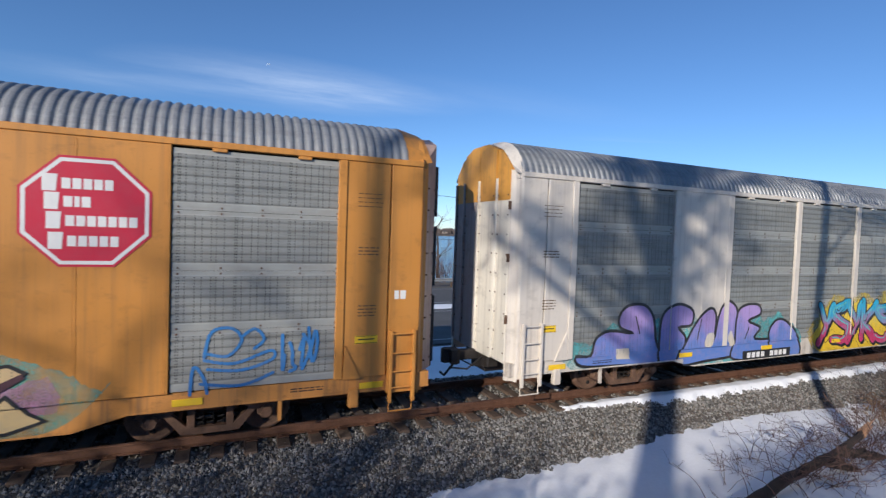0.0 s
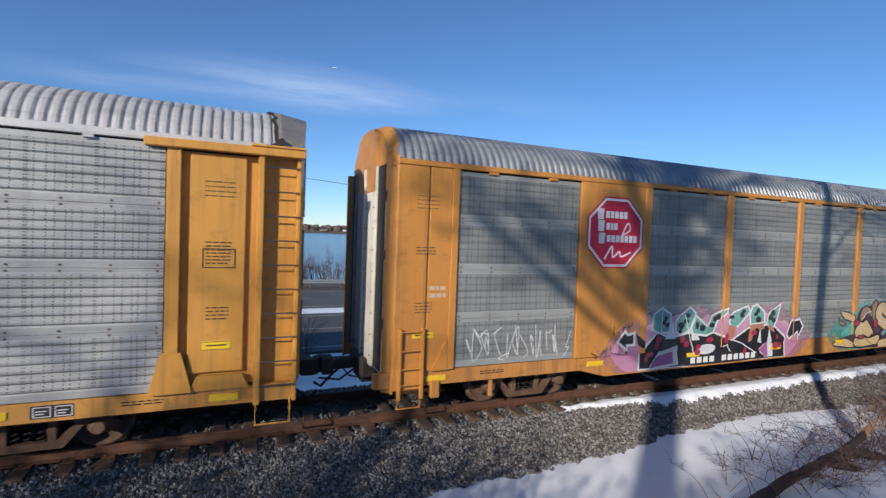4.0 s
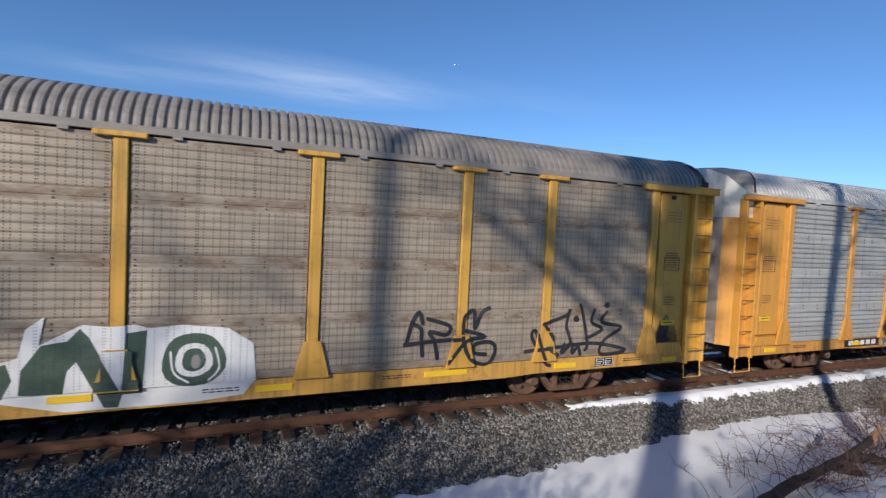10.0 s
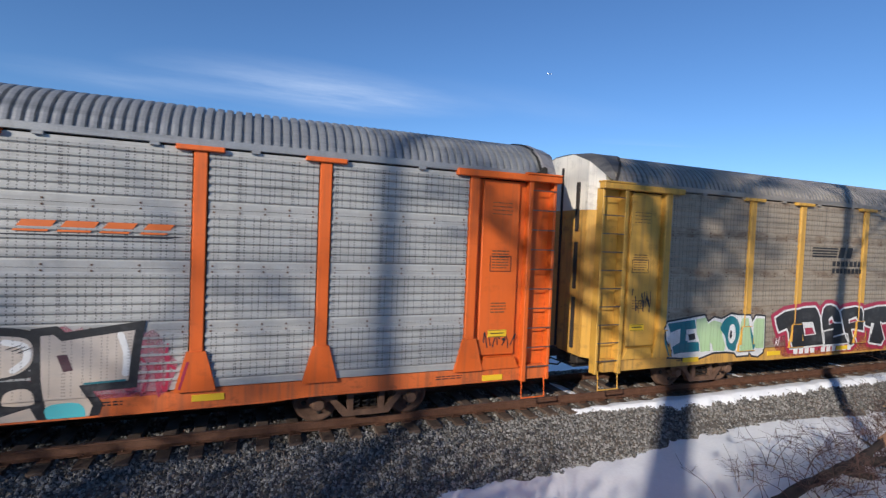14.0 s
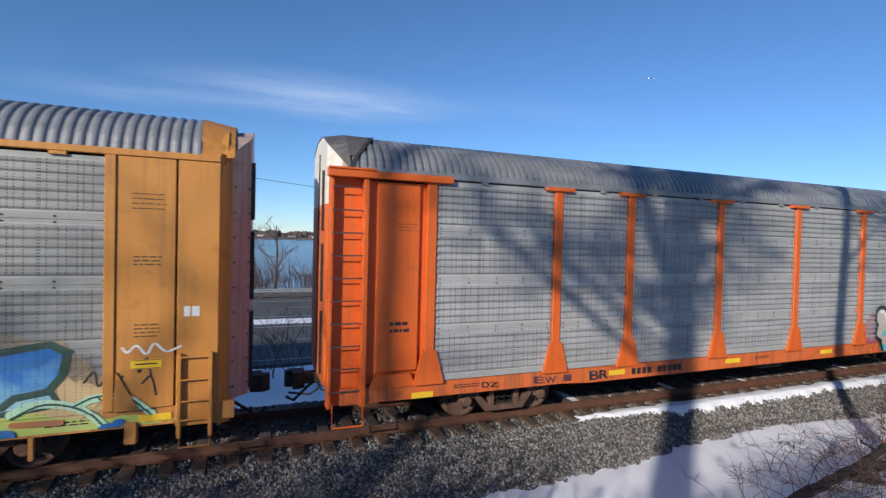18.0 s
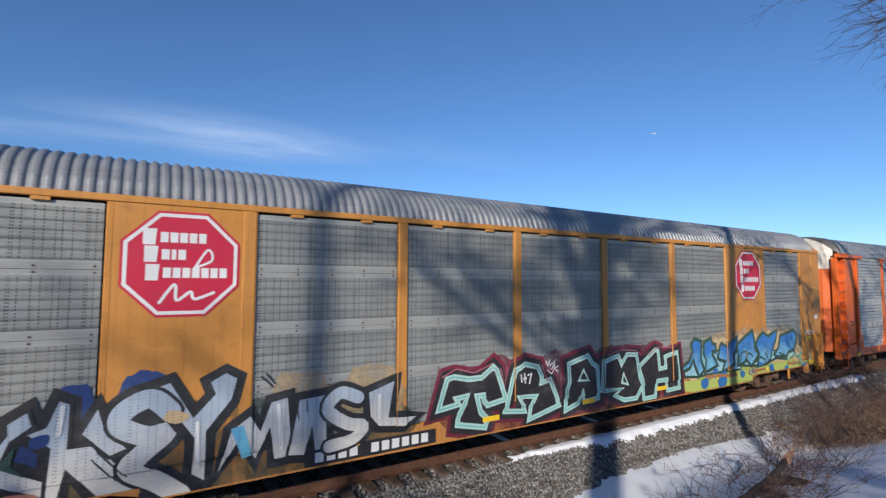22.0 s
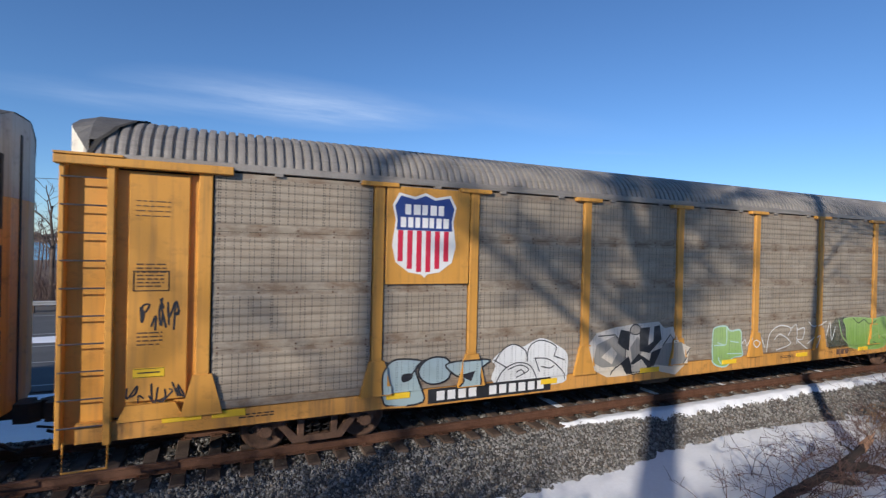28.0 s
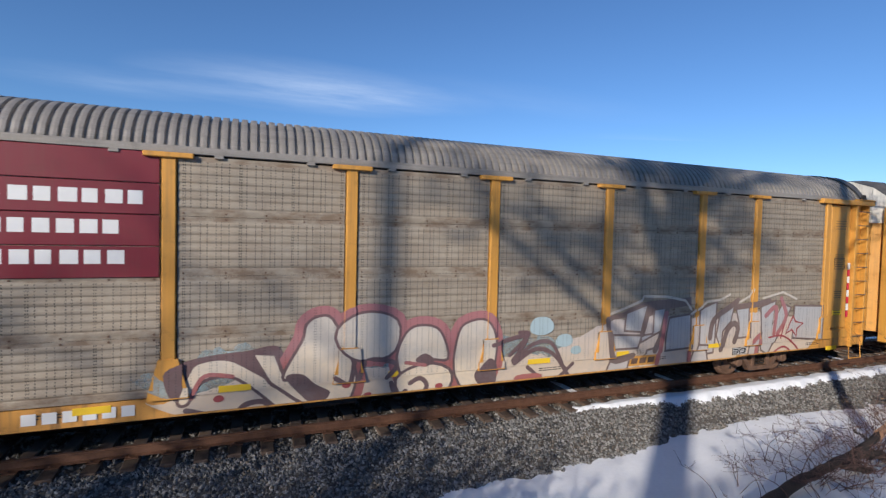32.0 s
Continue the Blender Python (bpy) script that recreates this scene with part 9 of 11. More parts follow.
g.line("stroke", S["ink"], 0.08, [(9.24, 1.21), (9.46, 1.09)])
g.oval("spot", S["ink"], 9.89, 1.86, 0.08, 0.07)
g.oval("spot", S["ink"], 10.71, 2.15, 0.08, 0.07)
g = Mural(c, "ttx", "thin white scrawled letters")
g.line("stroke", S["white"], 0.025, [(-7.93, 1.3), (-7.91, 1.19), (-7.8, 1.22), (-7.82, 1.31), (-7.91, 1.32)])
g.line("stroke", S["white"], 0.025, [(-7.96, 1.07), (-7.93, 1.17), (-7.86, 1.06), (-7.82, 1.17)])
scribble(c, "ttx", "small black scrawled tag", -12.85, -12.3, 2.0, 2.6, 7, 15, 0.022, S["ink"])
text_bar(c, 11, -7.2, -4.6, 0.78, 0.92, CHALK)
b = Build()
for i in range(4):
    b.box(-6.65, -5.6 + 0.02 * i, -1.5140, -1.5125, 3.45 + 0.075 * i, 3.49 + 0.075 * i)
part("brand_stripes", b, INK, c, "dark painted stripes of a brand mark")
part("brand_lettering", blocks(2, -5.56, -4.86, 3.44, 3.74, -1.5125, 0.08, 4), INK, c, "dark painted brand lettering")
for n, x1, z in ((7, -4.42, 3.20), (8, -4.36, 3.00)):
    part("brand_lettering", blocks(n, -5.78, x1, z, z + 0.14, -1.5125, 0.0, n), INK, c, "dark painted brand lettering")

g = Mural(c, "ttx", "black sooty smear low on the end panel")
g.fill("smear", S["ink"], [(12.28, 1.25), (12.34, 1.62), (12.52, 1.78), (12.66, 1.62), (12.60, 1.40), (12.72, 1.30), (12.55, 1.22)])
g.mist(S["ink"], 12.2, 12.95, 1.06, 1.7, 5, 0.1)
g.line("drip", S["ink"], 0.03, [(12.45, 1.75), (12.55, 1.86), (12.62, 1.74)])

# --- car E
c = CAR["E"]
g = Mural(c, "ttx", "bone-coloured fat letters with black outlines on pink")
g.mist(S["rosepink"], 1.59, 2.72, 0.95, 1.75, 3, 0.2, True)
g.mist(S["rosepink"], 2.72, 4.07, 0.95, 2.1, 5, 0.2, True)
g.mist(S["rosepink"], 4.91, 6.9, 0.95, 1.95, 6, 0.2, True)
g.ink("letter_shade", S["black"], [(2.25, 1.65), (2.26, 1.86), (2.4, 1.98), (2.61, 1.97), (2.75, 1.75), (2.93, 1.44), (3.41, 1.21), (3.51, 1.12), (3.38, 1.04), (2.92, 1.34), (2.79, 1.3), (2.95, 1.08), (3.29, 0.84), (3.29, 0.67), (2.94, 0.57), (2.73, 0.68), (2.55, 1.02), (2.38, 1.12), (2.27, 1.23), (2.3, 1.4), (2.34, 1.52)], S["black"], 0.2)
g.ink("letter_shade", S["black"], [(3.2, 1.75), (3.29, 1.94), (3.55, 2), (3.67, 1.93), (3.63, 1.79), (3.46, 1.71), (3.5, 1.54), (3.77, 1.43), (4.05, 1.23), (4.05, 0.98), (3.86, 0.59), (3.61, 0.59), (3.41, 0.77), (3.42, 0.97), (3.54, 1.12), (3.45, 1.39), (3.29, 1.57)], S["black"], 0.2)
g.ink("letter_shade", S["black"], [(3.78, 1.9), (4.14, 1.98), (4.8, 1.97), (5.03, 1.87), (5.06, 1.59), (4.9, 1.4), (4.61, 1.34), (4.39, 1.44), (4.19, 1.59), (4.07, 1.35), (3.83, 1.46)], S["black"], 0.2)
g.ink("letter_shade", S["black"], [(4.02, 0.62), (4.18, 0.88), (4.42, 1.02), (4.66, 0.81), (5.02, 0.92), (5.16, 0.6), (4.66, 0.6), (4.54, 0.77), (4.33, 0.59)], S["black"], 0.2, False)
g.ink("letter_shade", S["black"], [(4.67, 1.03), (4.74, 1.17), (4.95, 1.21), (5.07, 1.11), (5.05, 0.92), (4.7, 0.93)], S["black"], 0.2)
g.ink("letter_shade", S["black"], [(5.11, 1.96), (5.29, 1.98), (5.39, 1.88), (6.33, 2.02), (6.29, 1.72), (6.25, 1.2), (5.63, 1.17), (5.79, 0.86), (5.73, 0.65), (5.28, 0.61), (5.18, 0.81), (5.12, 1.3)], S["black"], 0.2, False)
g.ink("letter", S["bone2"], [(2.25, 1.65), (2.26, 1.86), (2.4, 1.98), (2.61, 1.97), (2.75, 1.75), (2.93, 1.44), (3.41, 1.21), (3.51, 1.12), (3.38, 1.04), (2.92, 1.34), (2.79, 1.3), (2.95, 1.08), (3.29, 0.84), (3.29, 0.67), (2.94, 0.57), (2.73, 0.68), (2.55, 1.02), (2.38, 1.12), (2.27, 1.23), (2.3, 1.4), (2.34, 1.52)], S["black"], 0.04)
g.ink("letter", S["bone2"], [(3.2, 1.75), (3.29, 1.94), (3.55, 2), (3.67, 1.93), (3.63, 1.79), (3.46, 1.71), (3.5, 1.54), (3.77, 1.43), (4.05, 1.23), (4.05, 0.98), (3.86, 0.59), (3.61, 0.59), (3.41, 0.77), (3.42, 0.97), (3.54, 1.12), (3.45, 1.39), (3.29, 1.57)], S["black"], 0.04)
g.ink("letter", S["bone2"], [(3.78, 1.9), (4.14, 1.98), (4.8, 1.97), (5.03, 1.87), (5.06, 1.59), (4.9, 1.4), (4.61, 1.34), (4.39, 1.44), (4.19, 1.59), (4.07, 1.35), (3.83, 1.46)], S["black"], 0.04)
g.ink("letter", S["bone2"], [(4.02, 0.62), (4.18, 0.88), (4.42, 1.02), (4.66, 0.81), (5.02, 0.92), (5.16, 0.6), (4.66, 0.6), (4.54, 0.77), (4.33, 0.59)], S["black"], 0.04, False)
g.ink("letter", S["bone2"], [(4.67, 1.03), (4.74, 1.17), (4.95, 1.21), (5.07, 1.11), (5.05, 0.92), (4.7, 0.93)], S["black"], 0.04)
g.ink("letter", S["bone2"], [(5.11, 1.96), (5.29, 1.98), (5.39, 1.88), (6.33, 2.02), (6.29, 1.72), (6.25, 1.2), (5.63, 1.17), (5.79, 0.86), (5.73, 0.65), (5.28, 0.61), (5.18, 0.81), (5.12, 1.3)], S["black"], 0.04, False)
g.oval("eye", S["bone2"], 4.32, 1.28, 0.3, 0.27, S["black"], 0.07)
g.fill("patch", S["aqua"], [(2.65, 0.91), (3.1, 0.89), (3.14, 0.66), (2.88, 0.6), (2.73, 0.73)])
g.fill("patch", S["aqua"], [(3.44, 0.91), (3.9, 0.92), (3.85, 0.62), (3.61, 0.63), (3.44, 0.77)])
g.fill("patch", S["aqua"], [(5.2, 0.89), (5.6, 0.91), (5.66, 0.67), (5.28, 0.64)])
g.fill("patch", S["aqua"], [(2.57, 1.31), (2.73, 1.32), (2.73, 1.18), (2.58, 1.16)])
g.fill("hole", S["plum"], [(5.32, 1.65), (5.45, 1.66), (5.53, 1.42), (5.41, 1.4)], False)
g.fill("hole", S["plum"], [(3.5, 1.71), (3.63, 1.77), (3.71, 1.48), (3.53, 1.56)])
g.fill("patch", S["yellow"], [(3.42, 0.86), (3.83, 0.88), (3.83, 0.77), (3.42, 0.75)], False)
g.line("highlight", S["white"], 0.09, [(2.44, 1.89), (2.61, 1.88), (2.75, 1.6), (3, 1.35)])
g.line("highlight", S["white"], 0.09, [(3.26, 1.64), (3.3, 1.85), (3.53, 1.93)])
g.line("highlight", S["white"], 0.09, [(3.83, 1.34), (3.98, 1.17), (3.98, 0.96)])
g.line("highlight", S["white"], 0.09, [(4.72, 1.87), (4.95, 1.8), (4.97, 1.61), (4.82, 1.46)])
g.line("highlight", S["white"], 0.09, [(3.12, 0.89), (3.25, 0.79), (3.2, 0.65)])
g.line("highlight", S["white"], 0.09, [(6.12, 1.93), (6.2, 1.63), (6.19, 1.33)])
g.line("shade_line", S["deepteal"], 0.03, [(2.14, 1.66), (2.17, 1.9), (2.3, 2.02)])
g.line("shade_line", S["deepteal"], 0.03, [(3.11, 1.65), (3.14, 1.86), (3.29, 1.98)])
g.line("shade_line", S["deepteal"], 0.03, [(2.22, 1.53), (2.19, 1.32), (2.27, 1.17)])
g.line("shade_line", S["deepteal"], 0.03, [(2.48, 0.92), (2.62, 0.65)])
g.line("shade_line", S["deepteal"], 0.03, [(5.67, 1.21), (6.19, 1.23)])
g.line("shade_line", S["deepteal"], 0.03, [(4.2, 1.16), (4.44, 1.06)])
g.line("stroke", S["black"], 0.012, [(4.74, 1.77), (4.9, 1.82)])
g.line("stroke", S["black"], 0.012, [(4.81, 1.74), (4.96, 1.8)])
g.line("stroke", S["black"], 0.012, [(4.87, 1.71), (5.03, 1.78)])
part("brand_lettering", blocks(4, 4.72, 6.80, 3.46, 3.66, -1.5125, 0.14, 6), plain("brand_orange_paint", (0.68, 0.15, 0.02)), c, "orange slanted brand lettering")
piece(c, "ttx", "thin black painted swoosh", [("swoosh", [[[(4.5, 3.36), (6.7, 3.40), (6.95, 3.44), (4.62, 3.42)]]], S["ink"])])
text_bar(c, 10, -7.0, -5.45, 0.76, 0.9, INK)
for word, x0, x1, z0, z1, ink in (("DZ", -10.78, -10.40, 0.77, 0.87, "black2"), ("EW", -9.60, -9.02, 0.76, 0.90, "maroon"), ("BR", -8.15, -7.66, 0.73, 0.92, "ink")):
    word_piece(c, "ttx", "dark hand-painted letters on the orange sill", word, x0, x1, z0, z1, 7, None, None, S[ink], S[ink], 0.06, 0.004)
plate(c, -8.84, -8.64, 0.76, 0.90, S["maroon"], -1.4985, "sill_patch", "dark rusty patch on the sill")
scribble(c, "ttx", "black scrawled tag on the door panel", 12.3, 13.0, 1.35, 1.75, 7, 18, 0.025, S["ink"])

scribble(c, "ttx", "crimson scrawled marks", 6.2, 7.0, 0.9, 1.75, 6, 27, 0.04, S["crimson"])

# --- car F
c = CAR["F"]
g = Mural(c, "kcs", "black block letters edged in mint on a maroon ground")
g.mist(S["maroon2"], -3.74, 4.82, 0.56, 2.1, 10, 0.12, True)
g.ink("halo", S["maroon2"], [(-3.51, 1.19), (-3.31, 1.78), (-3.14, 1.81), (-2.77, 1.73), (-2.45, 1.73), (-2.14, 1.93), (-2.04, 1.84), (-1.8, 1.21), (-2.3, 1.14), (-2.39, 1.25), (-2.4, 1.36), (-2.57, 1.36), (-2.48, 1.03), (-2.27, 0.84), (-2.34, 0.68), (-3.04, 0.83), (-3.01, 1.04), (-2.88, 1.24), (-2.82, 1.39), (-3.09, 1.37), (-3.03, 1.25)], S["maroon2"], 0.5, False)
g.ink("halo", S["maroon2"], [(-1.8, 0.94), (-1.61, 1.61), (-1.53, 1.81), (-1.24, 1.91), (-0.87, 1.82), (-0.74, 1.58), (-0.77, 1.45), (-0.49, 1.5), (-0.19, 0.87), (-1.12, 0.67), (-1.05, 1), (-0.93, 1.17), (-1.45, 1.21), (-1.28, 0.97), (-1.24, 0.87)], S["maroon2"], 0.5, False)
g.ink("halo", S["maroon2"], [(0.02, 0.72), (0.05, 1.18), (0.14, 1.37), (0.11, 1.8), (0.77, 1.95), (0.92, 1.76), (1.11, 1.64), (1.16, 0.88), (0.65, 0.84), (0.59, 1.1), (0.46, 0.84)], S["maroon2"], 0.5, False)
g.ink("halo", S["maroon2"], [(1.28, 1.05), (1.33, 1.76), (1.9, 1.86), (2.02, 1.64), (2.24, 1.87), (2.62, 1.84), (2.75, 1.23), (2.89, 0.99), (2.63, 0.7), (2.14, 0.71), (1.77, 0.86), (2.02, 1.01), (1.46, 1.02)], S["maroon2"], 0.5, False)
g.ink("halo", S["maroon2"], [(2.93, 0.64), (2.89, 1.05), (2.71, 1.51), (3.41, 1.91), (3.54, 1.87), (3.6, 1.38), (3.88, 1.4), (3.85, 1.69), (4.4, 1.79), (4.53, 0.77), (3.97, 0.75), (3.91, 1.06), (3.5, 1.06), (3.42, 0.65)], S["maroon2"], 0.5, False)
g.ink("letter_shade", S["black2"], [(-3.51, 1.19), (-3.31, 1.78), (-3.14, 1.81), (-2.77, 1.73), (-2.45, 1.73), (-2.14, 1.93), (-2.04, 1.84), (-1.8, 1.21), (-2.3, 1.14), (-2.39, 1.25), (-2.4, 1.36), (-2.57, 1.36), (-2.48, 1.03), (-2.27, 0.84), (-2.34, 0.68), (-3.04, 0.83), (-3.01, 1.04), (-2.88, 1.24), (-2.82, 1.39), (-3.09, 1.37), (-3.03, 1.25)], S["black2"], 0.34, False)
g.ink("letter_shade", S["black2"], [(-1.8, 0.94), (-1.61, 1.61), (-1.53, 1.81), (-1.24, 1.91), (-0.87, 1.82), (-0.74, 1.58), (-0.77, 1.45), (-0.49, 1.5), (-0.19, 0.87), (-1.12, 0.67), (-1.05, 1), (-0.93, 1.17), (-1.45, 1.21), (-1.28, 0.97), (-1.24, 0.87)], S["black2"], 0.34, False)
g.ink("letter_shade", S["black2"], [(0.02, 0.72), (0.05, 1.18), (0.14, 1.37), (0.11, 1.8), (0.77, 1.95), (0.92, 1.76), (1.11, 1.64), (1.16, 0.88), (0.65, 0.84), (0.59, 1.1), (0.46, 0.84)], S["black2"], 0.34, False)
g.ink("letter_shade", S["black2"], [(1.28, 1.05), (1.33, 1.76), (1.9, 1.86), (2.02, 1.64), (2.24, 1.87), (2.62, 1.84), (2.75, 1.23), (2.89, 0.99), (2.63, 0.7), (2.14, 0.71), (1.77, 0.86), (2.02, 1.01), (1.46, 1.02)], S["black2"], 0.34, False)
g.ink("letter_shade", S["black2"], [(2.93, 0.64), (2.89, 1.05), (2.71, 1.51), (3.41, 1.91), (3.54, 1.87), (3.6, 1.38), (3.88, 1.4), (3.85, 1.69), (4.4, 1.79), (4.53, 0.77), (3.97, 0.75), (3.91, 1.06), (3.5, 1.06), (3.42, 0.65)], S["black2"], 0.34, False)
g.ink("letter", S["black2"], [(-3.51, 1.19), (-3.31, 1.78), (-3.14, 1.81), (-2.77, 1.73), (-2.45, 1.73), (-2.14, 1.93), (-2.04, 1.84), (-1.8, 1.21), (-2.3, 1.14), (-2.39, 1.25), (-2.4, 1.36), (-2.57, 1.36), (-2.48, 1.03), (-2.27, 0.84), (-2.34, 0.68), (-3.04, 0.83), (-3.01, 1.04), (-2.88, 1.24), (-2.82, 1.39), (-3.09, 1.37), (-3.03, 1.25)], S["mintpale"], 0.12, False)
g.ink("letter", S["black2"], [(-1.8, 0.94), (-1.61, 1.61), (-1.53, 1.81), (-1.24, 1.91), (-0.87, 1.82), (-0.74, 1.58), (-0.77, 1.45), (-0.49, 1.5), (-0.19, 0.87), (-1.12, 0.67), (-1.05, 1), (-0.93, 1.17), (-1.45, 1.21), (-1.28, 0.97), (-1.24, 0.87)], S["mintpale"], 0.12, False)
g.ink("letter", S["black2"], [(0.02, 0.72), (0.05, 1.18), (0.14, 1.37), (0.11, 1.8), (0.77, 1.95), (0.92, 1.76), (1.11, 1.64), (1.16, 0.88), (0.65, 0.84), (0.59, 1.1), (0.46, 0.84)], S["mintpale"], 0.12, False)
g.ink("letter", S["black2"], [(1.28, 1.05), (1.33, 1.76), (1.9, 1.86), (2.02, 1.64), (2.24, 1.87), (2.62, 1.84), (2.75, 1.23), (2.89, 0.99), (2.63, 0.7), (2.14, 0.71), (1.77, 0.86), (2.02, 1.01), (1.46, 1.02)], S["mintpale"], 0.12, False)
g.ink("letter", S["black2"], [(2.93, 0.64), (2.89, 1.05), (2.71, 1.51), (3.41, 1.91), (3.54, 1.87), (3.6, 1.38), (3.88, 1.4), (3.85, 1.69), (4.4, 1.79), (4.53, 0.77), (3.97, 0.75), (3.91, 1.06), (3.5, 1.06), (3.42, 0.65)], S["mintpale"], 0.12, False)
g.line("edge", S["mint2"], 0.035, [(-3.51, 1.19), (-3.31, 1.78), (-3.14, 1.81), (-2.77, 1.73), (-2.45, 1.73), (-2.14, 1.93), (-2.04, 1.84), (-1.8, 1.21), (-2.3, 1.14), (-2.39, 1.25), (-2.4, 1.36), (-2.57, 1.36), (-2.48, 1.03), (-2.27, 0.84), (-2.34, 0.68), (-3.04, 0.83), (-3.01, 1.04), (-2.88, 1.24), (-2.82, 1.39), (-3.09, 1.37), (-3.03, 1.25), (-3.51, 1.19)], False)
g.line("edge", S["mint2"], 0.035, [(-1.8, 0.94), (-1.61, 1.61), (-1.53, 1.81), (-1.24, 1.91), (-0.87, 1.82), (-0.74, 1.58), (-0.77, 1.45), (-0.49, 1.5), (-0.19, 0.87), (-1.12, 0.67), (-1.05, 1), (-0.93, 1.17), (-1.45, 1.21), (-1.28, 0.97), (-1.24, 0.87), (-1.8, 0.94)], False)
g.line("edge", S["mint2"], 0.035, [(0.02, 0.72), (0.05, 1.18), (0.14, 1.37), (0.11, 1.8), (0.77, 1.95), (0.92, 1.76), (1.11, 1.64), (1.16, 0.88), (0.65, 0.84), (0.59, 1.1), (0.46, 0.84), (0.02, 0.72)], False)
g.line("edge", S["mint2"], 0.035, [(1.28, 1.05), (1.33, 1.76), (1.9, 1.86), (2.02, 1.64), (2.24, 1.87), (2.62, 1.84), (2.75, 1.23), (2.89, 0.99), (2.63, 0.7), (2.14, 0.71), (1.77, 0.86), (2.02, 1.01), (1.46, 1.02), (1.28, 1.05)], False)
g.line("edge", S["mint2"], 0.035, [(2.93, 0.64), (2.89, 1.05), (2.71, 1.51), (3.41, 1.91), (3.54, 1.87), (3.6, 1.38), (3.88, 1.4), (3.85, 1.69), (4.4, 1.79), (4.53, 0.77), (3.97, 0.75), (3.91, 1.06), (3.5, 1.06), (3.42, 0.65), (2.93, 0.64)], False)
g.ink("hole", S["black2"], [(0.44, 1.38), (0.61, 1.62), (0.79, 1.35)], S["mintpale"], 0.06, False)
g.ink("hole", S["black2"], [(2.01, 1.17), (2.09, 1.4), (2.25, 1.1)], S["mintpale"], 0.06, False)
g.line("stroke", S["rosepink"], 0.025, [(-3.43, 1.83), (-3.09, 1.97), (-2.65, 1.85), (-2.23, 1.98), (-2.16, 2.01)], False)
g.line("stroke", S["rosepink"], 0.025, [(-1.94, 1.87), (-1.84, 1.48), (-1.75, 1.88)], False)
g.line("stroke", S["rosepink"], 0.025, [(-0.75, 1.85), (-0.57, 1.47), (-0.4, 1.49), (-0.17, 1.05), (-0.14, 1.6)], False)
g.line("stroke", S["rosepink"], 0.025, [(1.44, 1.9), (2, 2.01), (2.6, 1.95), (2.79, 1.83)], False)
g.line("stroke", S["rosepink"], 0.025, [(3.12, 1.79), (3.52, 1.98), (4.22, 1.93)], False)
g.line("stroke", S["white"], 0.04, [(-1.4, 1.69), (-1.38, 1.54)], False)
g.line("stroke", S["white"], 0.04, [(-1.27, 1.7), (-1.25, 1.5)], False)
g.line("stroke", S["white"], 0.04, [(-1.29, 1.59), (-1.21, 1.6)], False)
g.line("stroke", S["white"], 0.04, [(-1.17, 1.66), (-1.07, 1.7), (-1.13, 1.48)], False)
g.line("stroke", S["white"], 0.03, [(-0.63, 1.93), (-0.57, 1.83), (-0.5, 1.96)])
g.line("stroke", S["white"], 0.03, [(-0.5, 1.82), (-0.37, 1.9), (-0.45, 1.73)])
g.line("stroke", S["white"], 0.03, [(-0.33, 1.94), (-0.37, 1.76), (-0.23, 1.79)])
g.line("stroke", S["white"], 0.03, [(-0.58, 1.72), (-0.45, 1.63), (-0.37, 1.73), (-0.25, 1.66)])
g = Mural(c, "kcs", "silver and pale blue block letters with dark outlines")
g.mist(S["bottle"], -12.57, -3.78, 0.56, 1.85, 11, 0.16, True)
g.mist(S["navy2"], -10.48, -9.65, 1.2, 1.95, 2, 0.15, False)
g.mist(S["navy2"], -9.65, -9.08, 1.2, 2.3, 4, 0.15, False)
g.mist(S["navy2"], -8.96, -8.09, 1.2, 2.35, 6, 0.15, False)
g.mist(S["tan"], -6.84, -5.66, 1.2, 2.2, 860, 0.1, True)
g.mist(S["tan"], -5.58, -4.25, 1.2, 2.2, 940, 0.1, True)
g.ink("letter_shade", S["black"], [(-11.98, 1.91), (-11.71, 2.01), (-11.66, 1.03), (-11.93, 1.03)], S["black"], 0.22, False)
g.ink("letter_shade", S["black"], [(-11.38, 1.96), (-11.25, 2.07), (-10.94, 2.02), (-11, 1.7), (-11.07, 0.96), (-11.25, 0.98)], S["black"], 0.22, False)
g.ink("letter_shade", S["black"], [(-10.92, 1.32), (-10.78, 1.89), (-10.61, 1.99), (-10.45, 1.78), (-10.33, 1.18), (-10.43, 0.8), (-10.84, 0.85)], S["black"], 0.22, False)
g.ink("letter_shade", S["black"], [(-10.28, 1.4), (-10.06, 1.73), (-10.07, 1.88), (-9.84, 2.03), (-9.77, 1.8), (-10, 1.63), (-10.1, 1.34), (-9.61, 1.07), (-9.6, 0.8), (-10.16, 1.09)], S["black"], 0.22, False)
g.ink("letter_shade", S["black"], [(-9.88, 1.71), (-9.66, 1.79), (-9.53, 2.14), (-9.38, 2.06), (-9.39, 1.47), (-9.07, 1.47), (-8.41, 0.66), (-9.06, 0.71), (-9.41, 1.15), (-9.49, 0.74), (-9.65, 0.78), (-9.61, 1.48)], S["black"], 0.22, False)
g.ink("letter_shade", S["black"], [(-9.28, 1.62), (-9.08, 1.99), (-8.99, 1.71), (-8.69, 1.34), (-8.93, 1.26)], S["black"], 0.22, False)
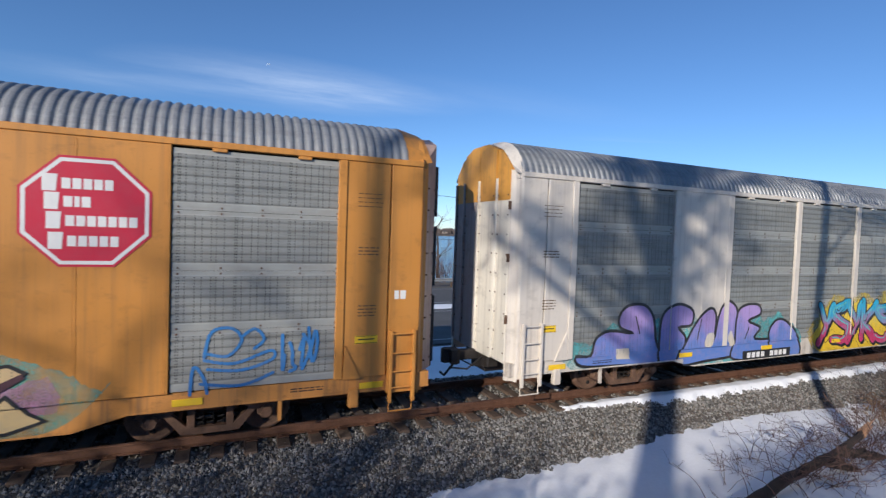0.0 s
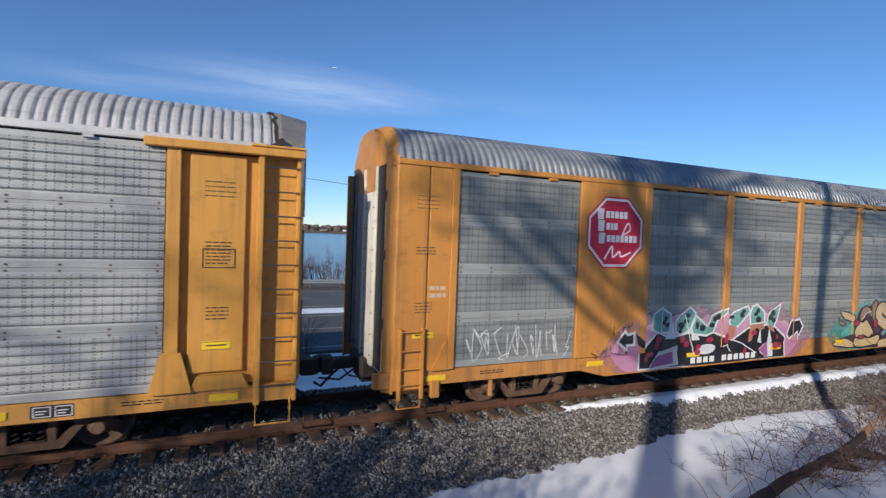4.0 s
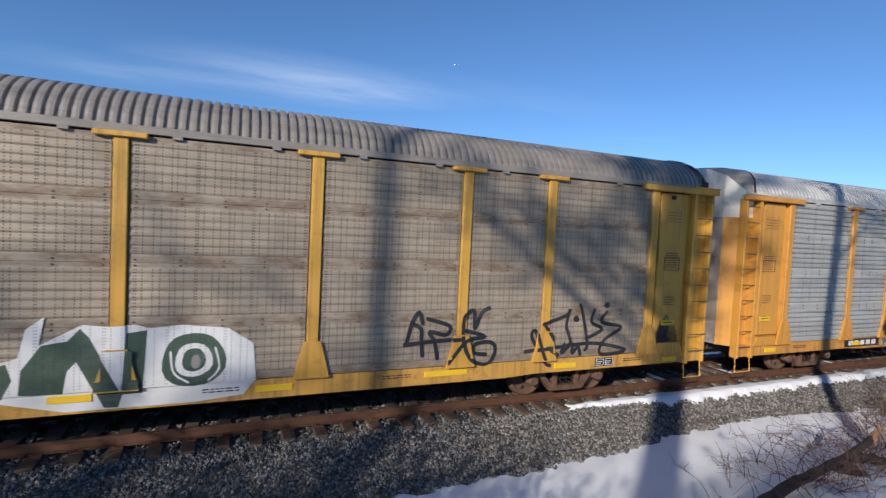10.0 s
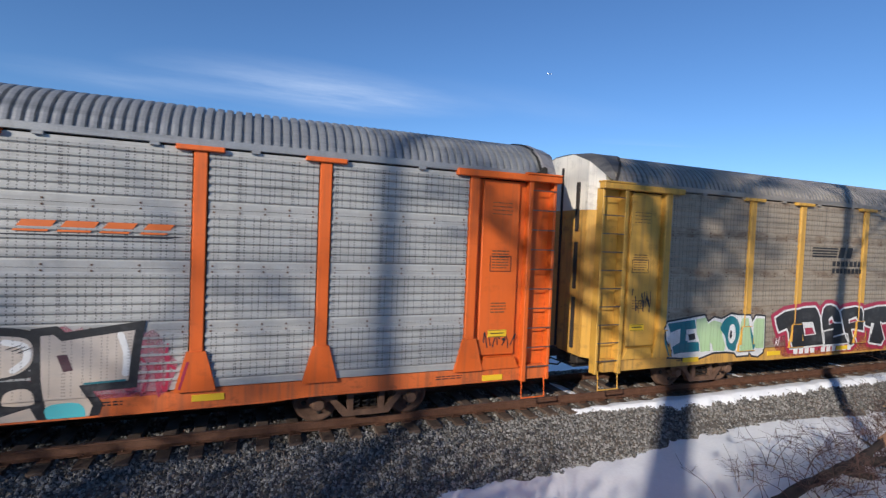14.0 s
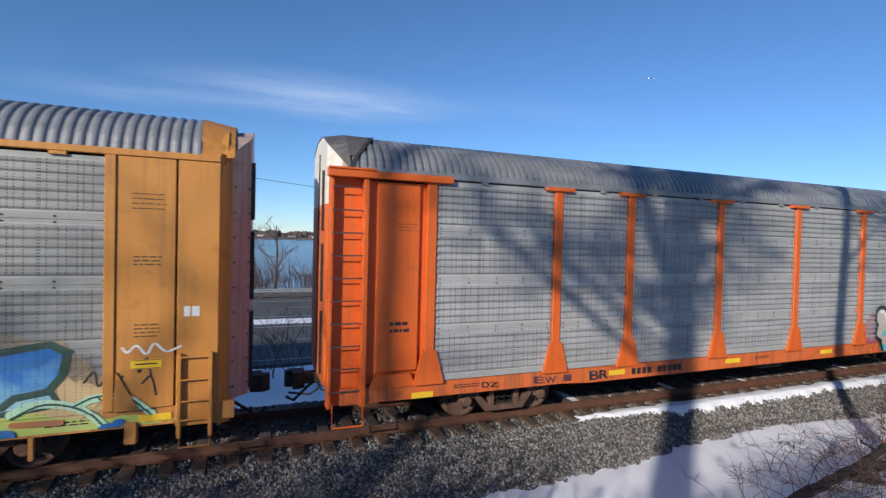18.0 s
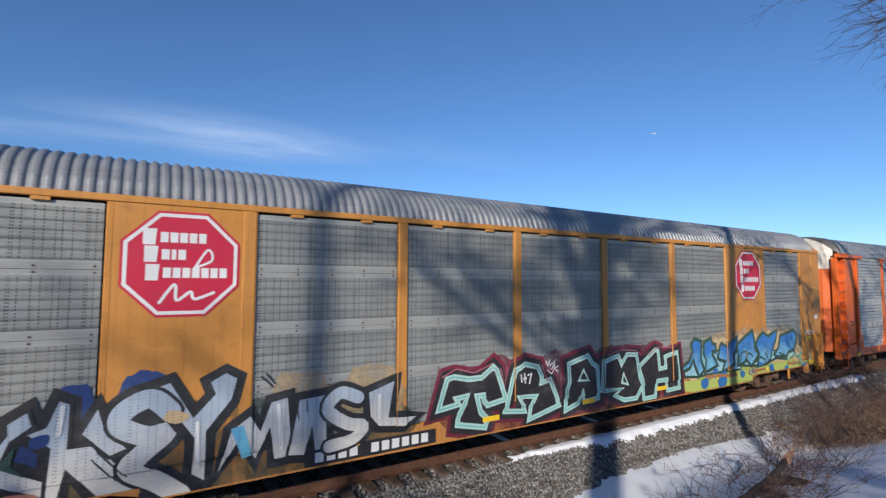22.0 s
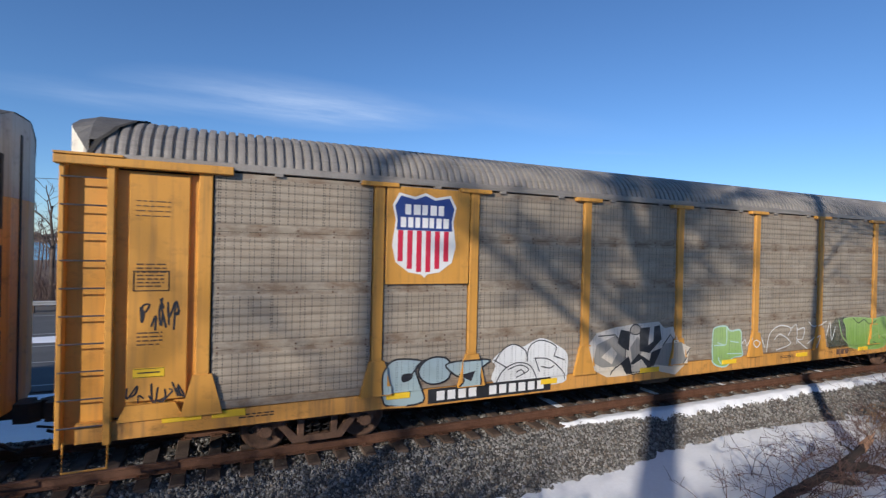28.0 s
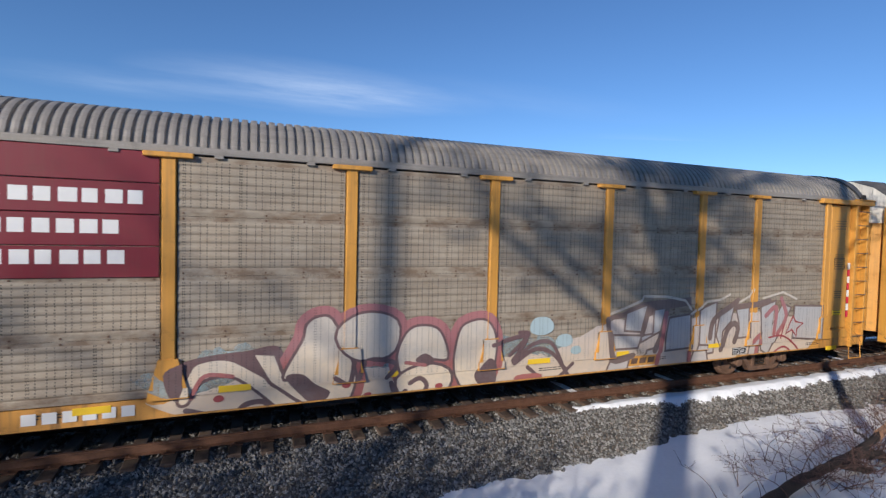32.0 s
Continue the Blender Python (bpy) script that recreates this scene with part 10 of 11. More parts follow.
g.ink("letter_shade", S["black"], [(-8.45, 2.17), (-8.2, 2.25), (-7.88, 1.7), (-7.61, 1.99), (-7.69, 2.19), (-7.44, 2.32), (-7.25, 2.21), (-7.33, 1.87), (-7.68, 1.43), (-7.68, 0.65), (-7.9, 0.8), (-7.88, 1.35)], S["black"], 0.22, False)
g.ink("letter_shade", S["black"], [(-7.53, 0.72), (-7.36, 1.4), (-7.05, 1.61), (-6.9, 1.34), (-6.75, 1.77), (-6.45, 1.82), (-6.35, 0.8), (-6.68, 0.79), (-6.75, 1.32), (-6.96, 0.83), (-7.19, 1.26)], S["black"], 0.22, False)
g.ink("letter_shade", S["black"], [(-6.46, 0.81), (-6.29, 1.75), (-5.8, 1.79), (-5.76, 0.84), (-6, 0.81), (-6.05, 1.24), (-6.15, 0.77)], S["black"], 0.22, False)
g.ink("letter_shade", S["black"], [(-4.99, 1.27), (-5.03, 1.73), (-4.47, 1.9), (-4.58, 1.23), (-3.98, 1.16), (-4.27, 0.99), (-4.81, 1.06)], S["black"], 0.22, False)
g.ink("letter_shade", S["black"], [(-12.45, 0.74), (-12.31, 1.3), (-12.09, 1.58), (-11.56, 1.74), (-11.48, 1.53), (-11.82, 1.25), (-11.98, 0.63)], S["black"], 0.08, False)
g.ink("letter", S["chrome"], [(-12.26, 0.94), (-12.15, 1.39), (-11.92, 1.57), (-11.56, 1.64), (-11.77, 1.37), (-11.97, 1.18), (-12.06, 0.82)], S["black"], 0.04, False)
g.fill("patch", S["sky"], [(-12.2, 1.09), (-12.1, 1.34), (-11.91, 1.47), (-11.97, 1.28), (-12.08, 0.99)], False)
g.line("letter_shade", S["black"], 0.5, [(-8.19, 1.8), (-8.45, 2.02), (-8.77, 1.88), (-8.81, 1.67), (-8.49, 1.49), (-8.24, 1.5), (-8.53, 1.25), (-8.69, 1.04), (-8.34, 0.8), (-8.02, 0.54)])
g.line("letter_shade", S["black"], 0.4, [(-5.21, 1.65), (-5.55, 1.77), (-5.78, 1.51), (-5.42, 1.22), (-5.11, 1.13), (-5.29, 0.93), (-5.73, 0.86)])
g.ink("letter", S["chrome"], [(-11.98, 1.91), (-11.71, 2.01), (-11.66, 1.03), (-11.93, 1.03)], S["black"], 0.05, False)
g.ink("letter", S["chrome"], [(-11.38, 1.96), (-11.25, 2.07), (-10.94, 2.02), (-11, 1.7), (-11.07, 0.96), (-11.25, 0.98)], S["black"], 0.05, False)
g.ink("letter", S["chrome"], [(-10.92, 1.32), (-10.78, 1.89), (-10.61, 1.99), (-10.45, 1.78), (-10.33, 1.18), (-10.43, 0.8), (-10.84, 0.85)], S["black"], 0.05, False)
g.ink("letter", S["chrome"], [(-10.28, 1.4), (-10.06, 1.73), (-10.07, 1.88), (-9.84, 2.03), (-9.77, 1.8), (-10, 1.63), (-10.1, 1.34), (-9.61, 1.07), (-9.6, 0.8), (-10.16, 1.09)], S["black"], 0.05, False)
g.ink("letter", S["chrome"], [(-9.88, 1.71), (-9.66, 1.79), (-9.53, 2.14), (-9.38, 2.06), (-9.39, 1.47), (-9.07, 1.47), (-8.41, 0.66), (-9.06, 0.71), (-9.41, 1.15), (-9.49, 0.74), (-9.65, 0.78), (-9.61, 1.48)], S["black"], 0.05, False)
g.ink("letter", S["chrome"], [(-9.28, 1.62), (-9.08, 1.99), (-8.99, 1.71), (-8.69, 1.34), (-8.93, 1.26)], S["black"], 0.05, False)
g.ink("letter", S["chrome"], [(-8.45, 2.17), (-8.2, 2.25), (-7.88, 1.7), (-7.61, 1.99), (-7.69, 2.19), (-7.44, 2.32), (-7.25, 2.21), (-7.33, 1.87), (-7.68, 1.43), (-7.68, 0.65), (-7.9, 0.8), (-7.88, 1.35)], S["black"], 0.05, False)
g.ink("letter", S["chrome"], [(-7.53, 0.72), (-7.36, 1.4), (-7.05, 1.61), (-6.9, 1.34), (-6.75, 1.77), (-6.45, 1.82), (-6.35, 0.8), (-6.68, 0.79), (-6.75, 1.32), (-6.96, 0.83), (-7.19, 1.26)], S["black"], 0.05, False)
g.ink("letter", S["chrome"], [(-6.46, 0.81), (-6.29, 1.75), (-5.8, 1.79), (-5.76, 0.84), (-6, 0.81), (-6.05, 1.24), (-6.15, 0.77)], S["black"], 0.05, False)
g.ink("letter", S["chrome"], [(-4.99, 1.27), (-5.03, 1.73), (-4.47, 1.9), (-4.58, 1.23), (-3.98, 1.16), (-4.27, 0.99), (-4.81, 1.06)], S["black"], 0.05, False)
g.fat("letter", S["chrome"], 0.28, [(-8.19, 1.8), (-8.45, 2.02), (-8.77, 1.88), (-8.81, 1.67), (-8.49, 1.49), (-8.24, 1.5), (-8.53, 1.25), (-8.69, 1.04), (-8.34, 0.8), (-8.02, 0.54)], S["black"], 0.05)
g.fat("letter", S["chrome"], 0.22, [(-5.21, 1.65), (-5.55, 1.77), (-5.78, 1.51), (-5.42, 1.22), (-5.11, 1.13), (-5.29, 0.93), (-5.73, 0.86)], S["black"], 0.05)
g.ink("letter", S["sky"], [(-11.7, 1.46), (-10.92, 1.3), (-11.01, 1.21), (-11.69, 1.23)], S["black"], 0.04, False)
g.fill("hole", S["navy2"], [(-10.77, 1.39), (-10.66, 1.63), (-10.58, 1.32), (-10.69, 1.12)])
g.fill("hole", S["bottle"], [(-10.14, 1.33), (-9.96, 1.57), (-9.99, 1.33), (-9.84, 1.16)], False)
g.fill("patch", S["navy2"], [(-9.8, 1.65), (-9.62, 1.68), (-9.64, 1.53), (-9.8, 1.52)])
g.fill("patch", S["sky"], [(-7.35, 1.42), (-7.16, 1.45), (-7.02, 0.94), (-7.16, 0.91)], False)
g.fill("patch", S["tan"], [(-8.19, 1.82), (-7.93, 1.71), (-8.09, 1.61), (-8.28, 1.69)])
g.fill("patch", S["salmon"], [(-10.05, 0.95), (-9.73, 0.91), (-9.73, 0.78), (-10.03, 0.81)])
g.line("stroke", S["ink"], 0.02, [(-9.07, 1.36), (-8.71, 0.94)])
g.line("stroke", S["ink"], 0.02, [(-9.13, 1.26), (-8.83, 0.91)])
g.line("stroke", S["ink"], 0.02, [(-6.31, 1.66), (-6.28, 1.41)])
g.line("stroke", S["ink"], 0.02, [(-6.15, 1.7), (-6.14, 1.52)])
g.line("stroke", S["ink"], 0.02, [(-6.84, 2.24), (-6.69, 2.05)])
g.line("stroke", S["ink"], 0.02, [(-6.91, 2.19), (-6.72, 2)])
g.line("highlight", S["white"], 0.06, [(-10.62, 1.89), (-10.71, 1.62)])
g.line("highlight", S["white"], 0.06, [(-9.48, 2.02), (-9.51, 1.67)])
g.line("highlight", S["white"], 0.06, [(-11.23, 1.96), (-11.19, 1.13)])
g.line("highlight", S["white"], 0.06, [(-7.83, 1.58), (-7.8, 0.91)])
g.line("highlight", S["white"], 0.06, [(-6.62, 1.69), (-6.55, 0.97)])
g.line("highlight", S["white"], 0.06, [(-4.8, 1.64), (-4.81, 1.25)])
g = Mural(c, "kcs", "blue striped graffiti over a lime and yellow ground")
g.mist(S["tan"], 4.57, 12.44, 0.75, 2.25, 51, 0.2, True)
g.mist(S["tan"], 4.67, 12.14, 0.75, 2.05, 53, 0.2, False)
g.mist(S["lime"], 4.37, 13.04, 0.56, 1.05, 52, 0.1, False)
g.ink("ground", S["paleblue"], [(4.67, 1.22), (5.04, 1.49), (5.2, 1.72), (5.26, 2.02), (5.72, 1.84), (6.34, 1.69), (6.62, 1.66), (7.31, 1.59), (7.72, 1.54), (7.74, 0.99), (6.92, 1), (6.18, 1.01), (5.49, 0.97), (4.78, 1.04)], S["bottle"], 0.08, False)
g.ink("letter_shade", S["bottle"], [(4.67, 1.31), (5.04, 1.47), (5.2, 1.72), (5.14, 1.94), (5.3, 2.08), (5.6, 1.99), (5.56, 1.5), (5.71, 1.16), (5.49, 1), (5.28, 1.36), (5.23, 1.54), (5, 1.29), (4.7, 1.22)], S["bottle"], 0.16, False)
g.ink("letter_shade", S["bottle"], [(5.79, 1.95), (6.12, 2.04), (6.18, 1.89), (6.36, 1.85), (6.34, 1.67), (6.18, 1.7), (6.17, 1.56), (6.28, 1.45), (6.42, 1.25), (6.09, 1.16), (5.81, 1.11), (5.88, 1.44), (5.95, 1.31), (5.76, 1.64)], S["bottle"], 0.16, False)
g.ink("letter_shade", S["bottle"], [(6.51, 1.46), (6.62, 1.75), (6.72, 1.86), (7.11, 1.71), (7.06, 1.86), (7.57, 2.01), (7.47, 1.67), (7.31, 1.49), (7.34, 1.22), (7.02, 1.11), (6.76, 1.05), (6.94, 1.33), (6.68, 1.39)], S["bottle"], 0.16, False)
g.ink("letter", S["cobalt"], [(4.67, 1.31), (5.04, 1.47), (5.2, 1.72), (5.14, 1.94), (5.3, 2.08), (5.6, 1.99), (5.56, 1.5), (5.71, 1.16), (5.49, 1), (5.28, 1.36), (5.23, 1.54), (5, 1.29), (4.7, 1.22)], S["bottle"], 0.05, False)
g.ink("letter", S["cobalt"], [(5.79, 1.95), (6.12, 2.04), (6.18, 1.89), (6.36, 1.85), (6.34, 1.67), (6.18, 1.7), (6.17, 1.56), (6.28, 1.45), (6.42, 1.25), (6.09, 1.16), (5.81, 1.11), (5.88, 1.44), (5.95, 1.31), (5.76, 1.64)], S["bottle"], 0.05, False)
g.ink("letter", S["cobalt"], [(6.51, 1.46), (6.62, 1.75), (6.72, 1.86), (7.11, 1.71), (7.06, 1.86), (7.57, 2.01), (7.47, 1.67), (7.31, 1.49), (7.34, 1.22), (7.02, 1.11), (6.76, 1.05), (6.94, 1.33), (6.68, 1.39)], S["bottle"], 0.05, False)
g.ink("ground", S["paleblue"], [(7.55, 1.15), (7.62, 1.67), (8.19, 1.8), (8.9, 1.64), (9.46, 1.58), (10.06, 1.42), (10.81, 1.45), (11.37, 1.4), (11.49, 1.17), (10.81, 1.09), (10.07, 1.17), (9.47, 1.05), (8.73, 1.04), (8.04, 1.09)], S["bottle"], 0.08, False)
g.ink("letter_shade", S["bottle"], [(7.57, 1.66), (7.62, 1.8), (8.02, 1.99), (8.49, 2.16), (8.59, 1.85), (8.59, 1.57), (8.83, 1.4), (8.38, 1.08), (8.05, 1.34), (7.95, 1.22), (7.63, 1.18), (7.67, 1.47)], S["bottle"], 0.16, False)
g.ink("letter_shade", S["bottle"], [(8.7, 1.73), (8.89, 1.92), (9.17, 2.07), (9.6, 1.91), (9.71, 1.97), (10.18, 2.1), (10.06, 1.81), (9.78, 1.45), (9.64, 1.15), (9.09, 1.03), (8.82, 1.07), (8.92, 1.43)], S["bottle"], 0.16, False)
g.ink("letter_shade", S["bottle"], [(9.99, 1.31), (10.27, 1.5), (10.42, 1.9), (10.8, 1.95), (11.36, 2.04), (11.55, 1.92), (11.49, 1.6), (11.33, 1.4), (10.94, 1.34), (10.81, 1.22), (10.07, 1.25)], S["bottle"], 0.16, False)
g.ink("letter", S["cobalt"], [(7.57, 1.66), (7.62, 1.8), (8.02, 1.99), (8.49, 2.16), (8.59, 1.85), (8.59, 1.57), (8.83, 1.4), (8.38, 1.08), (8.05, 1.34), (7.95, 1.22), (7.63, 1.18), (7.67, 1.47)], S["bottle"], 0.05, False)
g.ink("letter", S["cobalt"], [(8.7, 1.73), (8.89, 1.92), (9.17, 2.07), (9.6, 1.91), (9.71, 1.97), (10.18, 2.1), (10.06, 1.81), (9.78, 1.45), (9.64, 1.15), (9.09, 1.03), (8.82, 1.07), (8.92, 1.43)], S["bottle"], 0.05, False)
g.ink("letter", S["cobalt"], [(9.99, 1.31), (10.27, 1.5), (10.42, 1.9), (10.8, 1.95), (11.36, 2.04), (11.55, 1.92), (11.49, 1.6), (11.33, 1.4), (10.94, 1.34), (10.81, 1.22), (10.07, 1.25)], S["bottle"], 0.05, False)
g.ink("hole", S["tan"], [(8.07, 1.53), (8.15, 1.62), (8.12, 1.35), (8.05, 1.31)], S["bottle"], 0.04, False)
g.ink("hole", S["tan"], [(9.42, 1.49), (9.56, 1.57), (9.47, 1.34)], S["bottle"], 0.04, False)
g.line("highlight", S["blue"], 0.1, [(7.62, 1.54), (7.94, 1.73), (8.19, 1.78), (8.37, 1.6)])
g.line("highlight", S["blue"], 0.1, [(8.9, 1.73), (9.17, 1.8), (9.37, 1.59)])
g.line("highlight", S["blue"], 0.1, [(10.48, 1.74), (10.91, 1.76), (11.31, 1.83)])
g.line("highlight", S["blue"], 0.1, [(9.46, 1.63), (9.76, 1.45)])
g.line("stroke", S["sky"], 0.02, [(7.7, 1.69), (7.71, 1.79)], False)
g.line("stroke", S["sky"], 0.02, [(7.8, 1.72), (7.81, 1.82)], False)
g.line("stroke", S["sky"], 0.02, [(7.91, 1.75), (7.92, 1.86)], False)
g.line("stroke", S["sky"], 0.02, [(8.02, 1.78), (8.02, 1.89)], False)
g.line("stroke", S["sky"], 0.02, [(8.12, 1.81), (8.13, 1.92)], False)
g.line("stroke", S["sky"], 0.02, [(8.23, 1.85), (8.24, 1.96)], False)
g.line("stroke", S["sky"], 0.02, [(8.34, 1.88), (8.35, 1.99)], False)
g.line("stroke", S["sky"], 0.02, [(8.46, 1.91), (8.46, 2.02)], False)
g.line("stroke", S["mint"], 0.12, [(10.92, 1.08), (11.26, 1.2), (11.73, 1.09), (12.1, 0.72)])
g.line("stroke", S["mint"], 0.12, [(11.73, 1.15), (11.97, 1.23), (12.35, 1.19), (12.67, 0.91)])
g.line("stroke", S["bottle"], 0.03, [(10.92, 1.02), (11.32, 1.19), (11.79, 1.05), (12.1, 0.69)])
g.line("stroke", S["bottle"], 0.03, [(11.67, 1.13), (11.97, 1.25), (12.37, 1.19), (12.67, 0.88)])
g.line("stroke", S["bottle"], 0.03, [(11.97, 1.23), (12.22, 0.98)])
g.line("stroke", S["bottle"], 0.06, [(7.71, 1.26), (7.8, 1.52), (8.03, 1.54)])
g.line("stroke", S["bottle"], 0.06, [(8.04, 1.22), (8.2, 1.48), (8.46, 1.36)])
g.line("stroke", S["bottle"], 0.06, [(8.64, 1.15), (8.91, 1.3), (9.28, 1.17)])
g.line("stroke", S["bottle"], 0.06, [(9.28, 1.41), (9.47, 1.19)])
g.line("stroke", S["bottle"], 0.06, [(10.27, 1.35), (10.81, 1.19)])
g.oval("spot", S["blue"], 7.92, 0.83, 0.14, 0.11)
g.oval("spot", S["blue"], 7.84, 0.89, 0.09, 0.07)
g.oval("spot", S["blue"], 6.8, 0.91, 0.18, 0.14)
g.oval("spot", S["blue"], 6.74, 0.71, 0.25, 0.2)
g.oval("spot", S["blue"], 8.91, 1.02, 0.1, 0.08)
g.oval("spot", S["blue"], 9, 1.07, 0.07, 0.06)
g.oval("spot", S["blue"], 8.86, 1.12, 0.06, 0.05)
g.oval("spot", S["blue"], 9.77, 0.88, 0.16, 0.13)
g.oval("spot", S["blue"], 5.79, 0.75, 0.2, 0.16)
g.oval("spot", S["blue"], 9.87, 0.75, 0.1, 0.08)
g.oval("spot", S["blue"], 10.82, 0.74, 0.16, 0.13)
g.oval("spot", S["blue"], 12.1, 0.72, 0.14, 0.11)
g.oval("spot", S["blue"], 12.23, 0.82, 0.08, 0.06)
g.oval("spot", S["blue"], 12.35, 0.75, 0.06, 0.05)
g.oval("spot", S["blue"], 6.31, 1.07, 0.13, 0.1)
g.oval("spot", S["blue"], 12.17, 0.6, 0.15, 0.12)
g.line("stroke", S["orange2"], 0.09, [(5.85, 0.94), (6.52, 0.91), (7.56, 0.84)])
g.line("stroke", S["orange2"], 0.09, [(8.64, 0.87), (9.29, 0.88)])
g.line("stroke", S["orange2"], 0.09, [(10.93, 0.92), (11.5, 0.9)])
g.line("stroke", S["orange2"], 0.09, [(6.95, 0.85), (7.48, 0.9)])
g = Mural(c, "kcs", "white and black scrawled tags")
g.line("stroke", S["white"], 0.035, [(12.27, 1.96), (12.34, 1.89), (12.46, 1.99), (12.59, 1.85), (12.7, 2.01), (12.86, 1.88), (13.06, 1.95)])
g.line("stroke", S["ink"], 0.03, [(12.47, 1.74), (12.5, 1.57), (12.6, 1.79), (12.66, 1.5)])
g.line("stroke", S["ink"], 0.03, [(12.54, 1.4), (12.66, 1.5), (12.73, 1.21)])
g.line("stroke", S["ink"], 0.03, [(11.79, 1.47), (11.91, 1.62), (11.97, 1.4), (12.09, 1.55), (12.16, 1.38), (12.28, 1.53)])
text_bar(c, 11, -6.0, -3.7, 0.62, 0.79, CHALK, INK)

# --- car G
c = CAR["G"]
g = Mural(c, "ttx", "pale blue bubble graffiti")
g.ink("letter", S["paleteal"], [(-8.98, 1.04), (-8.98, 1.38), (-8.85, 1.55), (-8.66, 1.62), (-8.22, 1.56), (-8.33, 1.41), (-8.24, 1.13), (-8.15, 0.76), (-8.83, 0.75), (-8.96, 0.91)], S["black"], 0.035)
g.fill("hole", S["ink"], [(-8.61, 1.28), (-8.54, 1.34), (-8.38, 1.32), (-8.42, 1.22), (-8.57, 1.18)])
g.oval("eye", S["paleteal"], -7.91, 1.35, 0.32, 0.26, S["ink"], 0.035)
g.ink("letter", S["paleteal"], [(-7.7, 1.44), (-7.33, 1.5), (-6.72, 1.47), (-6.94, 1.28), (-6.99, 0.86), (-7.49, 0.9), (-7.32, 1.12), (-7.52, 1.24)], S["black"], 0.035)
g.fill("hole", S["ink"], [(-7.43, 1.23), (-7.08, 1.29), (-7.17, 1.09)], False)
g.line("stroke", S["ink"], 0.03, [(-8.42, 1.3), (-8.22, 1.52), (-8.12, 1.57)])
g = Mural(c, "ttx", "white bubble graffiti with thin black lines")
g.fill("ground", S["white"], [(-6.63, 1), (-6.59, 1.34), (-6.67, 1.45), (-6.45, 1.64), (-6.21, 1.77), (-5.95, 1.69), (-5.7, 1.79), (-5.44, 1.84), (-5.07, 1.67), (-4.8, 1.47), (-4.79, 1.09), (-4.86, 0.84), (-5.67, 0.85)])
g.line("stroke", S["ink"], 0.025, [(-6.61, 1.41), (-6.42, 1.66), (-6.16, 1.75), (-5.88, 1.6), (-5.83, 1.38)])
g.line("stroke", S["ink"], 0.025, [(-5.83, 1.38), (-5.78, 1.68), (-5.49, 1.8), (-5.11, 1.65), (-5.15, 1.44)])
g.line("stroke", S["ink"], 0.025, [(-6.56, 1.01), (-6.41, 1.23), (-6.1, 1.36), (-5.77, 1.29), (-5.59, 1.02)])
g.line("stroke", S["ink"], 0.025, [(-5.64, 1.43), (-5.26, 1.37), (-4.9, 1.08), (-4.83, 0.91)])
g.line("stroke", S["ink"], 0.025, [(-5.64, 1.43), (-5.52, 1.14)])
g.line("stroke", S["ink"], 0.025, [(-6.29, 1.24), (-6, 1.31), (-5.79, 1.19), (-6.09, 1.06)])
g.line("stroke", S["ink"], 0.025, [(-6.64, 1.46), (-6.34, 1.29)])
g.line("stroke", S["ink"], 0.025, [(-5.15, 1.44), (-4.87, 1.34)])
g.line("stroke", S["ink"], 0.025, [(-6.09, 1.17), (-5.97, 1.21), (-5.89, 1.12)])
g.line("stroke", S["ink"], 0.025, [(-5.47, 1.24), (-5.26, 1.19), (-5.15, 1.23)])
g = Mural(c, "ttx", "black and cream jagged graffiti")
g.fill("ground", S["bone"], [(-4.25, 1.58), (-4, 1.87), (-3.46, 1.98), (-2.89, 2.03), (-2.1, 2.06), (-1.91, 1.89), (-1.62, 1.92), (-1.48, 1.55), (-1.01, 1.37), (-1.16, 0.94), (-1.48, 0.72), (-2.26, 0.91), (-3.09, 0.83), (-3.64, 0.84), (-4.08, 1.05)], False)
g.fill("letter", S["galv"], [(-4.08, 1.21), (-3.99, 1.61), (-3.45, 1.79), (-3.13, 1.44), (-3.12, 1.21), (-3.43, 1.08), (-3.81, 1.08)], False)
g.fill("letter", S["galv"], [(-2.92, 1.11), (-2.99, 1.49), (-2.76, 1.74), (-2.57, 1.4)], False)
g.fill("letter", S["galv"], [(-2.26, 1.04), (-1.9, 1.52), (-1.38, 1.54), (-1.23, 1.06), (-1.62, 0.93)], False)
g.fill("hole", S["bone"], [(-3.85, 1.32), (-3.55, 1.53), (-3.38, 1.38), (-3.54, 1.14)], False)
g.fill("letter", S["black"], [(-3.38, 1.62), (-3.29, 1.92), (-3, 1.86), (-3.03, 1.42), (-3.22, 1.49)], False)
g.fill("letter", S["black"], [(-3.28, 1.14), (-3.03, 1.29), (-2.88, 0.86), (-3.06, 0.86)], False)
g.fill("letter", S["black"], [(-2.98, 1.11), (-2.73, 1.33), (-2.38, 1.14), (-2.32, 1.34), (-1.99, 1.42), (-2.23, 1.02), (-2.38, 0.92), (-2.63, 1.19), (-2.91, 1.08)], False)
g.fill("letter", S["black"], [(-2.72, 1.93), (-2.38, 1.94), (-2.44, 1.5), (-2.27, 1.6), (-2.25, 1.95), (-2.07, 1.97), (-2, 1.63), (-2.39, 1.32), (-2.7, 1.39)], False)
g.oval("eye", S["galv"], -2.84, 1.9, 0.15, 0.11, S["ink"], 0.03)
g.line("stroke", S["ink"], 0.03, [(-3.94, 1.8), (-3.45, 1.81), (-3.13, 1.44), (-3.14, 1.18), (-3.43, 1.05)], False)
g.line("stroke", S["ink"], 0.03, [(-1.96, 1.47), (-1.71, 1.73), (-1.57, 1.55)], False)
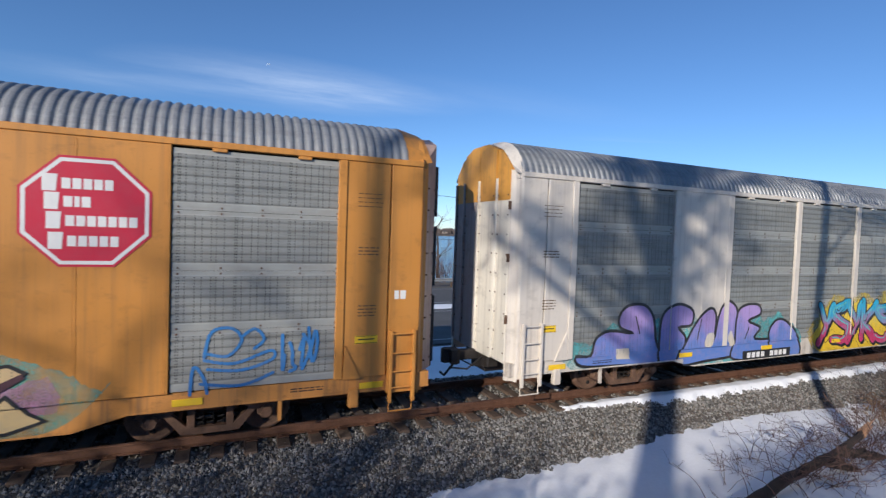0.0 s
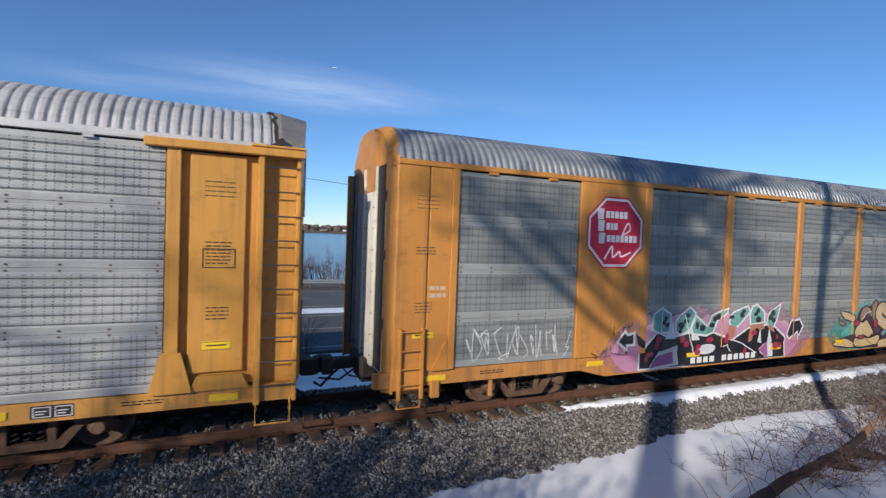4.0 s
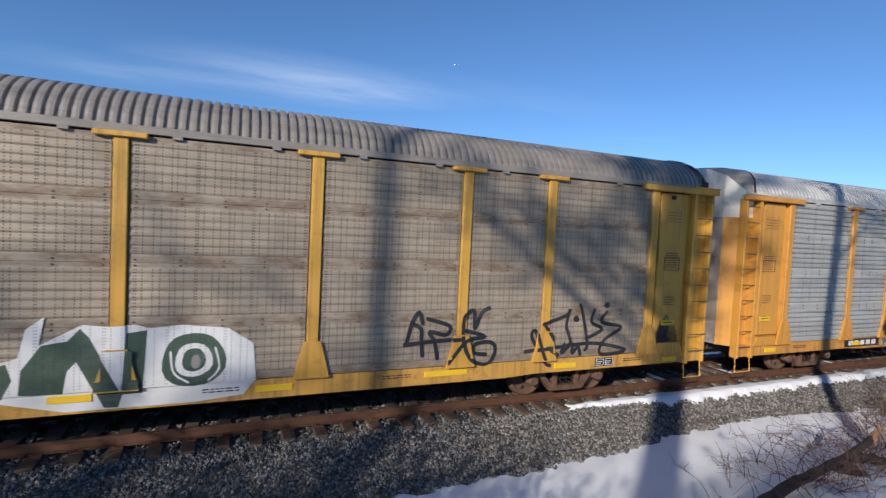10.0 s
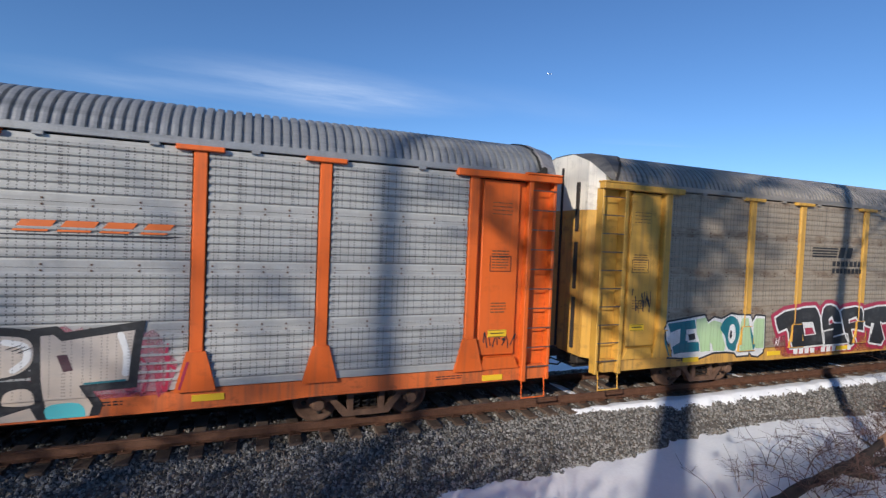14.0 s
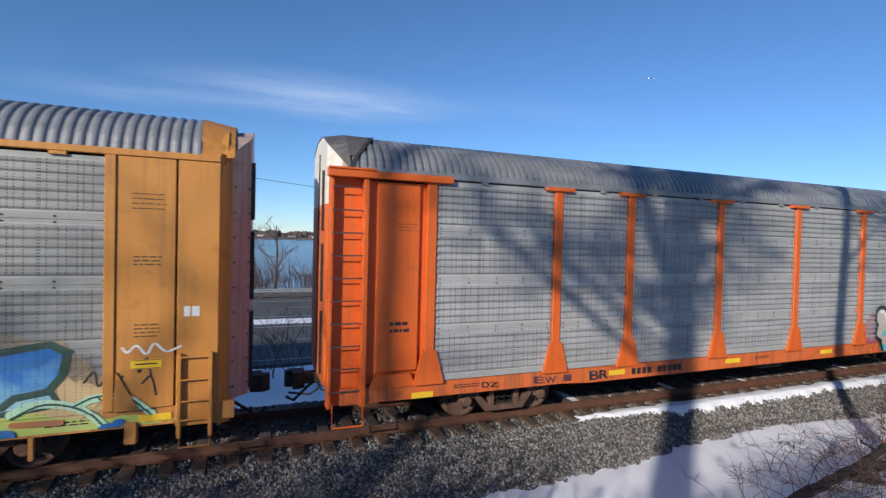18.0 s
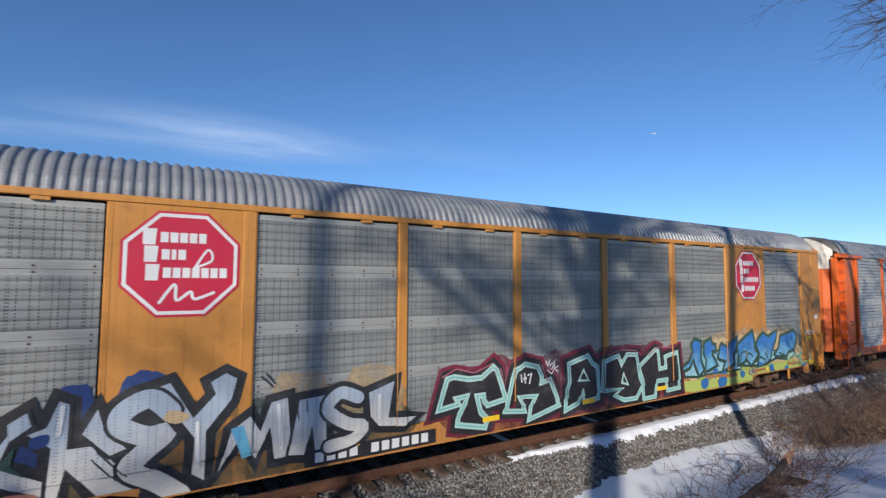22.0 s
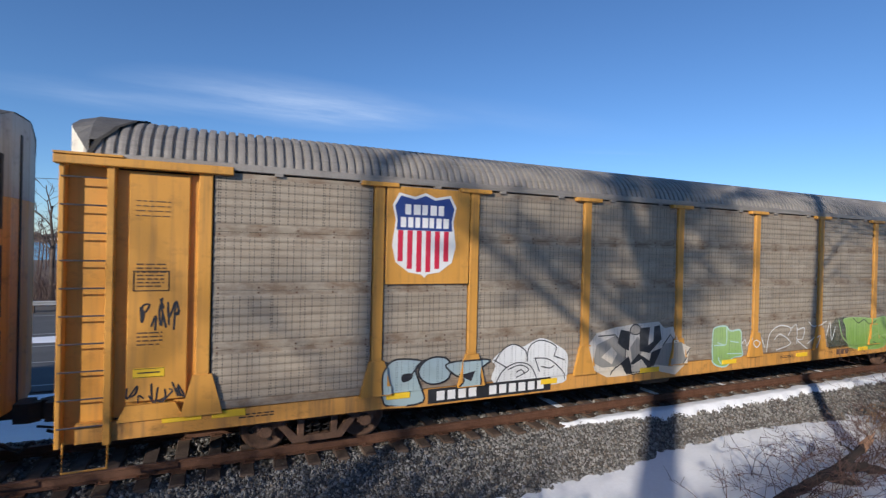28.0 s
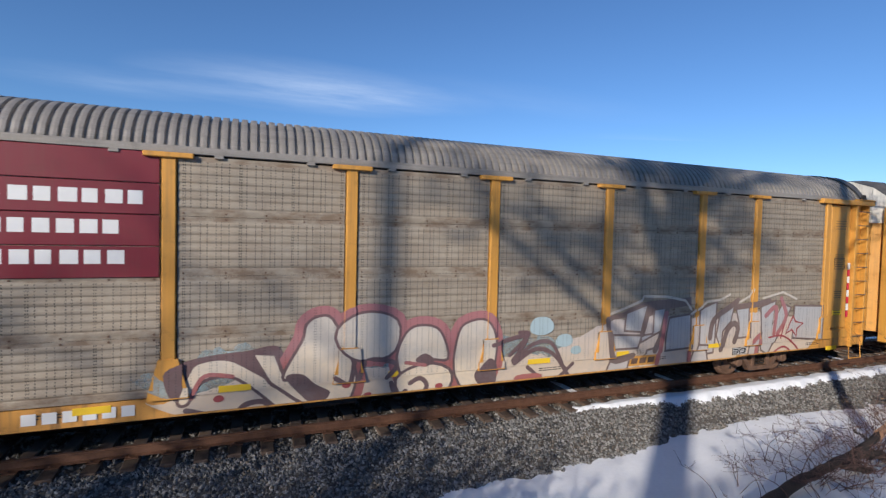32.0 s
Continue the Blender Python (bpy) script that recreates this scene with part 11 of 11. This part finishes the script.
g.line("stroke", S["ink"], 0.03, [(-1.36, 0.96), (-1.03, 1.34)], False)
g.line("stroke", S["ink"], 0.03, [(-3.54, 0.9), (-3.43, 1.07)], False)
g = Mural(c, "ttx", "light green graffiti block with pale outlines")
g.ink("letter", S["leafgreen"], [(-0.2, 1.04), (-0.21, 1.69), (-0.09, 1.83), (0.27, 1.84), (0.46, 1.71), (0.85, 1.7), (0.9, 1.29), (0.94, 1.04), (0.6, 0.99), (0.38, 0.79), (-0, 0.83)], S["mintpale"], 0.04)
g.line("stroke", S["mintpale"], 0.03, [(0.31, 1.78), (0.29, 1.37), (-0.02, 1.43)])
g.line("stroke", S["mintpale"], 0.03, [(0.35, 1.12), (0.92, 1.09)])
g.line("stroke", S["mintpale"], 0.03, [(0.01, 1.04), (0.17, 0.86)])
g.line("stroke", S["mintpale"], 0.03, [(-0.14, 1.36), (0.22, 1.35)])
g.line("stroke", S["mintpale"], 0.03, [(0.47, 1.44), (0.78, 1.39)])
g = Mural(c, "ttx", "faint white scrawled tags")
g.line("stroke", S["white"], 0.03, [(1.93, 1.07), (2.06, 1.55), (2.48, 1.76), (2.97, 1.67), (2.87, 1.47)])
g.line("stroke", S["white"], 0.03, [(2.27, 1.39), (2.52, 1.52), (2.98, 1.24), (2.35, 1.09)])
g.line("stroke", S["white"], 0.03, [(3.01, 1.67), (3.24, 1.74), (3.26, 1.22)])
g.line("stroke", S["white"], 0.03, [(3.25, 1.6), (3.6, 1.64), (3.51, 1.33), (3.26, 1.32), (3.77, 1.03)])
g.line("stroke", S["white"], 0.03, [(3.74, 1.18), (4.26, 1.4), (4.1, 1.06)])
g.line("stroke", S["white"], 0.03, [(3.8, 1.81), (4.06, 1.67), (4.65, 1.79)])
g.line("stroke", S["white"], 0.03, [(4.66, 1.37), (4.83, 1.76), (4.93, 1.22), (5.1, 1.61)])
g.line("stroke", S["white"], 0.03, [(0.91, 1.35), (1.04, 1.45), (1.11, 1.28), (1.26, 1.49)])
g.line("stroke", S["white"], 0.03, [(1.39, 1.43), (1.57, 1.35), (1.44, 1.23), (1.3, 1.35), (1.39, 1.43)])
g.line("stroke", S["white"], 0.03, [(1.71, 1.46), (1.85, 1.19)])
g = Mural(c, "ttx", "olive green graffiti with pale and black lines")
g.mist(S["bottle2"], 4.66, 6.63, 0.95, 1.85, 5, 0.1, True)
g.ink("letter", S["green"], [(5.85, 0.99), (5.65, 1.58), (5.55, 1.83), (6.42, 1.84), (7.24, 1.77), (7.84, 1.8), (8.03, 1.14), (7.79, 0.84), (6.85, 0.83)], S["leafgreen"], 0.03)
g.line("stroke", S["leafgreen"], 0.04, [(5.28, 1.8), (5.47, 1.32), (5.76, 1.09)])
g.line("stroke", S["leafgreen"], 0.04, [(6.13, 1.76), (6.14, 1.13)])
g.line("stroke", S["leafgreen"], 0.04, [(6.62, 1.77), (6.74, 1.02)])
g.line("stroke", S["leafgreen"], 0.04, [(7.28, 1.7), (7.36, 1.19)])
g.line("stroke", S["leafgreen"], 0.04, [(6.94, 1.22), (7.35, 1.3), (7.43, 0.97), (7.05, 0.85)])
g.line("stroke", S["leafgreen"], 0.04, [(7.46, 1.18), (7.9, 1.22), (7.86, 0.86)])
g.line("stroke", S["ink"], 0.025, [(6.03, 1.83), (6.32, 1.68), (6.62, 1.77), (6.93, 1.62), (7.24, 1.73)])
g.line("stroke", S["ink"], 0.025, [(7.05, 1.07), (7.26, 0.98)])
scribble(c, "ttx", "white scrawled tag", 8.1, 9.3, 1.75, 2.15, 8, 67, 0.025, S["white"])
tag(c, "ttx", "white chalk line drawing", [[(9.8, 1.25), (10.3, 1.15), (10.9, 1.25)], [(9.95, 1.4), (10.3, 1.95), (10.65, 1.9), (10.75, 1.4)], [(10.0, 1.45), (10.5, 1.65), (10.8, 1.45)], [(10.05, 1.7), (10.7, 1.3)]], 0.025, S["white"])
scribble(c, "ttx", "black scrawled tag on the door panel", -12.85, -12.3, 2.35, 2.85, 7, 68, 0.028, S["ink"])
scribble(c, "ttx", "black scrawled tag on the door panel", -12.95, -12.2, 1.2, 1.55, 8, 69, 0.025, S["ink"])
text_bar(c, 11, -7.9, -5.35, 0.76, 0.94, CHALK, INK)
b = Build()
for i in range(3):
    b.box(5.25 + 0.22 * i, 5.42 + 0.22 * i, -1.4845, -1.4815, 0.76, 0.92)
part("brand_lettering", b, RUSTY, c)
g = Mural(c, "ttx", "black and rusty smears low on the end panel")
g.mist(S["ink"], 12.18, 13.0, 1.04, 1.75, 6, 0.14)
g.fill("smear", S["plum"], [(12.25, 1.2), (12.32, 1.5), (12.45, 1.62), (12.5, 1.4), (12.62, 1.32), (12.4, 1.18)])
g.fill("smear", S["plum"], [(12.66, 1.42), (12.72, 1.62), (12.84, 1.58), (12.9, 1.42), (12.78, 1.3)])
g.line("hook", S["ink"], 0.035, [(12.72, 1.66), (12.78, 1.86), (12.88, 1.84), (12.86, 1.72)])
# shield sign on its own panel
pan = part("sign_panel", Build().box(-8.97, -7.28, -1.560, -1.5120, 3.02, 4.83, 0.008), TTX, c, "yellow panel with a shield sign")
sx, sz = -8.22, 3.95


def shield(k, top=None, low=None):
    o = [(-0.62, 0.52), (-0.50, 0.74), (-0.2, 0.68), (0, 0.76), (0.2, 0.68), (0.50, 0.74), (0.62, 0.52), (0.56, 0.25), (0.62, -0.2), (0.55, -0.5), (0.3, -0.68), (0.06, -0.72), (0, -0.78), (-0.06, -0.72), (-0.3, -0.68), (-0.55, -0.5), (-0.62, -0.2), (-0.56, 0.25)]
    return [(sx + x * k, sz + z * k) for x, z in o]


sh = part("shield", Build().prism(shield(1.04), -1.566, -1.561, "y"), CHALK, pan, "red, white and blue shield sign")
pts = [(-0.60, 0.52), (-0.49, 0.715), (-0.2, 0.655), (0, 0.735), (0.2, 0.655), (0.49, 0.715), (0.60, 0.52), (0.545, 0.25), (0.565, 0.08), (-0.565, 0.08), (-0.545, 0.25)]
part("blue_chief", Build().prism([(sx + x, sz + z) for x, z in pts], -1.5695, -1.5665, "y"), NAVY, pan)
for i in range(6):
    x = -0.535 + 0.185 * i
    zl = -0.50 if i in (0, 5) else (-0.64 if i in (1, 4) else -0.70)
    part("red_stripe", Build().box(sx + x, sx + x + 0.10, -1.5695, -1.5665, sz + zl, sz + 0.075), RED, pan)
part("brand_lettering", blocks(5, sx - 0.42, sx + 0.42, sz + 0.37, sz + 0.56, -1.5700, 0, 8), CHALK, pan)
part("brand_lettering", blocks(7, sx - 0.50, sx + 0.50, sz + 0.13, sz + 0.32, -1.5700, 0, 9), CHALK, pan)

# --- car H
c = CAR["H"]
g = Mural(c, "ttx", "cream and maroon flowing graffiti")
g.mist(S["paleteal"], -4.85, 3.49, 0.9, 1.75, 71, 0.25, True)
g.mist(S["dustywhite"], -4.65, 3.89, 0.6, 1.25, 72, 0.1, False)
g.mist(S["dustywhite"], 2.69, 11.90, 0.6, 1.85, 74, 0.1, False)
g.fill("shade", S["mauve"], [(-4.4, 1.36), (-4.14, 1.54), (-3.74, 1.63), (-3.18, 1.67), (-2.66, 1.71), (-2.57, 1.18), (-3.03, 1.14), (-3.88, 1.39), (-4.21, 0.89)])
g.ink("halo", S["rose"], [(-2.6, 1.18), (-2.28, 1.79), (-2.21, 2.07), (-2, 2.21), (-1.75, 2.14), (-1.47, 1.54), (-1.32, 1.06), (-1.45, 0.64), (-1.78, 0.52), (-2.07, 0.99), (-2.35, 1.11)], S["rose"], 0.34)
g.ink("halo", S["rose"], [(-0.56, 1.37), (-0.38, 1.83), (-0.08, 1.96), (0.31, 1.83), (0.48, 1.27), (0.01, 1.28), (-0.37, 0.91)], S["rose"], 0.34)
g.ink("halo", S["rose"], [(0.61, 1.05), (0.7, 1.77), (0.93, 1.98), (1.33, 1.98), (1.53, 1.53), (1.38, 0.77), (0.93, 0.55)], S["rose"], 0.34)
g.oval("spot", S["rose"], -1.07, 1.82, 0.75, 0.62)
g.ink("letter", S["bone3"], [(-4.21, 0.91), (-4.04, 1.37), (-3.88, 1.53), (-3.46, 1.55), (-3.03, 1.3), (-2.74, 1.09), (-2.25, 0.68), (-2.58, 0.58), (-3.32, 1.21), (-3.84, 1.21), (-4.06, 0.85)], S["mauve"], 0.05)
g.ink("letter", S["bone3"], [(-3.09, 1.62), (-2.72, 1.59), (-2.57, 1.18), (-2.03, 0.83), (-1.85, 0.72), (-2.03, 0.51), (-2.43, 0.79), (-2.81, 1.1)], S["mauve"], 0.06, False)
g.ink("letter", S["bone3"], [(-2.6, 1.18), (-2.28, 1.79), (-2.21, 2.07), (-2, 2.21), (-1.75, 2.14), (-1.47, 1.54), (-1.32, 1.06), (-1.45, 0.64), (-1.78, 0.52), (-2.07, 0.99), (-2.35, 1.11)], S["mauve"], 0.05)
g.ink("letter", S["bone3"], [(-0.56, 1.37), (-0.38, 1.83), (-0.08, 1.96), (0.31, 1.83), (0.48, 1.27), (0.01, 1.28), (-0.37, 0.91)], S["mauve"], 0.05)
g.ink("letter", S["bone3"], [(0.61, 1.05), (0.7, 1.77), (0.93, 1.98), (1.33, 1.98), (1.53, 1.53), (1.38, 0.77), (0.93, 0.55)], S["mauve"], 0.05)
g.oval("eye", S["bone3"], -1.07, 1.8, 0.58, 0.46, S["mauve"], 0.05)
g.oval("eye", S["bone3"], 0.01, 0.82, 0.55, 0.38, S["mauve"], 0.06)
g.fill("shade", S["mauve"], [(-2.55, 1.18), (-2.27, 1.2), (-2.03, 0.99), (-1.78, 0.82), (-2.03, 0.62), (-2.35, 0.89)])
g.fill("shade", S["mauve"], [(-0.19, 1.29), (0.01, 1.41), (0.2, 1.26), (0.01, 1.15)])
g.fill("shade", S["mauve"], [(1.08, 0.92), (1.35, 1.22), (1.52, 1.1), (1.56, 0.72), (1.36, 0.63), (1.16, 0.7)])
g.line("stroke", S["mauve"], 0.09, [(-4.08, 0.75), (-3.46, 0.58), (-3.18, 0.76), (-2.89, 0.77), (-2.85, 0.59), (-3.32, 0.61)])
g.line("stroke", S["mauve"], 0.09, [(-1.7, 1.09), (-1.45, 0.97), (-1.37, 1.35)])
g.line("stroke", S["mauve"], 0.09, [(-1.28, 1.05), (-1.15, 1.33), (-0.84, 1.35), (-0.56, 1.23), (-0.74, 1)])
g.line("stroke", S["mauve"], 0.09, [(-0.65, 0.89), (-0.55, 0.59), (-0.37, 0.71)])
g.line("stroke", S["mauve"], 0.09, [(-0.28, 0.85), (-0.08, 0.93), (0.06, 0.77), (-0.08, 0.53)])
g.line("stroke", S["mauve"], 0.09, [(1.45, 1.48), (2.24, 1.61), (1.93, 1.12)])
g.line("stroke", S["mauve"], 0.09, [(1.97, 1.06), (2.49, 1.33), (2.98, 1.14), (3.4, 0.59)])
g.line("stroke", S["mauve"], 0.09, [(1.92, 0.62), (2.27, 0.7), (3, 0.57)])
g.line("stroke", S["rose"], 0.07, [(-4.01, 0.95), (-3.81, 1.3), (-3.39, 1.26)])
g.line("stroke", S["rose"], 0.07, [(-0.38, 1.26), (0.01, 1.18)])
g.line("stroke", S["rose"], 0.07, [(-1.1, 1.32), (-0.84, 1.25)])
g.oval("spot", S["crimson2"], -1.1, 0.7, 0.08, 0.06)
g.oval("spot", S["crimson2"], 0.31, 0.74, 0.08, 0.06)
g.oval("spot", S["crimson2"], -3.6, 0.9, 0.08, 0.06)
g.oval("spot", S["crimson2"], -1.49, 0.93, 0.08, 0.06)
g.line("stroke", S["mauve"], 0.08, [(1.85, 1.24), (2.2, 1.54), (2.29, 1.68), (2.07, 1.7)])
g.line("stroke", S["mauve"], 0.08, [(1.94, 1.09), (2.39, 1.43), (2.85, 1.44), (3.15, 0.97), (3.25, 0.85)])
g.line("stroke", S["mauve"], 0.08, [(2.3, 0.95), (2.87, 0.59), (3.45, 0.94)])
g.oval("spot", S["paleteal"], 2.61, 1.81, 0.3, 0.21)
g.oval("spot", S["paleteal"], 3.19, 1.47, 0.22, 0.15)
g.oval("spot", S["paleteal"], 3.5, 1.24, 0.14, 0.1)
g.fill("shade", S["rose"], [(2.03, 0.79), (2.67, 0.77), (2.31, 0.51), (2.04, 0.55)])
g = Mural(c, "ttx", "white and maroon block graffiti")
g.fill("shade", S["umber2"], [(4.06, 1.51), (4.21, 1.86), (4.32, 1.21), (4.19, 0.49), (4.08, 0.5)], False)
g.fill("shade", S["umber2"], [(4.34, 1.93), (4.8, 2.01), (5.24, 2.18), (5.51, 2.24), (6.87, 2.31), (6.88, 2.1), (6.08, 2.04), (5.7, 2.06), (5.56, 1.58), (5.34, 1.4), (4.89, 1.49), (4.97, 1.91), (4.5, 1.84)], False)
g.fill("shade", S["umber2"], [(5.13, 0.27), (5.21, 1.13), (5.39, 1.11), (5.26, 0.25)], False)
g.ink("letter", S["pearl"], [(4.88, 1.99), (5.53, 2.17), (5.35, 1.53), (4.84, 1.58)], S["umber2"], 0.05, False)
g.ink("letter", S["pearl"], [(5.7, 2.04), (6.1, 2.07), (5.95, 1.53), (5.34, 1.29), (5.34, 1.45), (5.69, 1.47)], S["umber2"], 0.05, False)
g.ink("letter", S["pearl"], [(4.49, 1.51), (5.35, 1.45), (5.25, 1.16), (4.51, 1.17)], S["umber2"], 0.05, False)
g.ink("letter", S["pearl"], [(5.52, 1.09), (5.92, 1.16), (5.87, 0.84), (5.47, 0.87)], S["umber2"], 0.05, False)
g.ink("letter", S["pearl"], [(6.09, 1.34), (6.18, 1.83), (6.88, 1.89), (6.9, 1.06), (6.09, 1.04)], S["umber2"], 0.05, False)
g.ink("letter", S["pearl"], [(7.11, 0.83), (7.14, 1.98), (7.74, 2.17), (7.71, 0.88)], S["umber2"], 0.05, False)
g.ink("letter", S["pearl"], [(7.76, 1.31), (7.86, 1.84), (8.37, 2.08), (8.26, 1.65), (7.98, 1.4), (7.93, 0.97)], S["umber2"], 0.05, False)
g.ink("letter", S["pearl"], [(8.43, 1.97), (8.91, 2), (8.93, 1.21), (8.39, 1.2), (8.56, 1.58)], S["umber2"], 0.05, False)
g.ink("letter", S["pearl"], [(9.45, 0.83), (9.35, 1.98), (9.93, 2.13), (9.82, 1.49), (10.2, 2.06), (10.55, 1.92), (10.03, 1.13), (9.71, 0.69)], S["umber2"], 0.05, False)
g.ink("letter", S["pearl"], [(10.69, 1.97), (11.86, 1.92), (11.82, 0.98), (10.65, 1.08)], S["umber2"], 0.05, False)
g.ink("letter", S["pearl"], [(6.91, 0.65), (7.11, 1.13), (7.43, 1.1), (7.55, 0.58)], S["umber2"], 0.05, False)
g.ink("letter", S["pearl"], [(4.31, 0.57), (4.51, 0.96), (5.07, 1.04), (4.9, 0.44)], S["umber2"], 0.05, False)
g.ink("letter", S["pearl"], [(8.95, 0.65), (9.06, 1.15), (9.43, 1.29), (9.33, 0.61)], S["umber2"], 0.05, False)
g.line("stroke", S["umber2"], 0.15, [(4.34, 1.87), (4.4, 1.48), (4.54, 0.93), (5.12, 0.99)])
g.line("stroke", S["umber2"], 0.15, [(5.55, 2.14), (5.36, 1.48)])
g.line("stroke", S["umber2"], 0.15, [(6.1, 2.04), (5.94, 1.45), (5.76, 1.07)])
g.line("stroke", S["umber2"], 0.15, [(7.54, 1.27), (7.66, 1.72), (8.22, 2.03), (8.49, 2.18)])
g.line("stroke", S["umber2"], 0.15, [(7.97, 0.94), (8.12, 1.39), (8.35, 1.59), (8.52, 1.45), (8.41, 1.12)])
g.line("stroke", S["umber2"], 0.15, [(8.43, 2), (9.28, 2.07), (9.67, 2.13)])
g.line("stroke", S["bone3"], 0.06, [(4.42, 1.99), (4.97, 2.15), (5.32, 2.27), (5.37, 2.37), (6.07, 2.34), (6.67, 2.23), (6.88, 2)], False)
g.line("stroke", S["bone3"], 0.06, [(6.88, 1.89), (7.41, 2.18), (7.85, 2.21), (8.19, 2.34)], False)
g.line("stroke", S["bone3"], 0.06, [(8.55, 2.13), (8.91, 2.28), (9.02, 2.45)], False)
g.line("stroke", S["bone3"], 0.06, [(9.41, 2.21), (10.19, 2.35), (10.75, 2.15)], False)
g.line("stroke", S["rose"], 0.13, [(6.08, 1.94), (5.95, 1.15), (5.86, 0.76)])
g.line("stroke", S["rose"], 0.13, [(6.9, 0.96), (6.86, 0.55)])
g.line("stroke", S["rose"], 0.13, [(9.06, 1.09), (9.31, 1.24), (9.26, 0.73)])
g.line("stroke", S["rose"], 0.13, [(9.55, 1.74), (9.94, 1.95), (9.89, 1.25)])
g.line("stroke", S["rose"], 0.13, [(10.13, 2.18), (10.35, 1.69), (10.03, 1.24)])
g.ink("letter", S["pearl"], [(10.63, 1.68), (10.75, 1.53), (11.06, 1.47), (10.81, 1.33), (10.79, 1.13), (10.61, 1.32), (10.37, 1.22), (10.5, 1.47)], S["crimson2"], 0.05, False)
g.line("stroke", S["crimson2"], 0.05, [(9.7, 1.15), (10.23, 1.17), (10.8, 0.88), (11.09, 0.55)])
g.line("stroke", S["crimson2"], 0.05, [(9.84, 0.67), (10.38, 0.86), (10.95, 0.44)])
g.line("stroke", S["crimson2"], 0.05, [(10.29, 1.46), (10.16, 1.11)])
text_bar(c, 11, -7.5, -4.75, 0.76, 0.93, CHALK)
for i, z in enumerate((2.93, 3.42, 3.91, 4.40)):
    part("sign_sheet", Build().box(-7.02, -4.46, -1.5270, -1.5125, z, z + 0.475, 0.006), MAROON, c, "maroon painted sheet of a sign")
for z, n, x1 in ((4.06, 8, -4.62), (3.60, 7, -4.95), (3.14, 7, -4.88)):
    part("brand_lettering", blocks(n, -6.95, x1, z, z + 0.21, -1.5275, 0.0, n + int(z * 10)), CHALK, c, "white painted brand lettering")
p = plate(c, 4.95, 5.95, 0.74, 0.97, TTX, -1.486, "maker_plate", "yellow maker plate on the sill")
part("brand_lettering", blocks(3, 5.05, 5.8, 0.79, 0.92, -1.487, 0.03, 5), RUSTY, p)
for z in (1.55, 1.95, 2.35, 2.75):
    plate(c, 13.06, 13.14, z, z + 0.18, RED, -1.47, "reflective_strip", "red and white reflective strip")
    plate(c, 13.06, 13.14, z + 0.19, z + 0.38, CHALK, -1.47, "reflective_strip")


def motions():
    """The train runs by, its wheels turning; two vehicles pass on the road."""
    times = [0.5 * i for i in range(65)]
    for key, car in CAR.items():
        walk(car, [(t, pose(CARS[key] + run(t), YC, 0)) for t in times])
    walk(SEDAN, [(t, pose(5.0 + 13.4 * (t - 8.5), 22.6, -0.97)) for t in times])
    walk(SUV, [(t, pose(-1.5 + 22.8 * (t - 12.9), 22.0, -0.97)) for t in times])
    walk(JET, [(t, pose(233 + 103.7 * t, 4000 - 102.5 * t, 1244 - 16.6 * t, 0, 0, -44.7)) for t in times])
    steps = [i / 15 for i in range(481)]
    for sets in WHEELS:
        for ob in sets:
            x = ob.matrix_basis.translation.x
            walk(ob, [(t, pose(x, 0, 0.42, 0, math.degrees(run(t) / 0.42), 0)) for t in steps])


motions()
